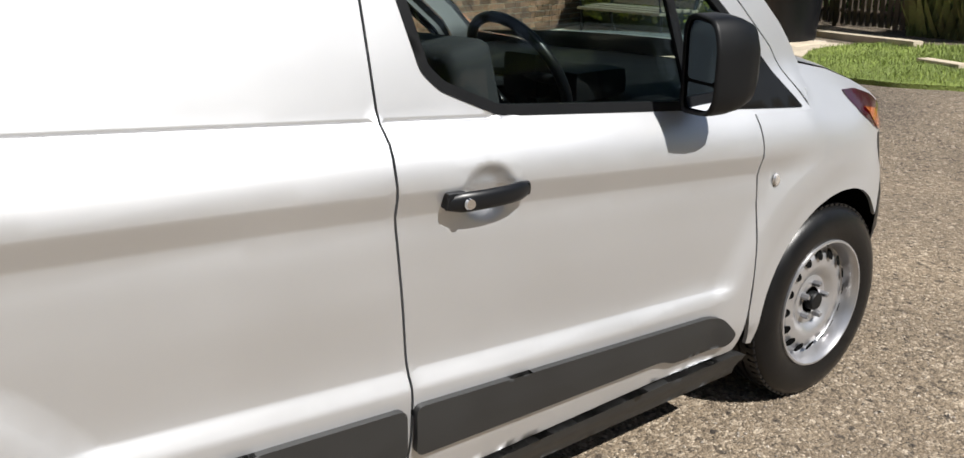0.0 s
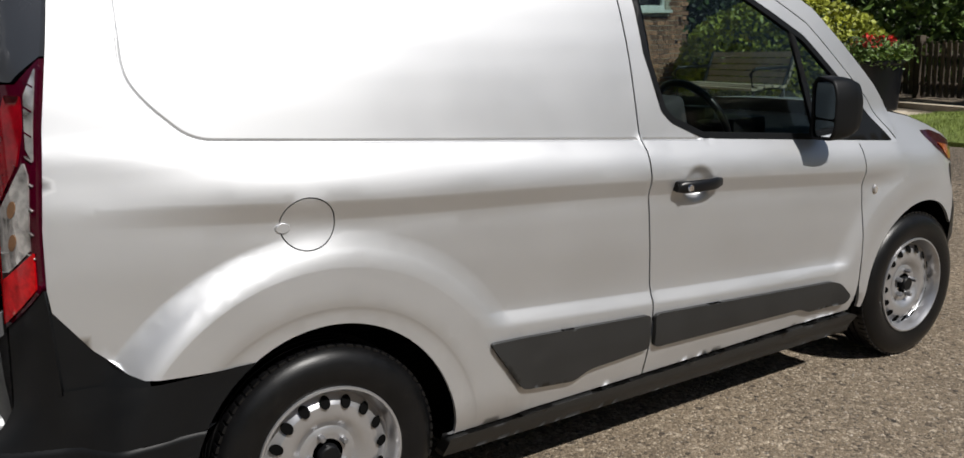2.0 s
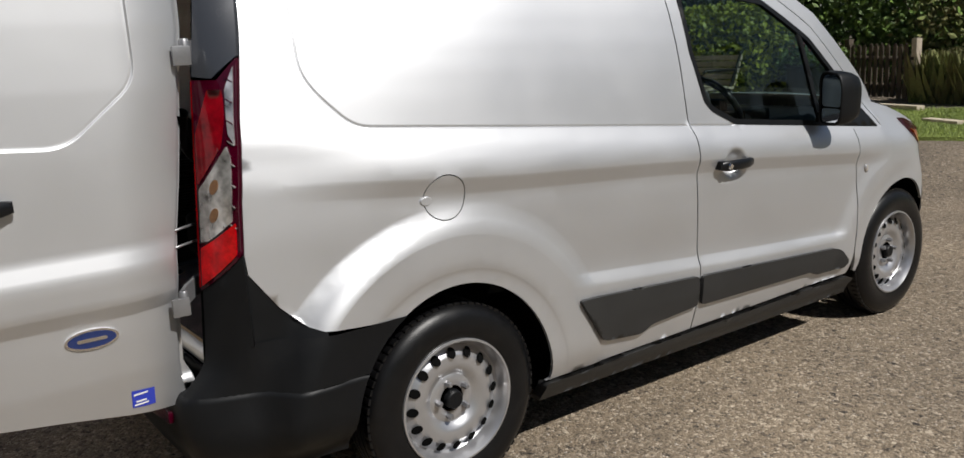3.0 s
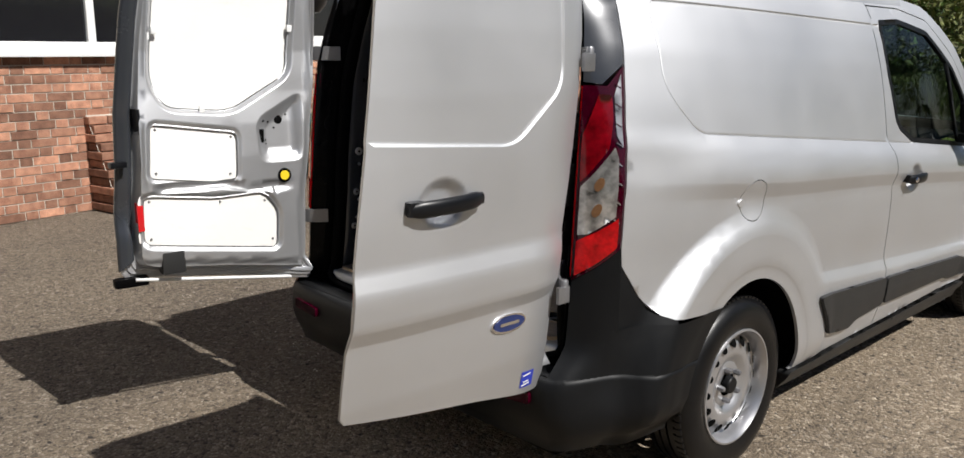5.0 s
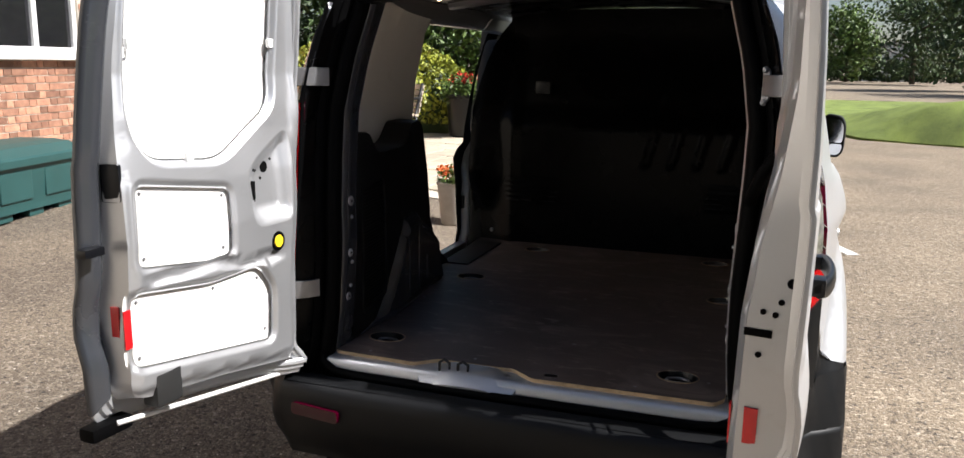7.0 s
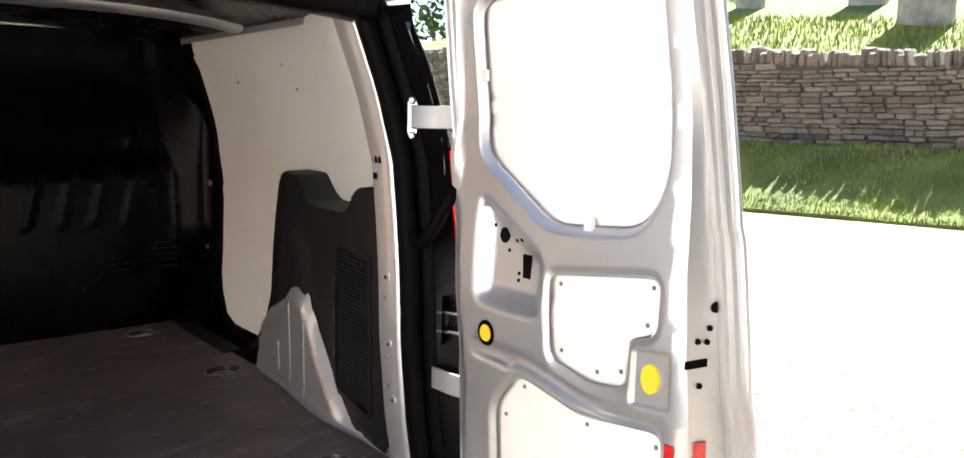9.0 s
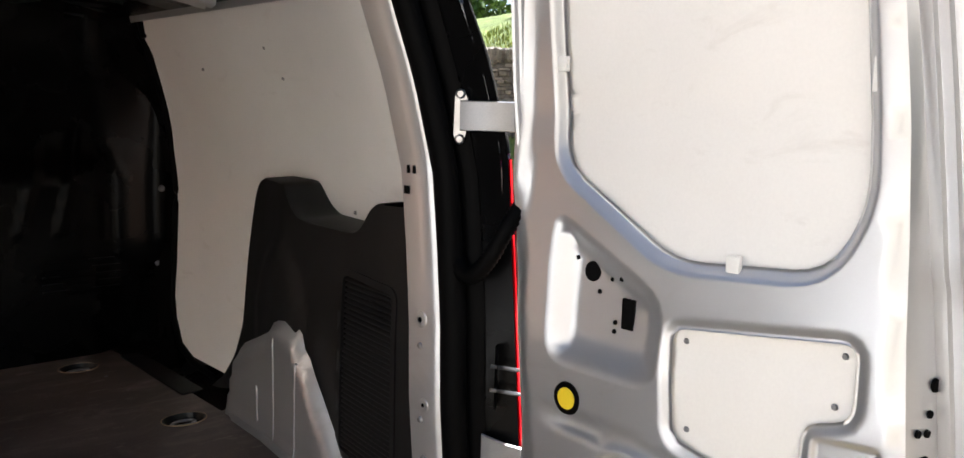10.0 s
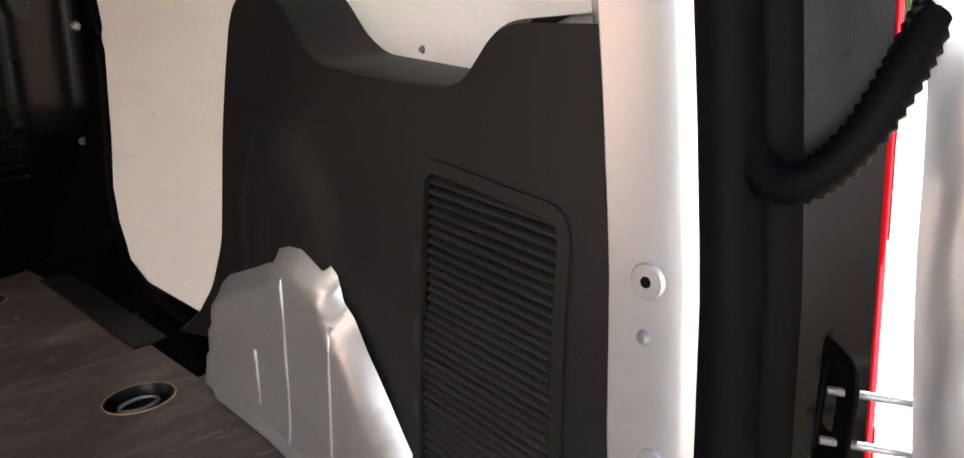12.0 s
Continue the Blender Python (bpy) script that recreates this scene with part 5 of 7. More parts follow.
def rear_door(hinge, degrees, s):
    """s = 1: the right-hand door. Local axes: u from the hinge to the free edge, w outwards."""
    a = radians(degrees)
    d = Vector((s * math.sin(a), -math.cos(a), 0))
    n = Vector((s * math.cos(a), math.sin(a), 0))
    h = Vector((*hinge, 0))

    def hinge_u(z):
        return bend([(0.6, 0.07), (0.85, 0.065), (1.0, 0.04), (1.1, 0.025), (1.3, 0.0), (1.5, -0.02), (1.72, -0.025)], z)

    def at(u, w, z):
        return h + d * u + n * w + Vector((0, 0, z))

    def outer(u, z, lift=0.0):
        w = bend(D_OUT, z) - 0.03 * max(0.0, (u - 0.55) / 0.22) ** 2 * 0.4 - 0.066 * max(0.0, (0.19 + hinge_u(z) - u) / 0.19) ** 2
        if z > 1.18 and contains(D_RECESS, u, z):
            q = edge_distance(D_RECESS, u, z)
            w -= 0.005 * smooth_step(0.0, 0.0045, q) + 0.0035 * max(0.0, 1 - abs(q - 0.0022) / 0.0022)
        q = math.hypot((u - 0.548) / 1.25, z - 1.102) / 0.062
        if q < 1:
            w -= 0.024 * smooth_step(1.0, 0.45, q)
        return at(u, w + lift, z)

    def free_edge(z):
        if s > 0:
            return bend([(0.45, 0.835), (0.60, 0.828), (0.85, 0.806), (1.0, 0.792), (1.23, 0.762), (1.27, 0.756), (1.47, 0.731), (1.72, 0.697)], z)
        return bend([(0.45, 0.79), (0.80, 0.778), (1.05, 0.758), (1.24, 0.748), (1.30, 0.740), (1.57, 0.705), (1.72, 0.675)], z)

    zb = (lambda u: 0.472 + 0.128 * u / 0.83) if s > 0 else (lambda u: 0.525 + 0.11 * u / 0.78)
    low_u = 0.822 if s > 0 else 0.775
    edge = [(0.075, zb(0.07)), (0.11, zb(0.11) - 0.006), (0.40, zb(0.4)), (low_u - 0.01, zb(low_u - 0.01) - 0.005), (low_u + 0.002, zb(low_u) + 0.01)]
    edge += [(free_edge(z), z) for z in (0.68, 0.80, 0.84, 0.95, 1.05, 1.15, 1.24, 1.26, 1.30, 1.5, 1.715)]
    edge += [(hinge_u(z) + 0.028, z) for z in (1.715, 1.5, 1.3, 1.1, 0.9, 0.6)]

    def drawn_in(u, z, k=1.0):
        """From the hem of the outer skin to the foot (k = 1) or the shoulder (k > 1) of the raised inner pressing."""
        f = smooth_step(0.13, 0.0, free_edge(z) - u)
        b = smooth_step(0.13, 0.0, z - zb(u))
        h = smooth_step(0.08, 0.028, u - hinge_u(z))
        return u - 0.052 * f * k - 0.018 * h * k, z + 0.045 * b * k

    UP = rounded([(0.065, 1.70), (0.075, 1.60), (0.105, 1.36), (0.35, 1.228), (0.59, 1.247), (0.63, 1.34), (0.60, 1.60), (0.585, 1.70)], 0.05, 4)
    if s > 0:
        MID = rounded([(0.372, 1.128), (0.650, 1.164), (0.655, 1.066), (0.592, 1.045), (0.588, 0.952), (0.50, 0.940), (0.39, 0.962)], 0.022, 4)
        LOW = rounded([(0.285, 0.895), (0.215, 0.81), (0.225, 0.655), (0.675, 0.735), (0.68, 0.888), (0.47, 0.862)], 0.03, 4)
    else:
        MID = rounded([(0.335, 1.145), (0.650, 1.190), (0.670, 0.998), (0.44, 0.968), (0.345, 0.972)], 0.022, 4)
        LOW = rounded([(0.695, 0.935), (0.43, 0.902), (0.24, 0.908), (0.185, 0.835), (0.195, 0.682), (0.705, 0.758)], 0.03, 4)
    DISH = rounded([(0.10, 1.29), (0.36, 1.17), (0.355, 1.02), (0.12, 1.02)] if s > 0 else [(0.05, 1.30), (0.26, 1.19), (0.255, 1.02), (0.06, 1.02)], 0.05, 4)

    POCKET = rounded([(0.606, 1.035), (0.700, 1.045), (0.703, 0.935), (0.606, 0.925)], 0.012, 3)

    def inner(u, z):
        w = bend(D_IN, z)
        if contains(DISH, u, z):
            w += 0.032 * smooth_step(-0.004, 0.055, edge_distance(DISH, u, z))
        for P, dep in ((UP, 0.020), (MID, 0.008), (LOW, 0.012)):
            dd = edge_distance(P, u, z)
            if dd < 0.022 and (dd < 0.002 or not contains(P, u, z)):
                w += dep * smooth_step(0.022, 0.0, dd)
        # pressed channel between the middle and the lower liner
        mid_z = (0.925 - 0.030 * smooth_step(0.30, 0.52, u)) if s > 0 else (0.928 + 0.028 * smooth_step(0.28, 0.42, u))
        if u > 0.1:
            w += 0.016 * smooth_step(0.024, 0.004, abs(z - mid_z)) * smooth_step(0.10, 0.20, u) * smooth_step(0.0, 0.06, free_edge(z) - 0.09 - u) * smooth_step(0.002, 0.014, min(edge_distance(MID, u, z), edge_distance(LOW, u, z)))
        # rounded shoulders
        w += 0.012 * smooth_step(0.022, 0.0, free_edge(z) - 0.062 - u)
        w += 0.014 * smooth_step(0.03, 0.0, z - zb(u) - 0.055)
        w += (0.014 - 0.030 * smooth_step(1.15, 1.35, z)) * smooth_step(0.03, 0.0, u - hinge_u(z) - 0.012)
        if s > 0 and contains(POCKET, u, z):
            w += 0.007 * smooth_step(0.0, 0.008, edge_distance(POCKET, u, z))
        return at(u, w, z)

    fine = [(0.548 + 0.09 * i / 9, 1.102 + 0.066 * j / 9) for i in range(-9, 10) for j in range(-9, 10)]
    def normal_of(place, way):
        def at_point(co):
            u, z, e = (co - h).dot(d), co.z, 0.003
            v = (place(u + e, z) - place(u - e, z)).cross(place(u, z + e) - place(u, z - e)).normalized()
            return v if v.dot(way) > 0 else -v
        return at_point

    door = part("rear_door", skin(edge, outer, 0.026, out=n, flange=0, extra=fine, creases=[D_RECESS, [(-0.1, 0.784), (0.9, 0.784), (0.9, 0.824), (-0.1, 0.824)], [(-0.1, 0.920), (0.9, 0.920), (0.9, 0.950), (-0.1, 0.950)]]), SILVER, van, "open silver rear door" )
    true_normals(door, normal_of(outer, n), n)
    loop = resampled(edge, 0.03)
    shoulder = [drawn_in(*p, 1.22) for p in loop]
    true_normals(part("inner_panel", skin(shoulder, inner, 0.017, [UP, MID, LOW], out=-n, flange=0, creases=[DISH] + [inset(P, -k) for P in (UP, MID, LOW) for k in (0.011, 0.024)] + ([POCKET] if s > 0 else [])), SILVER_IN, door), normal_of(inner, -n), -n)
    # hem of the outer skin, stepped sealing flange, flank of the inner pressing
    lip = lambda k, sink: [outer(*drawn_in(*p, k)) - n * sink for p in loop]
    foot = lip(1.0, 0.026)
    top_ = [inner(*p) for p in shoulder]
    rim = loft([lip(0.0, 0.0), lip(-0.02, 0.004), lip(0.0, 0.009), lip(0.12, 0.011), lip(0.30, 0.011), lip(0.36, 0.020), lip(0.62, 0.020), lip(0.68, 0.028), lip(0.92, 0.028), foot,
                [a * 0.7 + b * 0.3 for a, b in zip(foot, top_)], [a * 0.3 + b * 0.7 for a, b in zip(foot, top_)], top_], close=True)
    bmesh.ops.recalc_face_normals(rim, faces=rim.faces)
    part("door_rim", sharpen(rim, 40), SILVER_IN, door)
    if s < 0:
        # rubber seal along the free edge of the door that shuts first
        zs = np.linspace(0.66, 1.70, 30)
        seal = loft([[outer(*drawn_in(free_edge(z), z, k)) - n * q for k, q in ((-0.10, 0.002), (-0.12, 0.016), (0.10, 0.026), (0.40, 0.030), (0.66, 0.040), (0.90, 0.036), (0.95, 0.030))] for z in zs])
        part("edge_seal", seal, PILLAR_GREY, door, "dark rubber edge seal")
    for P, nm, w_off in ((UP, "upper_liner", 0.030), (MID, "middle_liner", 0.018), (LOW, "lower_liner", 0.022)):
        part(nm, skin(inset(P, -0.02), lambda u, z: at(u, bend(D_IN, z) + w_off, z), 0.03, out=-n, flange=0), LINER, door, "white board door liner")
        pts = inset(P, 0.018)
        for k in range(2, len(pts), 6):
            scr = lathe([(0.0, 0.003), (0.0035, 0.003), (0.005, 0.0)], segs=8)
            u, z = pts[k]
            if z < 1.2:
                bmesh.ops.transform(scr, matrix=Matrix.Translation(at(u, bend(D_IN, z) + w_off - 0.001, z)) @ Matrix.Rotation(math.atan2(-n.y, -n.x), 4, "Z"), verts=scr.verts)
                part("liner_screw", scr, ZINC, door)
    face_in = lambda bm, u, w, z: bmesh.ops.transform(bm, matrix=Matrix.Translation(at(u, w, z)) @ Matrix.Rotation(math.atan2(-n.y, -n.x), 4, "Z"), verts=bm.verts)

    def stud(name, u, z, r, mat_, thick=0.004, w=None, ring=None):
        if w is None:
            w = (inner(u, z) - h).dot(n) + 0.001
        if ring:
            b = lathe([(0.0, thick * 0.6), (ring, thick * 0.6), (ring * 1.04, 0.0)], segs=28)
            face_in(b, u, w, z)
            part(name + "_ring", b, SEAL, door)
        b = lathe([(0.0, thick), (r * 0.85, thick), (r, 0.0)], segs=24)
        face_in(b, u, w, z)
        return part(name, b, mat_, door)

    stud("access_plug", 0.180 if s > 0 else 0.155, 0.967, 0.021, YELLOW, 0.005, ring=0.028)
    hx = 0.184 if s > 0 else 0.152
    # door holes are near-black pieces on the panel, with their inner shade as colour
    stud("round_hole", hx, 1.182, 0.019, DARK, 0.003)
    for du, dz in ((-0.035, 0.02), (0.02, -0.03), (0.045, -0.005), (0.07, 0.0), (0.075, -0.035), (0.06, -0.075), (0.06, -0.09)):
        stud("pin_hole", hx + du, 1.182 + dz, 0.0045, DARK, 0.003)
    u0, z0 = hx + 0.085, 1.125
    b = box(0, 0, 0, 0.006, 0.026, 0.052, 0.002)
    face_in(b, u0, (inner(u0, z0) - h).dot(n), z0)
    part("square_hole", b, DARK, door)
    # tabs that hold the upper liner
    for u, z in ((0.078, 1.535), (0.455, 1.238), (0.63, 1.50), (0.60, 1.52) if s < 0 else (0.63, 1.52)):
        b = box(0, 0, 0, 0.012, 0.022, 0.026, 0.004)
        face_in(b, u, bend(D_IN, z) + 0.012, z)
        part("liner_tab", b, WHITE, door)
    # free edge: reflector, latch slot and holes
    def flank(z, k):
        """A place on the flank of the pressing: k = 0 at its foot, 1 at its shoulder."""
        p = (free_edge(z), z)
        return (outer(*drawn_in(*p)) - n * 0.026).lerp(inner(*drawn_in(*p, 1.22)), k)

    def flank_turn(z):
        v = flank(z, 1) - flank(z, 0)
        return math.atan2(v.y, v.x) + s * math.pi / 2

    def on_edge(name, k, z, sx, sz, mat_, bevel=0.001):
        b = box(0, 0, 0, 0.005, sx, sz, bevel)
        bmesh.ops.transform(b, matrix=Matrix.Translation(flank(z, k)) @ Matrix.Rotation(flank_turn(z), 4, "Z"), verts=b.verts)
        return part(name, b, mat_, door)

    def edge_dot(k, z, r):
        b = lathe([(0.0, 0.004), (r * 0.9, 0.004), (r, 0.0)], segs=16)
        bmesh.ops.transform(b, matrix=Matrix.Translation(flank(z, k)) @ Matrix.Rotation(flank_turn(z), 4, "Z"), verts=b.verts)
        part("edge_hole", b, DARK, door)

    if s > 0:
        edge_dot(0.06, 1.119, 0.0095)
        for k, z in ((0.27, 1.085), (0.37, 1.062), (0.66, 1.065), (0.66, 0.989)):
            edge_dot(k, z, 0.0055)
        on_edge("latch_slot", 0.72, 1.027, 0.048, 0.014, DARK)
        on_edge("edge_reflector", 0.72, 0.85, 0.024, 0.085, REFLECT)
        b = box(0, 0, 0, 0.004, 0.020, 0.075, 0.001)
        face_in(b, 0.708, (inner(0.708, 0.845) - h).dot(n) - 0.001, 0.845)
        part("edge_reflector", b, REFLECT, door)
        pl = skin(disc_poly(0.652, 0.985, 0.020, 0.027), lambda u, z: at(u, bend(D_IN, z) + 0.002, z), 0.02, out=-n)
        part("latch_cover", pl, YELLOW, door, "yellow latch cover")
    else:
        b = box(0, 0, 0, 0.004, 0.022, 0.095, 0.001)
        face_in(b, 0.712, (inner(0.712, 0.855) - h).dot(n) - 0.001, 0.855)
        part("edge_reflector", b, REFLECT, door)
        on_edge("edge_reflector", 0.60, 0.86, 0.022, 0.095, REFLECT)
        on_edge("latch_slot", 0.6, 1.20, 0.05, 0.09, GLOSS_BLACK, 0.008)
        b = box(0, 0, 0, 0.03, 0.06, 0.022, 0.006)
        bmesh.ops.transform(b, matrix=Matrix.Translation(at(0.765, -0.07, 1.05)), verts=b.verts)
        part("door_catch", b, GLOSS_BLACK, door)
        b = box(0, 0, 0, 0.05, 0.085, 0.085, 0.008)
        face_in(b, 0.61, -0.105, 0.68)
        part("bottom_catch", b, GREY_PLASTIC, door)
        foot = box(0, 0, 0, 0.05, 0.12, 0.035, 0.012)
        bmesh.ops.transform(foot, matrix=Matrix.Translation(at(0.75, -0.06, 0.615)) @ Matrix.Rotation(math.atan2(d.y, d.x) + math.pi / 2, 4, "Z"), verts=foot.verts)
        part("bottom_buffer", foot, SEAL, door)
        strip = tube([at(u, -0.085, zb(u) - 0.004) for u in np.linspace(0.05, 0.74, 12)], 0.007, 6)
        part("bottom_seal", strip, WHITE, door)
    # hinges: a strap from the jamb to a hooked knuckle on the door's edge
    for z in (1.435, 0.782):
        y0 = -0.625 + post_lean(z)
        p0 = Vector((s * (bend(PILLAR_X, z) + 0.058), y0, z + (0.028 if s > 0 and z < 1 else 0.0)))
        p1 = at(hinge_u(z) + 0.006, -0.052, z)
        away = Vector((-s * 0.7, -0.7, 0)) * 0.014
        line = [p0 + away * 0.6, p0.lerp(p1, 0.35) + away * 1.3, p0.lerp(p1, 0.75) + away * 0.9, p1]
        strap = loft([[p + away * k + Vector((0, 0, dz)) for dz, k in ((-0.024, 0), (-0.022, 0.35), (0.030, 0.35), (0.032, 0), (0.030, -0.35), (-0.022, -0.35))] for p in line], close=True)
        bmesh.ops.recalc_face_normals(strap, faces=strap.faces)
        joined(strap, lathe([(0.0, 0.034), (0.010, 0.034), (0.013, 0.028), (0.013, -0.028), (0.010, -0.034), (0.0, -0.034)], p1 + n * 0.012, "z", 14))
        hook = box(0, 0, 0, 0.012, 0.046, 0.05, 0.004)
        bmesh.ops.transform(hook, matrix=Matrix.Translation(p1 + n * 0.020 + d * 0.012 + Vector((0, 0, -0.008))) @ Matrix.Rotation(math.atan2(n.y, n.x), 4, "Z"), verts=hook.verts)
        hg = part("door_hinge", sharpen(joined(strap, hook), 40), ZINC, van, "bare metal door hinge")
        if s < 0 or z < 1:
            continue
        plate = skin(rounded([(-0.012, -0.040), (0.011, -0.038), (0.014, 0.032), (0.008, 0.050), (-0.010, 0.048)], 0.009, 4), lambda a, b: p0 + Vector((s * a * 0.7, -a * 0.7, b)) + away * 0.3, 0.03, out=away.normalized(), flange=0.006)
        part("hinge_plate", plate, STEEL, hg)
        for dz in (-0.040, 0.044):
            bolt = lathe([(0, 0.008), (0.006, 0.008), (0.009, 0.004), (0.010, 0.0)], segs=8)
            bmesh.ops.transform(bolt, matrix=Matrix.Translation(p0 + away * 0.4 + Vector((0, 0, dz))) @ Matrix.Rotation(math.atan2(away.y, away.x), 4, "Z"), verts=bolt.verts)
            part("hinge_bolt", bolt, STEEL, hg)
    return door, at, outer


right_door, r_at, r_out = rear_door((0.775, -0.692), -1.0, 1)
left_door, l_at, l_out = rear_door((-0.785, -0.675), 5.0, -1)
# handle, badge and sticker of the right-hand door
hz = 1.100
e = r_out(0.55, hz) - r_out(0.42, hz)
hm = Matrix.Translation(r_out(0.42, hz) * 0.5 + r_out(0.68, hz) * 0.5 + Vector((-0.004, 0, 0))) @ Matrix.Rotation(math.atan2(e.y, e.x) + math.pi / 2 + math.pi, 4, "Z") @ Matrix.Rotation(math.pi, 4, "Y") @ Matrix.Rotation(math.pi, 4, "Z")
handle_bar(0.225, right_door, Matrix.Translation(hm.translation) @ Matrix.Rotation(radians(-2.5), 4, "Z"))
badge = skin(disc_poly(0.312, 0.744, 0.064, 0.027, 32), lambda u, z: r_out(u, z, 0.004), 0.02, out=(1, 0, 0), flange=0.006)
badge_ob = part("maker_badge", badge, CHROME, right_door, "chrome-rimmed dark blue oval badge")
part("badge_field", skin(disc_poly(0.312, 0.744, 0.057, 0.021, 32), lambda u, z: r_out(u, z, 0.006), 0.02, out=(1, 0, 0), flange=0.001), BLUE, badge_ob)
part("badge_stroke", skin(rounded([(0.277, 0.740), (0.347, 0.740), (0.347, 0.749), (0.277, 0.749)], 0.004), lambda u, z: r_out(u, z, 0.0075), 0.02, out=(1, 0, 0), flange=0.001), CHROME, badge_ob)
stk = part("dealer_sticker", skin([(0.174, 0.518), (0.235, 0.525), (0.235, 0.575), (0.174, 0.568)], lambda u, z: r_out(u, z, 0.0015), 0.02, out=(1, 0, 0), flange=0.0), STICKER, right_door, "small blue sticker with white bars")
for z, a, b in ((0.562, 0.193, 0.230), (0.541, 0.198, 0.225), (0.532, 0.193, 0.230)):
    part("sticker_bar", skin([(a, z - 0.0025), (b, z - 0.0025), (b, z + 0.0025), (a, z + 0.0025)], lambda u, zz: r_out(u, zz, 0.003), 0.02, out=(1, 0, 0), flange=0.0), WHITE, stk)

# cable boot and door check on the right-hand post
boot = [Vector(p) for p in ((0.640, -0.585, 1.175), (0.632, -0.607, 1.152), (0.630, -0.634, 1.143), (0.634, -0.660, 1.158), (0.642, -0.680, 1.187), (0.656, -0.692, 1.222), (0.676, -0.698, 1.255), (0.702, -0.700, 1.285))]
fine_pts = []
ends = [boot[0] * 2 - boot[1]] + boot + [boot[-1] * 2 - boot[-2]]
for p0, p1, p2, p3 in zip(ends, ends[1:], ends[2:], ends[3:]):
    fine_pts += [0.5 * (2 * p1 + (p2 - p0) * t + (2 * p0 - 5 * p1 + 4 * p2 - p3) * t * t + (3 * p1 - p0 - 3 * p2 + p3) * t ** 3) for t in (k / 8 for k in range(8))]
bb = bmesh.new()
rings = []
for i, p in enumerate(fine_pts):
    q = (fine_pts[min(i + 1, len(fine_pts) - 1)] - fine_pts[max(0, i - 1)]).normalized().to_track_quat("Z", "Y")
    r = 0.0175 if i % 2 else 0.0145
    rings.append([tuple(p + q @ Vector((r * math.cos(t), r * math.sin(t), 0))) for t in np.linspace(0, 2 * math.pi, 12, endpoint=False)])
loft(rings, bb, close=True)
part("cable_boot", bb, SEAL, van, "ribbed black rubber cable boot")
gk = loft([[(0.668 - 0.012 * k + 0.6 * dy * f, -0.676 - 0.012 * k + 0.75 * dy * f, 0.950 + dz * f) for dy, dz in rounded([(-0.028, -0.055), (0.028, -0.055), (0.028, 0.055), (-0.028, 0.055)], 0.02, 4)] for k, f in ((-0.4, 1.08), (0.5, 1.08), (0.9, 1.0), (0.7, 0.82), (0.3, 0.72), (0.25, 0.3))], close=True)
chk = part("check_gasket", gk, SEAL, van, "black rubber door check gasket")
for z in (0.976, 0.930):
    part("check_rod", tube([(0.650, -0.680, z), (0.705, -0.772, z - 0.004)], 0.0038, 8), ZINC, chk)

# ---- surroundings: grass, verge, slabs ----
BRICK = surf("red_brick", (0.27, 0.115, 0.07), 0.88, 0, 0.3, 14, 120, bump=0.6, bump_mm=3, other=(0.37, 0.195, 0.125), island=0.5)
MORTAR = surf("mortar", (0.50, 0.45, 0.38), 0.95, 0, 0.2, 8, 150, bump=0.6, bump_mm=3)
STONE = surf("field_stone", (0.18, 0.15, 0.115), 0.92, 0, 0.35, 9, 90, bump=0.9, bump_mm=8, other=(0.29, 0.25, 0.195), island=0.35)
# wall core: the shade between its stones is put into this darker colour
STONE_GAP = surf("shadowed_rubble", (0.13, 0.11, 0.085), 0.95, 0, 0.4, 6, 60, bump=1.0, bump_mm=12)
GRAVE = surf("weathered_headstone", (0.30, 0.28, 0.24), 0.95, 0, 0.35, 5, 60, bump=0.6, bump_mm=5, other=(0.40, 0.39, 0.35))
SLAB = surf("sandstone_slab", (0.44, 0.38, 0.29), 0.9, 0, 0.2, 5, 90, bump=0.4, bump_mm=3, island=0.15)
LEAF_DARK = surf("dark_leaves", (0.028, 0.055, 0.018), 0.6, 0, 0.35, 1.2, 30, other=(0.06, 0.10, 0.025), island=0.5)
LEAF_MID = surf("green_leaves", (0.055, 0.105, 0.02), 0.55, 0, 0.35, 1.5, 30, other=(0.11, 0.175, 0.03), island=0.5)
LEAF_GRASS = surf("grass_blades", (0.12, 0.18, 0.03), 0.6, 0, 0.35, 1.3, 30, other=(0.22, 0.27, 0.06), island=0.4)
LEAF_GOLD = surf("golden_leaves", (0.16, 0.20, 0.02), 0.5, 0, 0.25, 1.5, 30, other=(0.30, 0.31, 0.03), island=0.4)
LEAF_DRY = surf("dry_leaves", (0.16, 0.12, 0.05), 0.8, 0, 0.35, 2, 30, other=(0.12, 0.15, 0.04), island=0.5)
BARK = surf("bark", (0.09, 0.065, 0.045), 0.95, 0, 0.35, 6, 60, bump=0.9, bump_mm=10)
OLD_WOOD = surf("weathered_wood", (0.42, 0.35, 0.27), 0.8, 0, 0.25, 12, 120, bump=0.4, bump_mm=1, island=0.15)
DARK_WOOD = surf("dark_stained_wood", (0.06, 0.045, 0.032), 0.85, 0, 0.3, 12, 120, bump=0.4, bump_mm=1, island=0.3)
IRON = surf("black_iron", (0.015, 0.015, 0.016), 0.5, 0.4, 0.2, 20, 200)
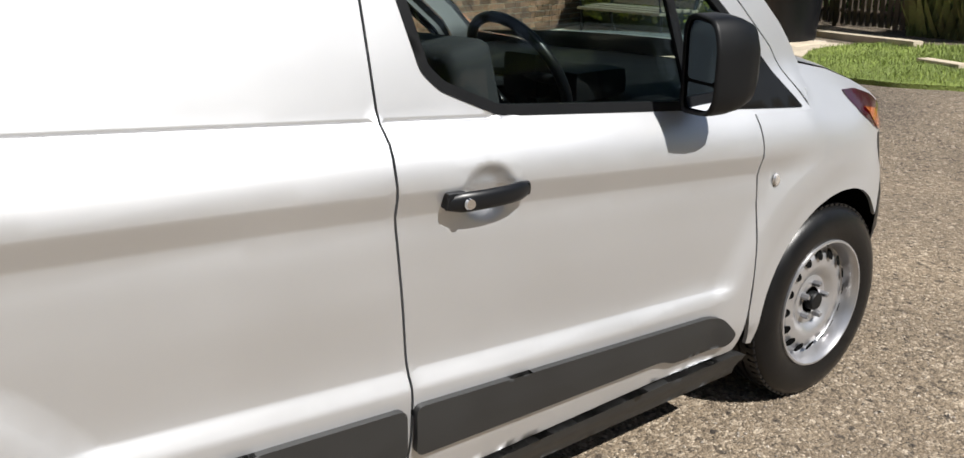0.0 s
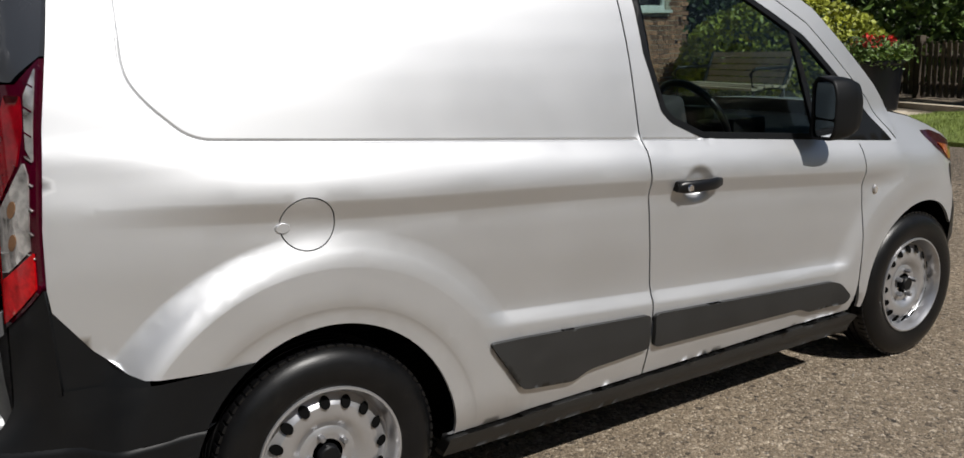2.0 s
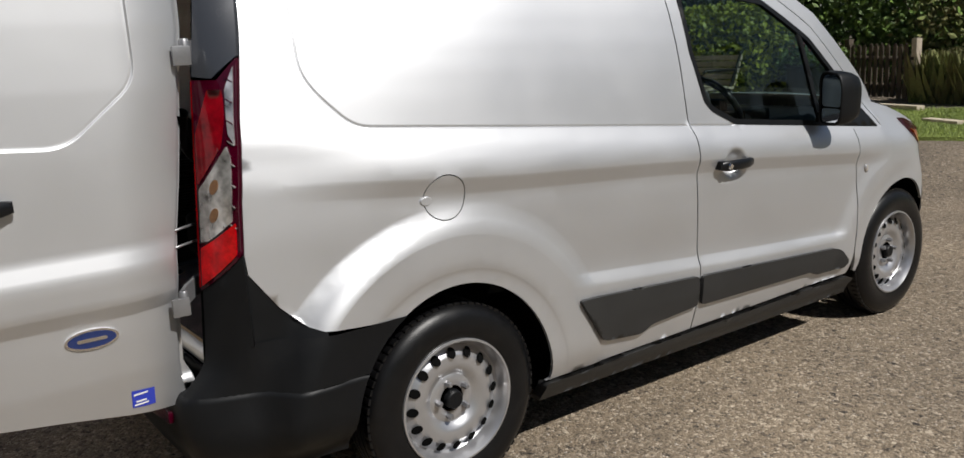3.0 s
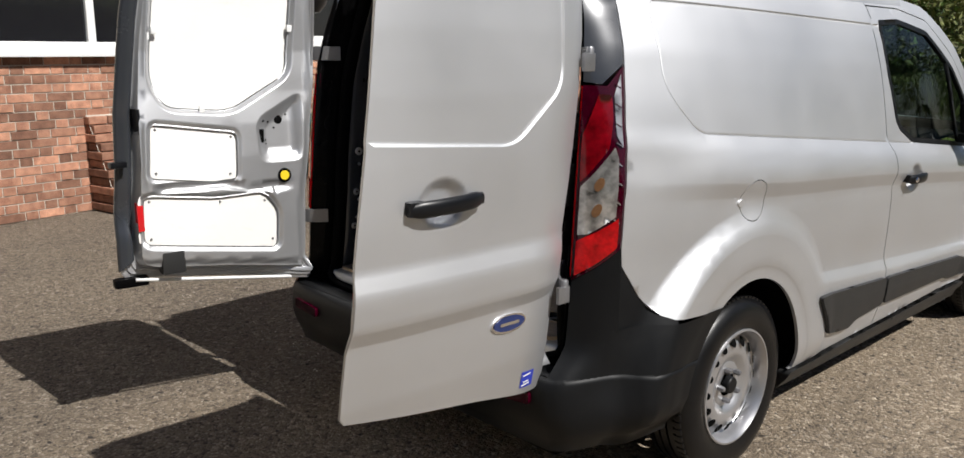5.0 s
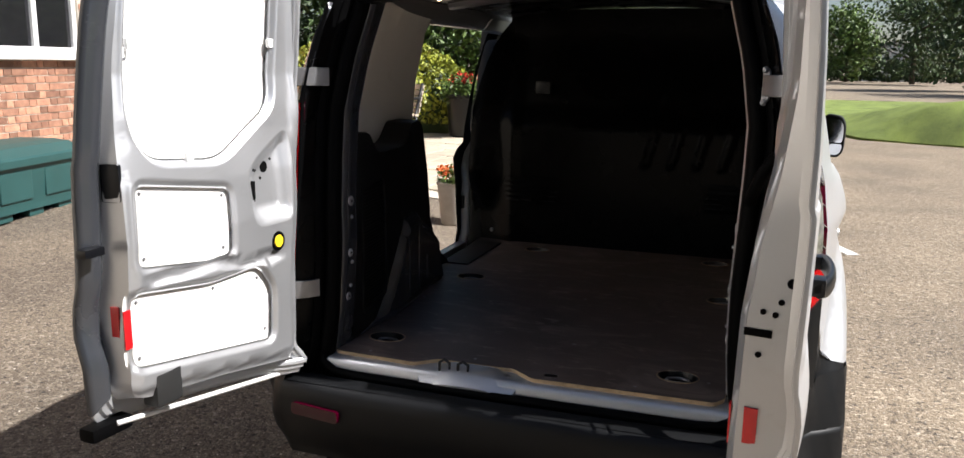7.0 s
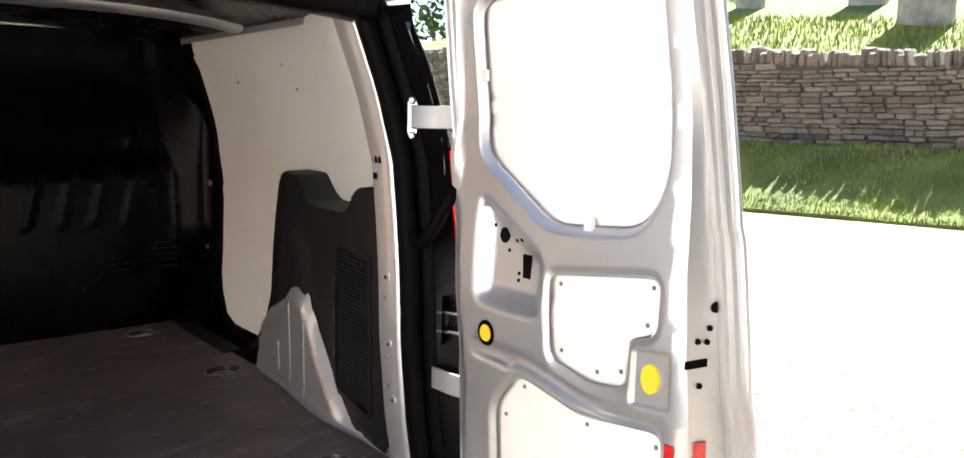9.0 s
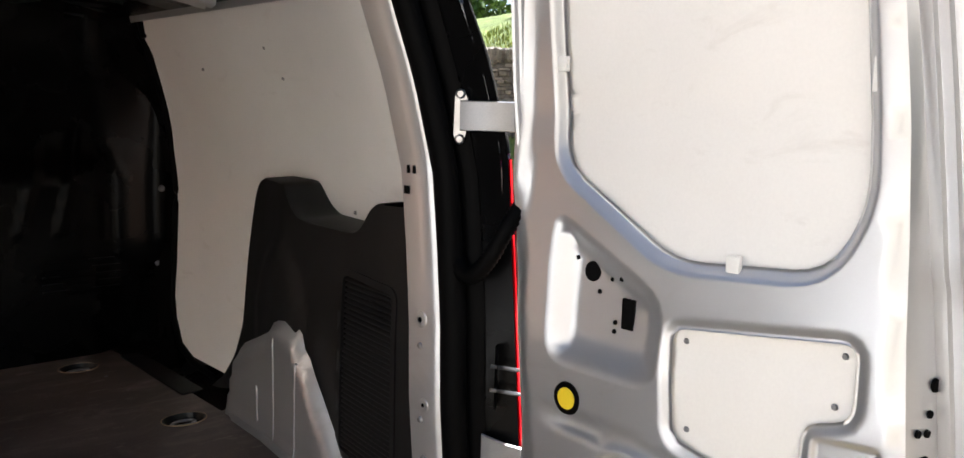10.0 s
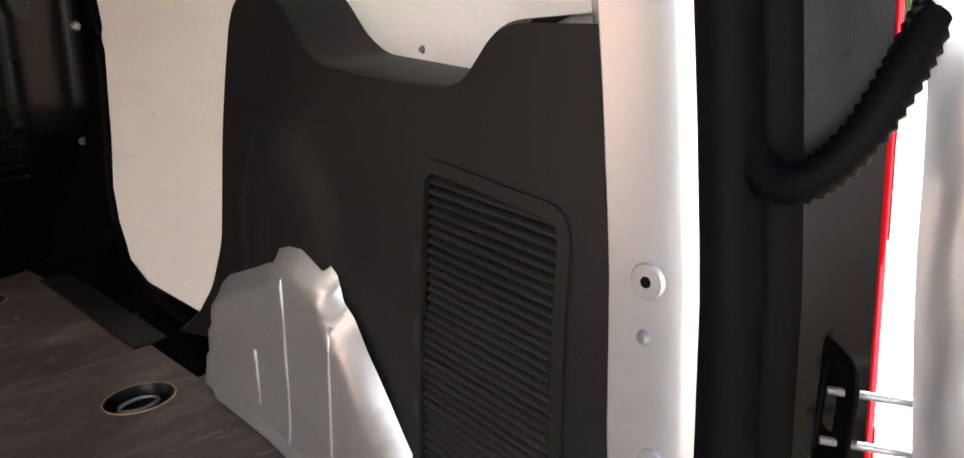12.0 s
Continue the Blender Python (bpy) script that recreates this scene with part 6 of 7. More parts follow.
TEAL = surf("teal_plastic", (0.018, 0.065, 0.062), 0.5, 0, 0.12, 6, 200, bump=0.15, bump_mm=1)
PETAL_RED = surf("red_petals", (0.55, 0.03, 0.02), 0.5, 0, 0.2, 30, 100, island=0.3)
PETAL_ORANGE = surf("orange_petals", (0.65, 0.16, 0.04), 0.5, 0, 0.2, 30, 100, island=0.3)
PETAL_WHITE = surf("white_petals", (0.7, 0.66, 0.6), 0.5, 0, 0.15, 30, 100)
POT = surf("pale_pot", (0.40, 0.36, 0.31), 0.7, 0, 0.12, 12, 150)
PANE = surf("dark_window_pane", (0.012, 0.012, 0.014), 0.06, 0, 0.1, spec=0.8)
LINE = surf("worn_road_paint", (0.62, 0.60, 0.56), 0.8, 0, 0.2, 20, 200)


def sheet_of(poly, z_of, name, material, label, category="ground", step=0.5, sink=0.08, kind="structure"):
    bm = skin(poly, lambda x, y: Vector((x, y, z_of(x, y))), step, out=(0, 0, 1), flange=sink)
    return tagged(part(name, bm, material), label, category, kind=kind)


def bank(x, y):
    """The verge climbs from the road's edge to the foot of the wall."""
    t = x - verge_edge(y)
    k = smooth_step(26.0, 14.0, y)
    return 0.05 + k * (0.10 * smooth_step(0.0, 0.15, t) + 0.80 * smooth_step(0.1, 1.7, t)) + 0.04 * noise.noise(Vector((x * 0.8, y * 0.8, 0)))


verge = [p for p in VERGE[1:]] + [(0.6, 38.5), (34, 42), (34, -6)]
sheet_of(verge, bank, "verge", GRASS, "sunlit grass verge rising from the road", step=0.7)
lawn = rounded([(-3.15, 8.75), (-2.55, 7.55), (-1.6, 7.15), (-0.7, 7.5), (0.0, 8.4), (0.2, 9.6), (-1.2, 9.75), (-2.7, 9.45)], 0.5, 4)
sheet_of(lawn, lambda x, y: rise(x, y) + 0.035 + 0.02 * noise.noise(Vector((x * 2, y * 2, 0))), "lawn", GRASS, "small patch of lawn beside the drive", step=0.15, sink=0.06)


def blades(name, label, poly, z_of, count, height, material, seed, z_up=0.0):
    rng = random.Random(seed)
    xs, ys = zip(*poly)
    verts, faces = [], []
    while len(faces) < count:
        x, y = rng.uniform(min(xs), max(xs)), rng.uniform(min(ys), max(ys))
        if not contains(poly, x, y):
            continue
        z, a, h = z_of(x, y) + z_up, rng.uniform(0, 6.28), height * rng.uniform(0.5, 1.3)
        w = 0.12 * h
        lean = rng.uniform(0.1, 0.5) * h
        c, s = math.cos(a), math.sin(a)
        n = len(verts)
        verts += [(x - c * w, y - s * w, z), (x + c * w, y + s * w, z), (x - s * lean, y + c * lean, z + h)]
        faces.append((n, n + 1, n + 2))
    me = bpy.data.meshes.new(name)
    me.from_pydata(verts, [], faces)
    me.materials.append(material)
    return tagged(new(name, me), label, "grass", kind="stuff")


blades("lawn_grass", "short green lawn grass", lawn, lambda x, y: rise(x, y) + 0.03, 16000, 0.035, LEAF_GRASS, 3)
near_verge = [(verge_edge(y) + d, y) for y, d in ((1.5, 0.0), (4, 0.0), (7, 0.0), (10, 0.0), (12.5, 0.0), (12.5, 2.2), (10, 2.0), (7, 1.9), (4, 1.9), (1.5, 1.9))]
blades("verge_grass", "short verge grass along the stone wall", near_verge, bank, 18000, 0.07, LEAF_GRASS, 4)

# slab path and patio
PATIO = [(-6.5, 4.95), (-4.2, 4.85), (-2.15, 4.75), (-2.3, 6.4), (-2.6, 8.3), (-3.4, 9.4), (-7.4, 9.2)]
path = part("patio", skin(PATIO, lambda x, y: Vector((x, y, rise(x, y) + 0.012)), 0.3, out=(0, 0, 1), flange=0.05), MORTAR)
tagged(path, "sunlit sandstone slab patio in front of the house", "patio", kind="structure")
rng = random.Random(11)
slab_mesh = None
for i in range(11):
    for j in range(10):
        x, y = -6.75 + 0.46 * i + (0.2 if j % 2 else 0), 5.25 + 0.52 * j - 0.06 * i
        if contains(PATIO, x, y):
            if slab_mesh is None:
                b = box(0, 0, 0, 0.445, 0.505, 0.03, 0.006, segs=1)
                slab_mesh = bpy.data.meshes.new("slab")
                b.to_mesh(slab_mesh)
                b.free()
                slab_mesh.materials.append(SLAB)
            o = new("slab", slab_mesh)
            o.parent = path
            o.location = (x, y, rise(x, y) + 0.012 + rng.uniform(0, 0.004))
            o.rotation_euler = (radians(2.4), 0, radians(-7 + rng.uniform(-1, 1)))
kerb = box(-3.0, 9.55, 0.405, 1.5, 0.13, 0.10, 0.01, turn=-18)
tagged(part("edging_kerb", kerb, SLAB), "pale stone edging beside the lawn", "kerb", kind="structure")
flat = box(-1.55, 8.35, rise(-1.5, 8.35) + 0.045, 0.55, 0.14, 0.05, 0.015, turn=-24)
tagged(part("stone_strip", flat, SLAB), "pale stone strip set into the lawn", "stone")
dash_line = box(1.25, 4.6, 0.002, 0.10, 0.62, 0.006, turn=22)
tagged(part("road_mark", dash_line, LINE), "short worn white road mark on the tarmac", "road mark", kind="structure")

# ---- house ----
HX, HY, HA = -5.60, -0.14, 12.0
house = thing("house", "red brick house with white-framed windows", "house", at=(HX, HY, 0), turn=HA)
# local axes: y along the wall, x outwards to the yard
H0, H1, HT = -9.0, 10.1, 5.2
WINDOWS = [(-0.85, 0.92, 1.43, 2.55, (0.32,)), (2.90, 4.75, 1.52, 2.60, (3.46, 4.05)), (8.3, 9.6, 1.86, 2.9, (8.9,))]


def house_ground(v):
    p = house.matrix_world @ Vector((0, v, 0))
    return rise(p.x, p.y)


hw = bmesh.new()
skin([(H0, -0.3), (H1, -0.3), (H1, HT), (H0, HT)], lambda v, z: Vector((0.008, v, z)), 1.2, [[(a, z0), (b, z0), (b, z1), (a, z1)] for a, b, z0, z1, _ in WINDOWS], out=(1, 0, 0), flange=0.26, bm=hw)
joined(hw, box(-4.0, H1 - 0.13, HT / 2 - 0.15, 7.4, 0.24, HT + 0.3))
joined(hw, box(-4.0, H0 + 0.13, HT / 2 - 0.15, 7.4, 0.24, HT + 0.3))
joined(hw, box(-7.7, (H0 + H1) / 2, HT / 2 - 0.15, 0.24, H1 - H0, HT + 0.3))
wall = part("brick_wall", hw, MORTAR, house, "mortar-jointed brick wall", smooth=False)
rf = loft([[(0.4, H0 - 0.3, HT), (-3.9, H0 - 0.3, HT + 2.8), (-8.2, H0 - 0.3, HT)], [(0.4, H1 + 0.3, HT), (-3.9, H1 + 0.3, HT + 2.8), (-8.2, H1 + 0.3, HT)]])
part("house_roof", rf, surf("roof_tiles", (0.16, 0.08, 0.055), 0.85, 0, 0.3, 5, 60, bump=0.6, bump_mm=10), house, "brown tiled roof", smooth=False)
room = box(-3.9, 0.5, 2.4, 7.0, H1 - H0 - 1.2, 4.6)
bmesh.ops.reverse_faces(room, faces=room.faces)
part("room_shell", room, surf("dim_room", (0.18, 0.16, 0.14), 0.9, 0, 0.1), house, smooth=False)
for a, b, z0, z1, mulls in WINDOWS:
    win = new("window")
    win.parent = house
    tagged(win, "white-painted casement window")
    m = (a + b) / 2
    for cx, cz, sy, sz in ((m, z0 + 0.035, b - a, 0.07), (m, z1 - 0.035, b - a, 0.07), (a + 0.035, (z0 + z1) / 2, 0.07, z1 - z0 - 0.14), (b - 0.035, (z0 + z1) / 2, 0.07, z1 - z0 - 0.14)):
        part("frame_bar", box(-0.05, cx, cz, 0.07, sy, sz, 0.006), WHITE, win)
    for v in mulls:
        part("mullion", box(-0.05, v, (z0 + z1) / 2, 0.065, 0.075, z1 - z0 - 0.14, 0.006), WHITE, win)
    part("window_sill", box(0.02, m, z0 - 0.03, 0.17, b - a + 0.12, 0.055, 0.012), WHITE, win)
    stops = [a, *mulls, b]
    for u, v in zip(stops, stops[1:]):
        part("window_pane", box(-0.055, (u + v) / 2, (z0 + z1) / 2, 0.008, v - u - 0.06, z1 - z0 - 0.12), PANE, win)
# bricks in Flemish bond
brick_meshes = {}
for L in (0.215, 0.1025):
    b = box(0, 0, 0, 0.03, L, 0.065, 0.003, segs=1)
    me = bpy.data.meshes.new("brick")
    b.to_mesh(me)
    b.free()
    me.materials.append(BRICK)
    brick_meshes[L] = me
rng = random.Random(5)
singles, rest_v, rest_f = 0, [], []
COURSE = 0.0765
for c in range(int(3.2 / COURSE)):
    z = 0.04 + c * COURSE
    v = H0 + 0.02 + (0.0 if c % 2 else 0.165)
    k = 0
    while v < H1:
        L = 0.215 if k % 2 == 0 else 0.1025
        mid = v + L / 2
        v += L + 0.011
        k += 1
        if z < house_ground(mid) - 0.05 or any(a - L / 2 - 0.01 < mid < b + L / 2 + 0.01 and z0 - 0.075 < z < z1 + 0.03 for a, b, z0, z1, _ in WINDOWS) or mid < -1.2:
            continue
        x = rng.uniform(-0.002, 0.004)
        if 0.75 < mid < 3.3 and singles < 300 and z < 1.75:
            o = new("brick", brick_meshes[L])
            o.parent = wall
            o.location, o.rotation_euler = (x, mid, z), (rng.uniform(-0.008, 0.008), 0, rng.uniform(-0.01, 0.01))
            singles += 1
        else:
            n = len(rest_v)
            sx, sy, sz = 0.015, L / 2, 0.0325
            rest_v += [(x + a * sx, mid + b * sy, z + d * sz) for a in (-1, 1) for b in (-1, 1) for d in (-1, 1)]
            rest_f += [tuple(n + i for i in f) for f in ((4, 6, 7, 5), (0, 4, 5, 1), (2, 3, 7, 6), (1, 5, 7, 3), (0, 2, 6, 4))]
me = bpy.data.meshes.new("brickwork")
me.from_pydata(rest_v, [], rest_f)
me.materials.append(BRICK)
rest = tagged(new("brickwork", me), "weathered red bricks", kind="stuff")
rest.parent = wall

# brick buttress with a slope of tiles
butt = new("buttress")
butt.parent = house
tagged(butt, "weathered sloping brick buttress")
for c in range(11):
    z = house_ground(0.45) + 0.02 + c * COURSE
    reach = 0.50 * (1 - c / 12.5)
    for k in range(3):
        w = 0.56 / 3
        b = box(reach / 2, 0.14 + w * (k + 0.5) + (0.02 if c % 2 else 0), z + 0.03, reach + rng.uniform(-0.02, 0.02), w - 0.012, 0.068, 0.005, segs=1)
        part("brick", b, BRICK, butt, smooth=False)
part("buttress_core", loft([[(0.0, y, house_ground(0.45) - 0.1), (0.46, y, house_ground(0.45) - 0.1), (0.44, y, house_ground(0.45) + 0.05), (0.03, y, house_ground(0.45) + 0.86), (0.0, y, house_ground(0.45) + 0.86)] for y in (0.16, 0.68)], close=True), MORTAR, butt, smooth=False)


# ---- foliage ----
def leaf_mesh(name, spots, size, material, seed, thin=0.55):
    rng = random.Random(seed)
    verts, faces = [], []
    for p in spots:
        a, b = rng.uniform(0, 6.28), rng.uniform(-1.1, 1.1)
        u = Vector((math.cos(a) * math.cos(b), math.sin(a) * math.cos(b), math.sin(b)))
        v = u.orthogonal().normalized()
        v = Matrix.Rotation(rng.uniform(0, 6.28), 3, u) @ v
        s = size * rng.uniform(0.6, 1.35)
        n = len(verts)
        p = Vector(p)
        verts += [p - u * s * 0.5, p + v * s * thin * 0.5 + u.cross(v) * s * 0.08, p + u * s * 0.5, p - v * s * thin * 0.5 + u.cross(v) * s * 0.08]
        faces.append((n, n + 1, n + 2, n + 3))
    me = bpy.data.meshes.new(name)
    me.from_pydata([tuple(v) for v in verts], [], faces)
    me.materials.append(material)
    return new(name, me)


def clumps(rng, centre, radii, count, per, spread, shell=0.75):
    """Spots of leaves in clumps over an uneven ellipsoid."""
    out = []
    for _ in range(count):
        d = Vector((rng.gauss(0, 1), rng.gauss(0, 1), rng.gauss(0, 1))).normalized()
        k = rng.uniform(shell, 1.0) * (1 + 0.22 * noise.noise(d * 2.3 + Vector((centre[0], centre[1], 0))))
        c = Vector([centre[i] + d[i] * radii[i] * k for i in range(3)])
        for _ in range(per):
            out.append(c + Vector((rng.gauss(0, spread), rng.gauss(0, spread), rng.gauss(0, spread * 0.8))))
    return out


def shrub(name, label, category, x, y, z0, rx, ry, rz, leaves, size, material, seed, group="", flat_base=True):
    rng = random.Random(seed)
    ob = thing(name, label, category, group, at=(x, y, z0))
    spots = [p for p in clumps(rng, (0, 0, rz * 0.5 if flat_base else rz), (rx, ry, rz * 0.55 if flat_base else rz), leaves // 12, 12, 0.12 * max(rx, rz)) if p.z > 0.02]
    leaf_mesh("foliage", spots, size, material, seed).parent = ob
    for k in range(5):
        a = rng.uniform(0, 6.28)
        t = tube([(0.08 * math.cos(a), 0.08 * math.sin(a), 0), (0.3 * rx * math.cos(a), 0.3 * ry * math.sin(a), rz * 0.45), (0.6 * rx * math.cos(a), 0.6 * ry * math.sin(a), rz * 0.8)], 0.03, 6, 0.008)
        part("stem", t, BARK, ob)
    return ob


def tree(label, x, y, z0, height, spread, leaves, size, material, seed, group="far trees", bare=0.25):
    rng = random.Random(seed)
    ob = thing("tree", label, "tree", group, at=(x, y, z0))
    lean = rng.uniform(-0.05, 0.05) * height
    trunk = tube([(0, 0, -0.1), (lean * 0.3, 0, height * 0.3), (lean, lean * 0.5, height * 0.75)], 0.03 * height, 9, 0.008 * height)
    for k in range(7):
        a, h = rng.uniform(0, 6.28), rng.uniform(bare, 0.6) * height
        r = spread * rng.uniform(0.5, 0.85)
        joined(trunk, tube([(lean * h / height, 0, h), (r * 0.5 * math.cos(a), r * 0.5 * math.sin(a), h + 0.08 * height), (r * math.cos(a), r * math.sin(a), h + 0.2 * height)], 0.012 * height, 6, 0.003 * height))
    part("trunk", trunk, BARK, ob)
    spots = []
    for k in range(9):
        a, r = rng.uniform(0, 6.28), rng.uniform(0.1, 0.55) * spread
        c = (r * math.cos(a), r * math.sin(a), height * rng.uniform(bare + 0.18, 0.86))
        q = spread * rng.uniform(0.38, 0.6)
        spots += clumps(rng, c, (q, q, q * 0.75), leaves // 108, 12, 0.10 * spread)
    leaf_mesh("crown", spots, size, material, seed).parent = ob
    return ob


# clipped golden hedge behind the bench, dense and rounded
rng = random.Random(21)
hedge = thing("hedge", "rounded golden-green clipped hedge", "hedge", at=(-5.75, 9.75, 0.36))
spots = []
while len(spots) < 9000:
    d = Vector((rng.gauss(0, 1), rng.gauss(0, 1), rng.gauss(0, 1))).normalized()
    if d.z < -0.25:
        continue
    k = rng.uniform(0.90, 1.02) + 0.06 * noise.noise(d * 4)
    spots.append(Vector((d.x * 1.85 * k, d.y * 1.0 * k, 0.45 + d.z * 1.12 * k)))
leaf_mesh("foliage", spots, 0.085, LEAF_GOLD, 22, 0.7).parent = hedge
# solid ellipsoid in a darker green, filling the hedge behind its golden leaves
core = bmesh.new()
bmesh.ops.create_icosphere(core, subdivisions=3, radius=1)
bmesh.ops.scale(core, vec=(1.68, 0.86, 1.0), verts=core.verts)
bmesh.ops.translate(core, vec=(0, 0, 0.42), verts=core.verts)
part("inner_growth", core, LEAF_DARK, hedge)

for i, (x, y, r, h, mt, nl) in enumerate([(-9.3, 10.9, 1.4, 3.4, LEAF_DARK, 5000), (-7.2, 12.2, 1.6, 3.6, LEAF_DARK, 6000), (-5.2, 12.9, 1.5, 3.2, LEAF_MID, 5000), (-3.6, 12.4, 1.3, 2.4, LEAF_MID, 5000), (-2.7, 12.0, 0.9, 1.9, LEAF_DRY, 3500),
                                            (-6.3, 14.5, 2.2, 5.5, LEAF_DARK, 6500), (-3.2, 15.5, 2.2, 6.5, LEAF_DARK, 6500), (-4.0, 17.5, 1.5, 5.0, LEAF_DARK, 5000), (-9.0, 14.0, 2.4, 6.0, LEAF_DARK, 6000), (-12.0, 11.0, 2.4, 5.0, LEAF_DARK, 5000)]):
    shrub("shrub", "dense dark green garden shrub" if mt is LEAF_DARK else "leafy green garden shrub" if mt is LEAF_MID else "dry straw-green tall plants", "shrub", x, y, rise(x, y) - 0.05, r, r * 0.8, h, nl, 0.16 if h > 3 else 0.12, mt, 40 + i, "shrubs behind the fence")
bed = [(-2.9, 10.3), (-1.8, 10.1), (-1.7, 11.0), (-2.6, 11.6)]
blades("tall_grass", "tall straw-green grasses beside the fence", bed, rise, 5000, 0.55, LEAF_DRY, 8)
white_f = leaf_mesh("white_flowers", clumps(random.Random(31), (-2.0, 11.3, 1.35), (0.7, 0.5, 0.35), 14, 10, 0.05), 0.06, PETAL_WHITE, 32, 0.9)
tagged(white_f, "white flower heads among tall plants", "flowers", kind="stuff")

# ---- picket fence ----
fence = thing("picket_fence", "low dark-stained wooden picket fence", "fence")
A, B = Vector((-6.6, 11.6, 0)), Vector((-2.9, 10.3, 0))
fd = (B - A).normalized()
ft = math.degrees(math.atan2(fd.y, fd.x))
n = int((B - A).length / 0.115)
pk = box(0, 0, 0.38, 0.075, 0.02, 0.72, 0.004, segs=1)
joined(pk, box(0, 0, 0.755, 0.05, 0.02, 0.035, 0.012, segs=1))
pme = bpy.data.meshes.new("picket")
pk.to_mesh(pme)
pk.free()
pme.materials.append(DARK_WOOD)
rng = random.Random(9)
for k in range(n):
    p = A + fd * (k * 0.115)
    o = new("picket", pme)
    o.parent = fence
    o.location = (p.x, p.y, rise(p.x, p.y) + 0.03 + rng.uniform(-0.01, 0.012))
    o.rotation_euler = (0, radians(rng.uniform(-1, 1)), radians(ft))
for h in (0.22, 0.60):
    part("rail", tube([A + Vector((0, 0.03, rise(A.x, A.y) + h)), B + Vector((0, 0.03, rise(B.x, B.y) + h))], 0.028, 6), DARK_WOOD, fence)
for k in range(4):
    p = A.lerp(B, k / 3)
    part("post", box(p.x, p.y + 0.06, rise(p.x, p.y) + 0.42, 0.09, 0.09, 0.9, 0.006, turn=ft), OLD_WOOD if k == 3 else DARK_WOOD, fence)

# ---- bench ----
bx, by = -4.85, 7.95
bench = thing("garden_bench", "weathered slatted wooden bench with black iron ends", "bench", at=(bx, by, rise(bx, by) + 0.03), turn=-13)
for k, (y, z) in enumerate(((0.02, 0.43), (-0.09, 0.44), (-0.20, 0.44), (-0.31, 0.43), (-0.40, 0.415))):
    part("seat_slat", box(0, y, z, 1.78, 0.085, 0.032, 0.006), OLD_WOOD, bench)
for k in range(5):
    z = 0.49 + 0.080 * k
    b = box(0, 0, 0, 1.78, 0.028, 0.066, 0.006)
    bmesh.ops.transform(b, matrix=Matrix.Translation((0, 0.08 + 0.026 * k, z)) @ Matrix.Rotation(radians(-14), 4, "X"), verts=b.verts)
    part("back_slat", b, OLD_WOOD, bench)
for s in (-0.86, 0.86):
    part("iron_end", tube([(s, -0.42, 0.0), (s, -0.38, 0.22), (s, -0.40, 0.42), (s, 0.02, 0.42), (s, 0.10, 0.62), (s, 0.19, 0.86)], 0.022, 8), IRON, bench)
    part("back_leg", tube([(s, 0.14, 0.0), (s, 0.04, 0.24), (s, 0.03, 0.42)], 0.022, 8), IRON, bench)
    part("arm_rest", tube([(s, -0.40, 0.42), (s, -0.44, 0.60), (s, -0.38, 0.66), (s, 0.10, 0.66)], 0.02, 8), IRON, bench)

# ---- pots ----
tub = thing("planter", "large dark tub with trailing plants and red flowers", "planter", at=(-3.75, 9.2, rise(-3.75, 9.2) + 0.02))
part("tub", lathe([(0.0, 0.0), (0.27, 0.0), (0.29, 0.02), (0.335, 0.58), (0.36, 0.60), (0.36, 0.64), (0.33, 0.64), (0.31, 0.58), (0.0, 0.56)], (0, 0, 0), "z", 28), GLOSS_BLACK, tub)
leaf_mesh("foliage", clumps(random.Random(51), (0, 0, 0.70), (0.40, 0.40, 0.17), 110, 14, 0.05), 0.07, LEAF_MID, 52).parent = tub
tagged(leaf_mesh("blooms", clumps(random.Random(53), (-0.05, 0, 0.86), (0.25, 0.25, 0.07), 22, 12, 0.025), 0.045, PETAL_RED, 54, 0.95), kind="stuff").parent = tub
pot = thing("flower_pot", "tall pale tapered pot with orange flowers", "pot", at=(-2.03, 4.1, rise(-2.03, 4.1)))
pot.scale = (0.81, 0.81, 0.81)
part("pot_body", lathe([(0.0, 0.0), (0.12, 0.0), (0.13, 0.02), (0.175, 0.44), (0.185, 0.45), (0.185, 0.48), (0.165, 0.48), (0.155, 0.42), (0.0, 0.41)], (0, 0, 0), "z", 24), POT, pot)
leaf_mesh("foliage", clumps(random.Random(55), (0, 0, 0.53), (0.19, 0.19, 0.09), 40, 12, 0.03), 0.05, LEAF_MID, 56).parent = pot
tagged(leaf_mesh("blooms", clumps(random.Random(57), (0, 0, 0.60), (0.17, 0.17, 0.06), 22, 10, 0.02), 0.04, PETAL_ORANGE, 58, 0.95), kind="stuff").parent = pot

# ---- climbing plant and hanging basket on the house ----
hm4 = house.matrix_world
climb = thing("climbing_plant", "straggly climbing plant against the brick wall", "plant", at=tuple(hm4 @ Vector((0.0, 0, 0))), turn=HA)
rng = random.Random(61)
spots = []
for _ in range(330):
    z = rng.uniform(0.25, 2.6)
    w = 0.20 + 0.30 * smooth_step(0.2, 1.3, z)
    c = Vector((rng.uniform(0.04, 0.22), 1.75 + 0.12 * z + rng.gauss(0, w * 0.5), z))
    spots += [c + Vector((rng.gauss(0, 0.03), rng.gauss(0, 0.05), rng.gauss(0, 0.05))) for _ in range(9)]
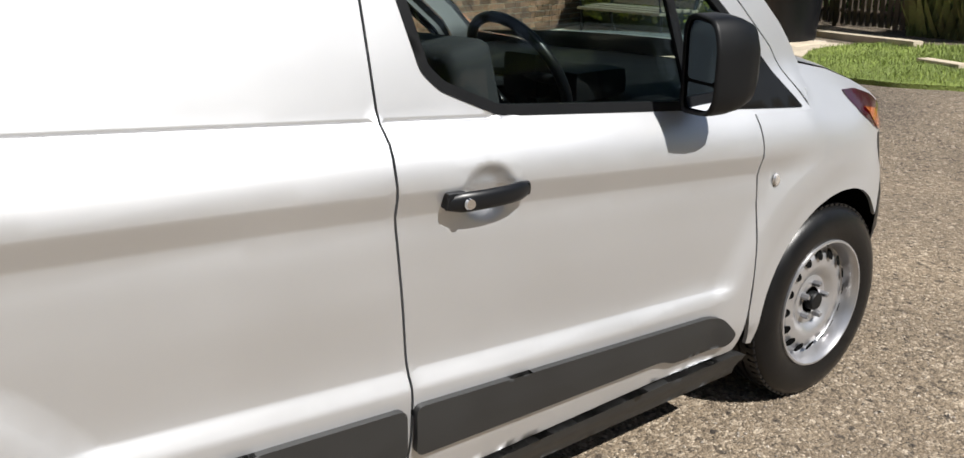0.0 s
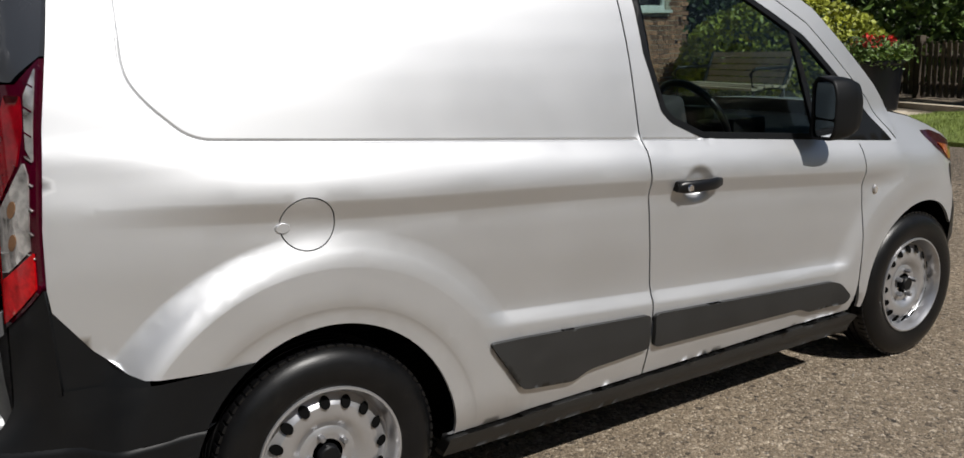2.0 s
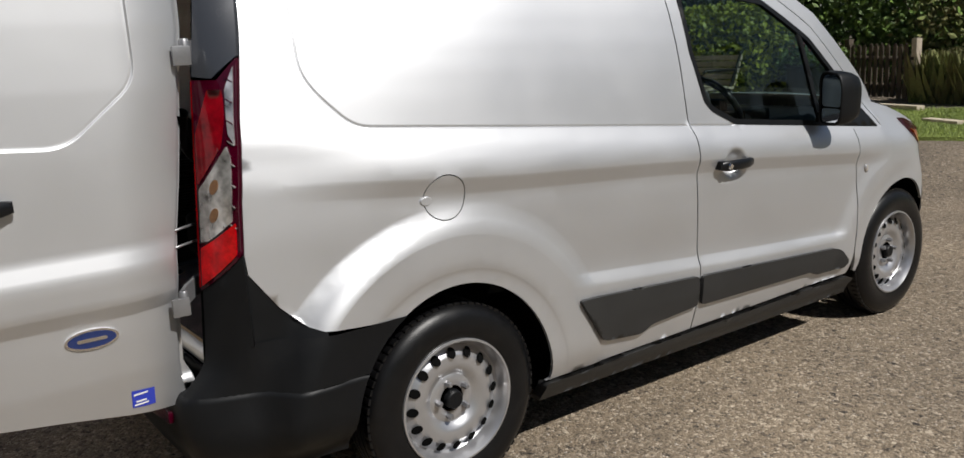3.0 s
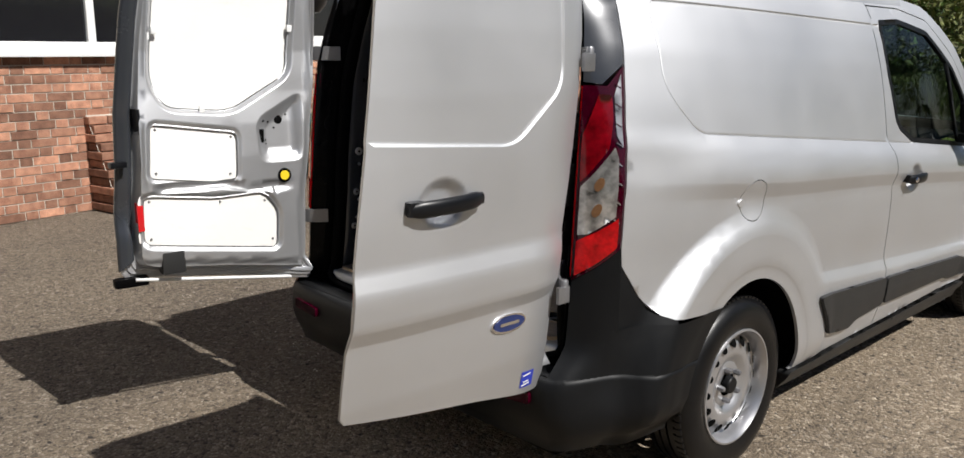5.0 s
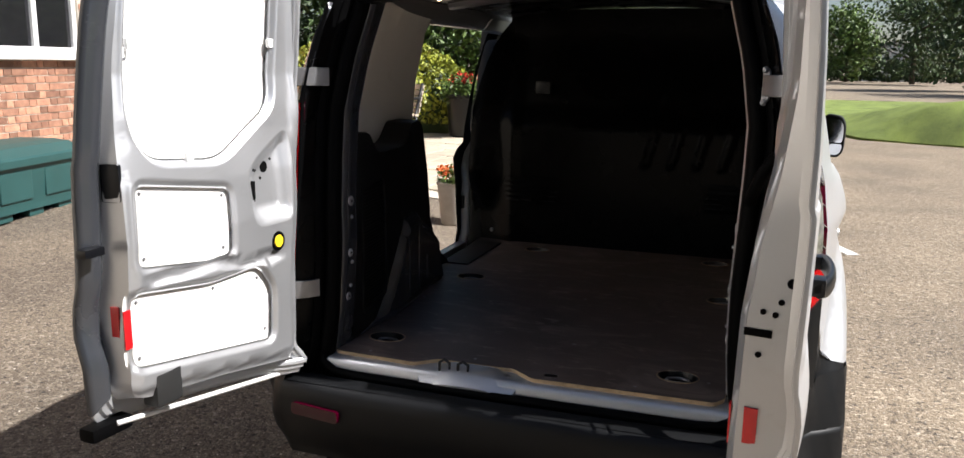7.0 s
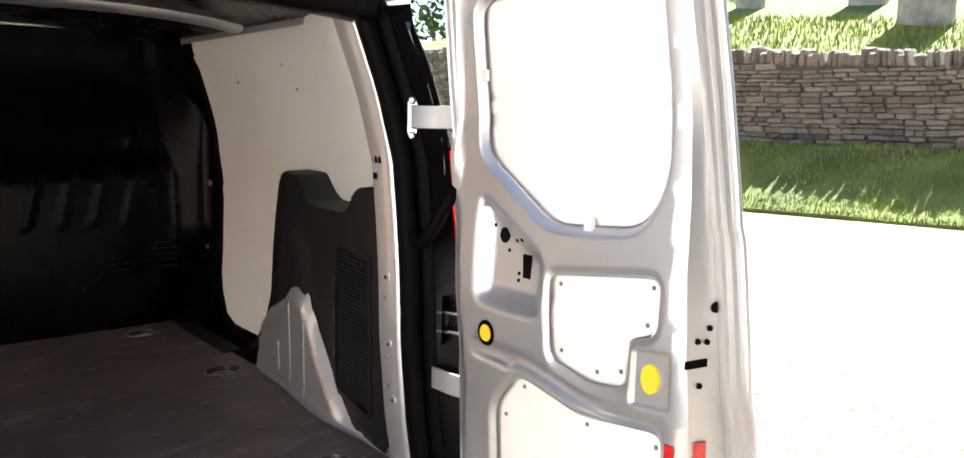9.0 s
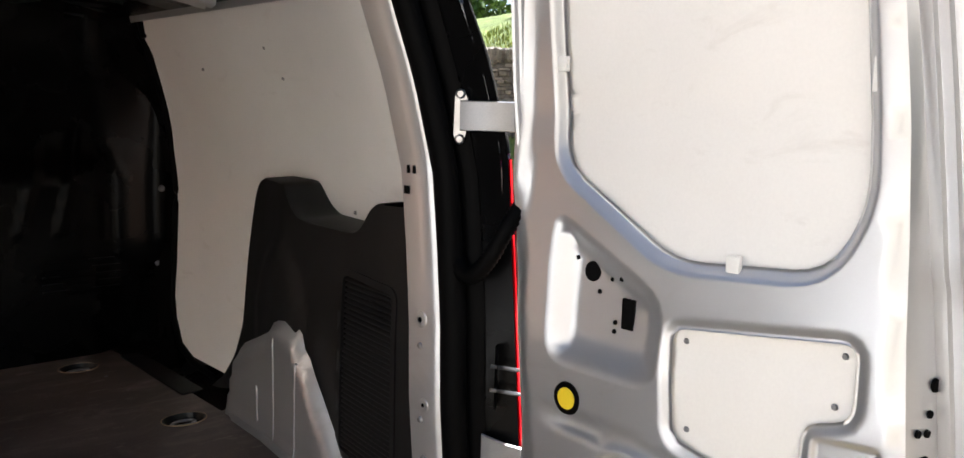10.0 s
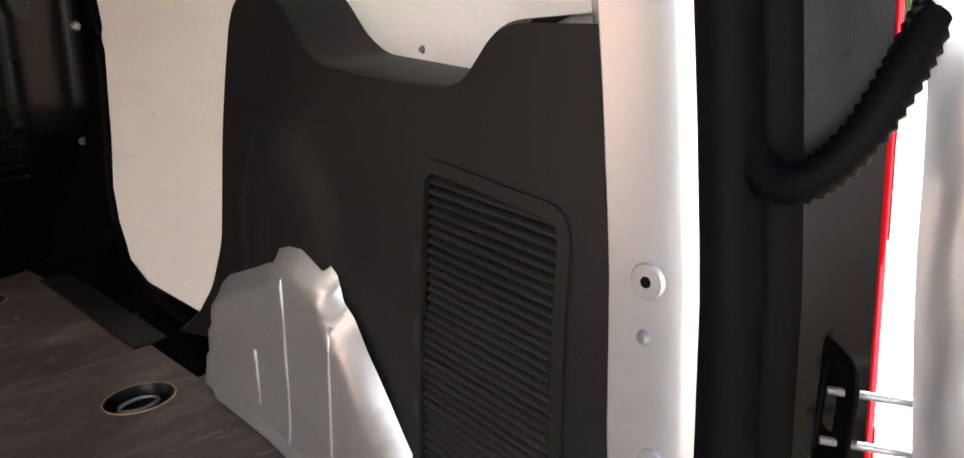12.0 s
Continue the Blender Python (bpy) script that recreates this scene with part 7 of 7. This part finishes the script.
leaf_mesh("foliage", spots, 0.055, LEAF_GRASS, 62).parent = climb
leaf_mesh("dry_foliage", [p + Vector((-0.02, rng.gauss(0, 0.1), rng.gauss(-0.1, 0.2))) for p in spots[::4]], 0.05, LEAF_DRY, 63).parent = climb
for k in range(6):
    y = 1.75 + rng.gauss(0, 0.08)
    part("stem", tube([(0.06, y, house_ground(2.2)), (0.08 + rng.uniform(0, 0.06), y + rng.gauss(0, 0.12), 0.5), (0.06, y + rng.gauss(0.1, 0.15), 1.2), (0.05, y + rng.gauss(0.2, 0.2), 2.2)], 0.012, 6, 0.004), BARK, climb)
basket = thing("wall_basket", "dark hanging basket on a wall bracket", "basket", at=tuple(hm4 @ Vector((0.22, 2.75, 2.02))))
part("bowl", lathe([(0.0, -0.20), (0.10, -0.18), (0.17, -0.10), (0.20, 0.0), (0.19, 0.0), (0.0, -0.02)], (0, 0, 0), "z", 20), GLOSS_BLACK, basket)
leaf_mesh("foliage", clumps(random.Random(64), (0, 0, 0.06), (0.20, 0.20, 0.10), 40, 10, 0.03), 0.05, LEAF_GOLD, 65).parent = basket
part("bracket", tube([(0, 0, 0.0), (0, 0, 0.35), (-0.2, 0, 0.38)], 0.008, 6), IRON, basket)

rng = random.Random(66)
verts, faces = [], []
for _ in range(2600):
    v, reach = rng.uniform(0.2, 4.6), abs(rng.gauss(0.0, 0.22))
    p = hm4 @ Vector((0.06 + reach, v, 0))
    q, t, n0 = 0.006 + 0.016 * rng.random() ** 2, rng.uniform(0, 6.28), len(verts)
    z = rise(p.x, p.y)
    for k in range(5):
        a = t + 6.28 * k / 5
        verts.append((p.x + q * math.cos(a) * rng.uniform(0.6, 1), p.y + q * math.sin(a) * rng.uniform(0.6, 1), z + q * 0.1))
    verts.append((p.x, p.y, z + q * rng.uniform(0.3, 0.8)))
    faces += [(n0 + k, n0 + (k + 1) % 5, n0 + 5) for k in range(5)]
me = bpy.data.meshes.new("wall_litter")
me.from_pydata(verts, [], faces)
me.materials.append(PEBBLE)
tagged(new("wall_litter", me), "pale stones and dry litter along the wall's foot", "litter", kind="stuff")
strip = [tuple((hm4 @ Vector((r, v, 0)))[:2]) for r, v in ((0.05, 0.2), (0.5, 0.2), (0.35, 2.2), (0.05, 2.2))]
blades("weeds", "sparse weeds at the foot of the house wall", strip, rise, 220, 0.028, LEAF_GRASS, 67)

# ---- yellow emergency cabinet on the wall ----
cp = hm4 @ Vector((0.09, 7.45, 1.49))
cab = thing("wall_cabinet", "bright yellow emergency cabinet on the brick wall", "cabinet", at=tuple(cp), turn=HA)
part("cabinet_body", box(0, 0, 0, 0.16, 0.34, 0.44, 0.02), YELLOW, cab)
part("label_panel", box(0.083, -0.05, 0.11, 0.004, 0.15, 0.12, 0.001), WHITE, cab)
part("heart_symbol", box(0.083, 0.02, -0.08, 0.004, 0.13, 0.12, 0.0015, turn=0), BLACK, cab)

# ---- storage box ----
bp = hm4 @ Vector((0.42, 2.85, 0))
grit = thing("storage_box", "teal green plastic storage box against the brick wall", "storage box", at=(bp.x, bp.y, rise(bp.x, bp.y)), turn=HA)
body = loft([[(sx * 0.30 * k, sy * 0.60 * k, z) for sx, sy in ((-1, -1), (1, -1), (1, 1), (-1, 1))] for z, k in ((0.07, 0.93), (0.12, 0.93), (0.46, 1.0), (0.50, 1.0))], close=True)
for y in (-0.42, 0.0, 0.42):
    joined(body, box(0, y, 0.05, 0.50, 0.20, 0.10, 0.015))
for y in (-0.3, 0.3):
    joined(body, box(0.285, y, 0.30, 0.03, 0.42, 0.26, 0.012))
part("box_body", body, TEAL, grit, smooth=False)
lid = loft([[(sx * 0.34 * kx + ox, sy * 0.64 * ky, z) for sx, sy in ((-1, -1), (1, -1), (1, 1), (-1, 1))] for z, kx, ky, ox in ((0.47, 1.0, 1.0, 0), (0.53, 1.0, 1.0, 0), (0.55, 0.97, 0.98, 0), (0.62, 0.80, 0.95, -0.06), (0.64, 0.55, 0.9, -0.10))], close=True)
lid.faces.new([v for v in lid.verts][-4:])
bmesh.ops.recalc_face_normals(lid, faces=lid.faces)
part("box_lid", lid, TEAL, grit, smooth=False)

# ---- stone wall, churchyard ----
def wall_x(y):
    return 11.75 + 0.16 * (12 - y)


def wall_h(y):
    return 1.42 + 0.045 * (max(-3.0, min(14.0, y)) - 6.5)
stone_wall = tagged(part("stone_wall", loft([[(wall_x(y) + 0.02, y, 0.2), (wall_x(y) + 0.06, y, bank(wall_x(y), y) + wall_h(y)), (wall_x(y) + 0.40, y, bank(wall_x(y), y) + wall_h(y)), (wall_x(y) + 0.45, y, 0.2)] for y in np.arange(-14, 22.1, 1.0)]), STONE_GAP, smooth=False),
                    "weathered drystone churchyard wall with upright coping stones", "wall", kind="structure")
stone_meshes = []
rng = random.Random(71)
for k in range(8):
    b = box(0, 0, 0, 1, 1, 1, 0.14, segs=1)
    for v in b.verts:
        v.co += Vector([rng.uniform(-0.09, 0.09) for _ in range(3)])
    me = bpy.data.meshes.new("stone")
    b.to_mesh(me)
    b.free()
    me.materials.append(STONE)
    stone_meshes.append(me)
rest = bmesh.new()
singles = 0
courses = []
z = 0.03
while z < 1.76:
    h = rng.uniform(0.05, 0.11)
    courses.append((z, h))
    z += h + 0.008
vals = [[tuple(v.co) for v in m.vertices] for m in stone_meshes]
polys = [[tuple(p.vertices) for p in m.polygons] for m in stone_meshes]
rv, rf_ = [], []
for zc, h in courses:
    y = -1.5 + rng.uniform(0, 0.2)
    while y < 19.5:
        L = rng.uniform(0.14, 0.42)
        yc = y + L / 2
        if zc + h > wall_h(yc) - 0.01:
            y += L + 0.012
            continue
        base = bank(wall_x(yc), yc)
        loc = Vector((wall_x(yc) + 0.03 + 0.03 * zc + rng.uniform(-0.02, 0.02), yc, base + zc + h / 2))
        sc = Vector((0.16, L, h))
        turn = Euler((rng.uniform(-0.03, 0.03), 0, 0.16 + rng.uniform(-0.06, 0.06)))
        k = rng.randrange(8)
        if 3.2 < yc < 8.4 and singles < 300:
            o = new("stone", stone_meshes[k])
            o.parent = stone_wall
            o.matrix_world = Matrix.LocRotScale(loc, turn, sc)
            singles += 1
        else:
            m = Matrix.LocRotScale(loc, turn, sc)
            nn = len(rv)
            rv += [tuple(m @ Vector(c)) for c in vals[k]]
            rf_ += [tuple(nn + i for i in f) for f in polys[k]]
        y += L + 0.012
me = bpy.data.meshes.new("stonework")
me.from_pydata(rv, [], rf_)
me.materials.append(STONE)
o = tagged(new("stonework", me), "coursed rubble stones", kind="stuff")
o.parent = stone_wall
y = -1.5
while y < 19.5:
    w = rng.uniform(0.06, 0.13)
    hgt = rng.uniform(0.20, 0.32)
    o = new("coping_stone", stone_meshes[rng.randrange(8)])
    o.parent = stone_wall
    o.matrix_world = Matrix.LocRotScale(Vector((wall_x(y) + 0.20, y, bank(wall_x(y), y) + wall_h(y) + hgt / 2 - 0.04)), Euler((rng.uniform(-0.2, 0.2), 0, rng.uniform(-0.1, 0.25))), Vector((0.38, w, hgt)))
    y += w + 0.012


def yard_z(x, y):
    return bank(wall_x(y), y) + wall_h(y) - 0.05 + 0.31 * min(6.0, max(0.0, x - wall_x(y) - 0.3)) + 0.10 * min(12.0, max(0.0, x - wall_x(y) - 6.3))


yard = [(wall_x(y) + 0.38, y) for y in range(-14, 23, 4)] + [(45, 22), (45, -14)]
sheet_of(yard, yard_z, "churchyard", GRASS, "sunlit churchyard grass above the wall", step=1.2, sink=0.3)
blades("churchyard_grass", "bright churchyard grass", [(wall_x(y) + 0.4, y) for y in (1, 5, 9, 14)] + [(16.5, 14), (16.5, 1)], yard_z, 9000, 0.12, LEAF_GOLD, 77)


def headstone(x, y, w, h, thick, turn, top, seed, hole=False):
    ob = thing("headstone", "grey lichen-covered headstone standing in the grass", "headstone", "churchyard headstones", at=(x, y, yard_z(x, y) - 0.05), turn=turn)
    out = [(-w / 2, 0), (w / 2, 0), (w / 2, h * 0.86)]
    if top == "round":
        out += [(w / 2 * math.cos(a), h * 0.86 + h * 0.14 * math.sin(a)) for a in np.linspace(0.2, math.pi - 0.2, 10)]
    elif top == "peak":
        out += [(w * 0.2, h * 0.90), (0, h), (-w * 0.2, h * 0.90)]
    out += [(-w / 2, h * 0.86)]
    bm = skin(out, lambda a, z: Vector((0.006 * noise.noise(Vector((a * 4, z * 4, seed))), a, z)), 0.12, out=(-1, 0, 0), flange=thick)
    part("stone_slab", bm, GRAVE, ob)
    return ob


headstone(16.0, 5.25, 1.05, 1.55, 0.16, -6, "round", 1)
headstone(17.6, 7.2, 0.80, 1.25, 0.18, 8, "peak", 2)
headstone(17.2, 9.9, 0.75, 1.35, 0.14, -4, "round", 3)
headstone(16.4, 11.6, 0.80, 1.5, 0.14, 3, "flat", 4)
headstone(17.4, 13.2, 0.70, 1.3, 0.14, 0, "round", 5)
headstone(20.5, 6.2, 0.8, 1.6, 0.16, 5, "peak", 6)
headstone(21.5, 8.6, 0.8, 1.5, 0.16, -3, "round", 7)
headstone(16.8, 3.2, 0.75, 1.3, 0.14, 5, "round", 8)

# ---- trees and far things ----
for i, (x, y, h, sp, mt) in enumerate([(-5.5, 24, 9, 3.4, LEAF_DARK), (-6, 40, 12, 5, LEAF_DARK), (-9, 20, 9, 4, LEAF_DARK), (7.5, 92, 8, 4.2, LEAF_MID), (12.5, 84, 9, 5, LEAF_DARK), (2.2, 112, 7, 4.0, LEAF_MID), (-3.5, 104, 10, 5, LEAF_DARK), (-8.5, 96, 11, 5.5, LEAF_DARK), (-12.5, 70, 11, 5.5, LEAF_DARK),
                                        (14, 62, 12, 5.5, LEAF_DARK), (19, 52, 12, 5.5, LEAF_DARK), (24, 26, 11, 5, LEAF_MID), (27, 14, 12, 5.5, LEAF_DARK), (28, 4, 11, 5, LEAF_DARK), (27, -6, 11, 5, LEAF_MID), (-16, 16, 10, 4.5, LEAF_DARK)]):
    tree("tall dark green tree in full leaf" if mt is LEAF_DARK else "broad mid-green tree in full leaf", x, y, 0.0 if x < 3 else 0.2, h, sp, 5200, 0.42 if y > 30 or x > 20 else 0.3, mt, 200 + i, bare=0.04 if y > 60 else 0.25)
# out-of-view row, added to block sky light; the door mirror hints at it
for i, (x, y, h, sp) in enumerate([(-15, -15, 9, 4.2), (-9.5, -17, 10, 4.4), (-4.5, -16.5, 9.5, 4.2), (0.5, -17.5, 10.5, 4.6), (5.5, -17, 9.5, 4.3), (10.5, -16, 10, 4.4), (16, -14, 9.5, 4.2)]):
    tree("tall dark green tree in full leaf", x, y, 0.0, h, sp, 4200, 0.6, LEAF_DARK, 240 + i, "trees across the yard", 0.05)
for i in range(-6, 9):
    shrub("far_hedge", "dark clipped roadside hedge in the distance", "hedge", 4.8 + 3.4 * i, 96 + 0.4 * i, 0.1, 2.2, 1.0, 2.2, 2600, 0.3, LEAF_DARK, 320 + i, "roadside hedge")
far = thing("far_house", "distant house with a pale gable beyond trees", "house", at=(13.5, 106, 0))
part("gable_wall", loft([[(-3.2, 0, 0), (3.2, 0, 0), (3.2, 0, 2.6), (0, 0, 4.6), (-3.2, 0, 2.6)], [(-3.2, 7, 0), (3.2, 7, 0), (3.2, 7, 2.6), (0, 7, 4.6), (-3.2, 7, 2.6)]], close=True), WHITE, far, smooth=False)
gw = bmesh.new()
gw.faces.new([gw.verts.new(p) for p in ((-3.2, -0.01, 0), (3.2, -0.01, 0), (3.2, -0.01, 2.6), (0, -0.01, 4.6), (-3.2, -0.01, 2.6))])
part("gable_front", gw, WHITE, far, smooth=False)
part("gable_roof", loft([[(-3.6, -0.4, 2.45), (0, -0.4, 4.75), (3.6, -0.4, 2.45)], [(-3.6, 7.4, 2.45), (0, 7.4, 4.75), (3.6, 7.4, 2.45)]]), DARK_WOOD, far, smooth=False)

# parked cars in the distance
PROFILE = [(-2.1, 0.28), (-2.15, 0.62), (-1.9, 0.82), (-1.25, 0.90), (-0.65, 1.34), (0.75, 1.38), (1.45, 0.96), (2.05, 0.90), (2.15, 0.55), (2.1, 0.28)]


def parked_car(label, at, turn, paint, stripe=None):
    car = thing("parked_car", label, "car", "cars across the road", at=at, turn=turn)
    cb = loft([[(x, y * 0.82 * (1 if z < 0.9 else 0.82), z) for x, z in PROFILE] for y in (-1, -0.9, 0.9, 1)])
    for y in (-1, 1):
        cb.faces.new([cb.verts.new((x, y * 0.82 * (1 if z < 0.9 else 0.82), z)) for x, z in PROFILE])
    bmesh.ops.recalc_face_normals(cb, faces=cb.faces)
    part("car_body", cb, paint, car, smooth=False)
    part("car_windows", loft([[(x, -0.70, z) for x, z in ((-1.05, 0.93), (-0.55, 1.30), (0.68, 1.33), (1.25, 0.96))], [(x, -0.69, z) for x, z in ((-1.05, 0.93), (-0.5, 0.94), (0.6, 0.94), (1.25, 0.96))]]), PANE, car, smooth=False)
    if stripe:
        part("side_stripe", box(0, -0.825, 0.55, 3.9, 0.02, 0.20, 0.005), stripe, car)
    for x in (-1.3, 1.35):
        part("car_wheel", lathe([(0.0, -0.10), (0.18, -0.10), (0.30, -0.08), (0.31, 0.0), (0.30, 0.08)], (x, -0.76, 0.31), "y", 20), RUBBER, car)
    return car


parked_car("distant dark parked saloon car with pale side", (0.0, 88, 0.0), 0, surf("dark_green_paint", (0.02, 0.035, 0.03), 0.3, 0.2, 0.1, coat=0.5), WHITE)
parked_car("distant white parked saloon car under trees", (-6.4, 52, 0.0), 0, WHITE)
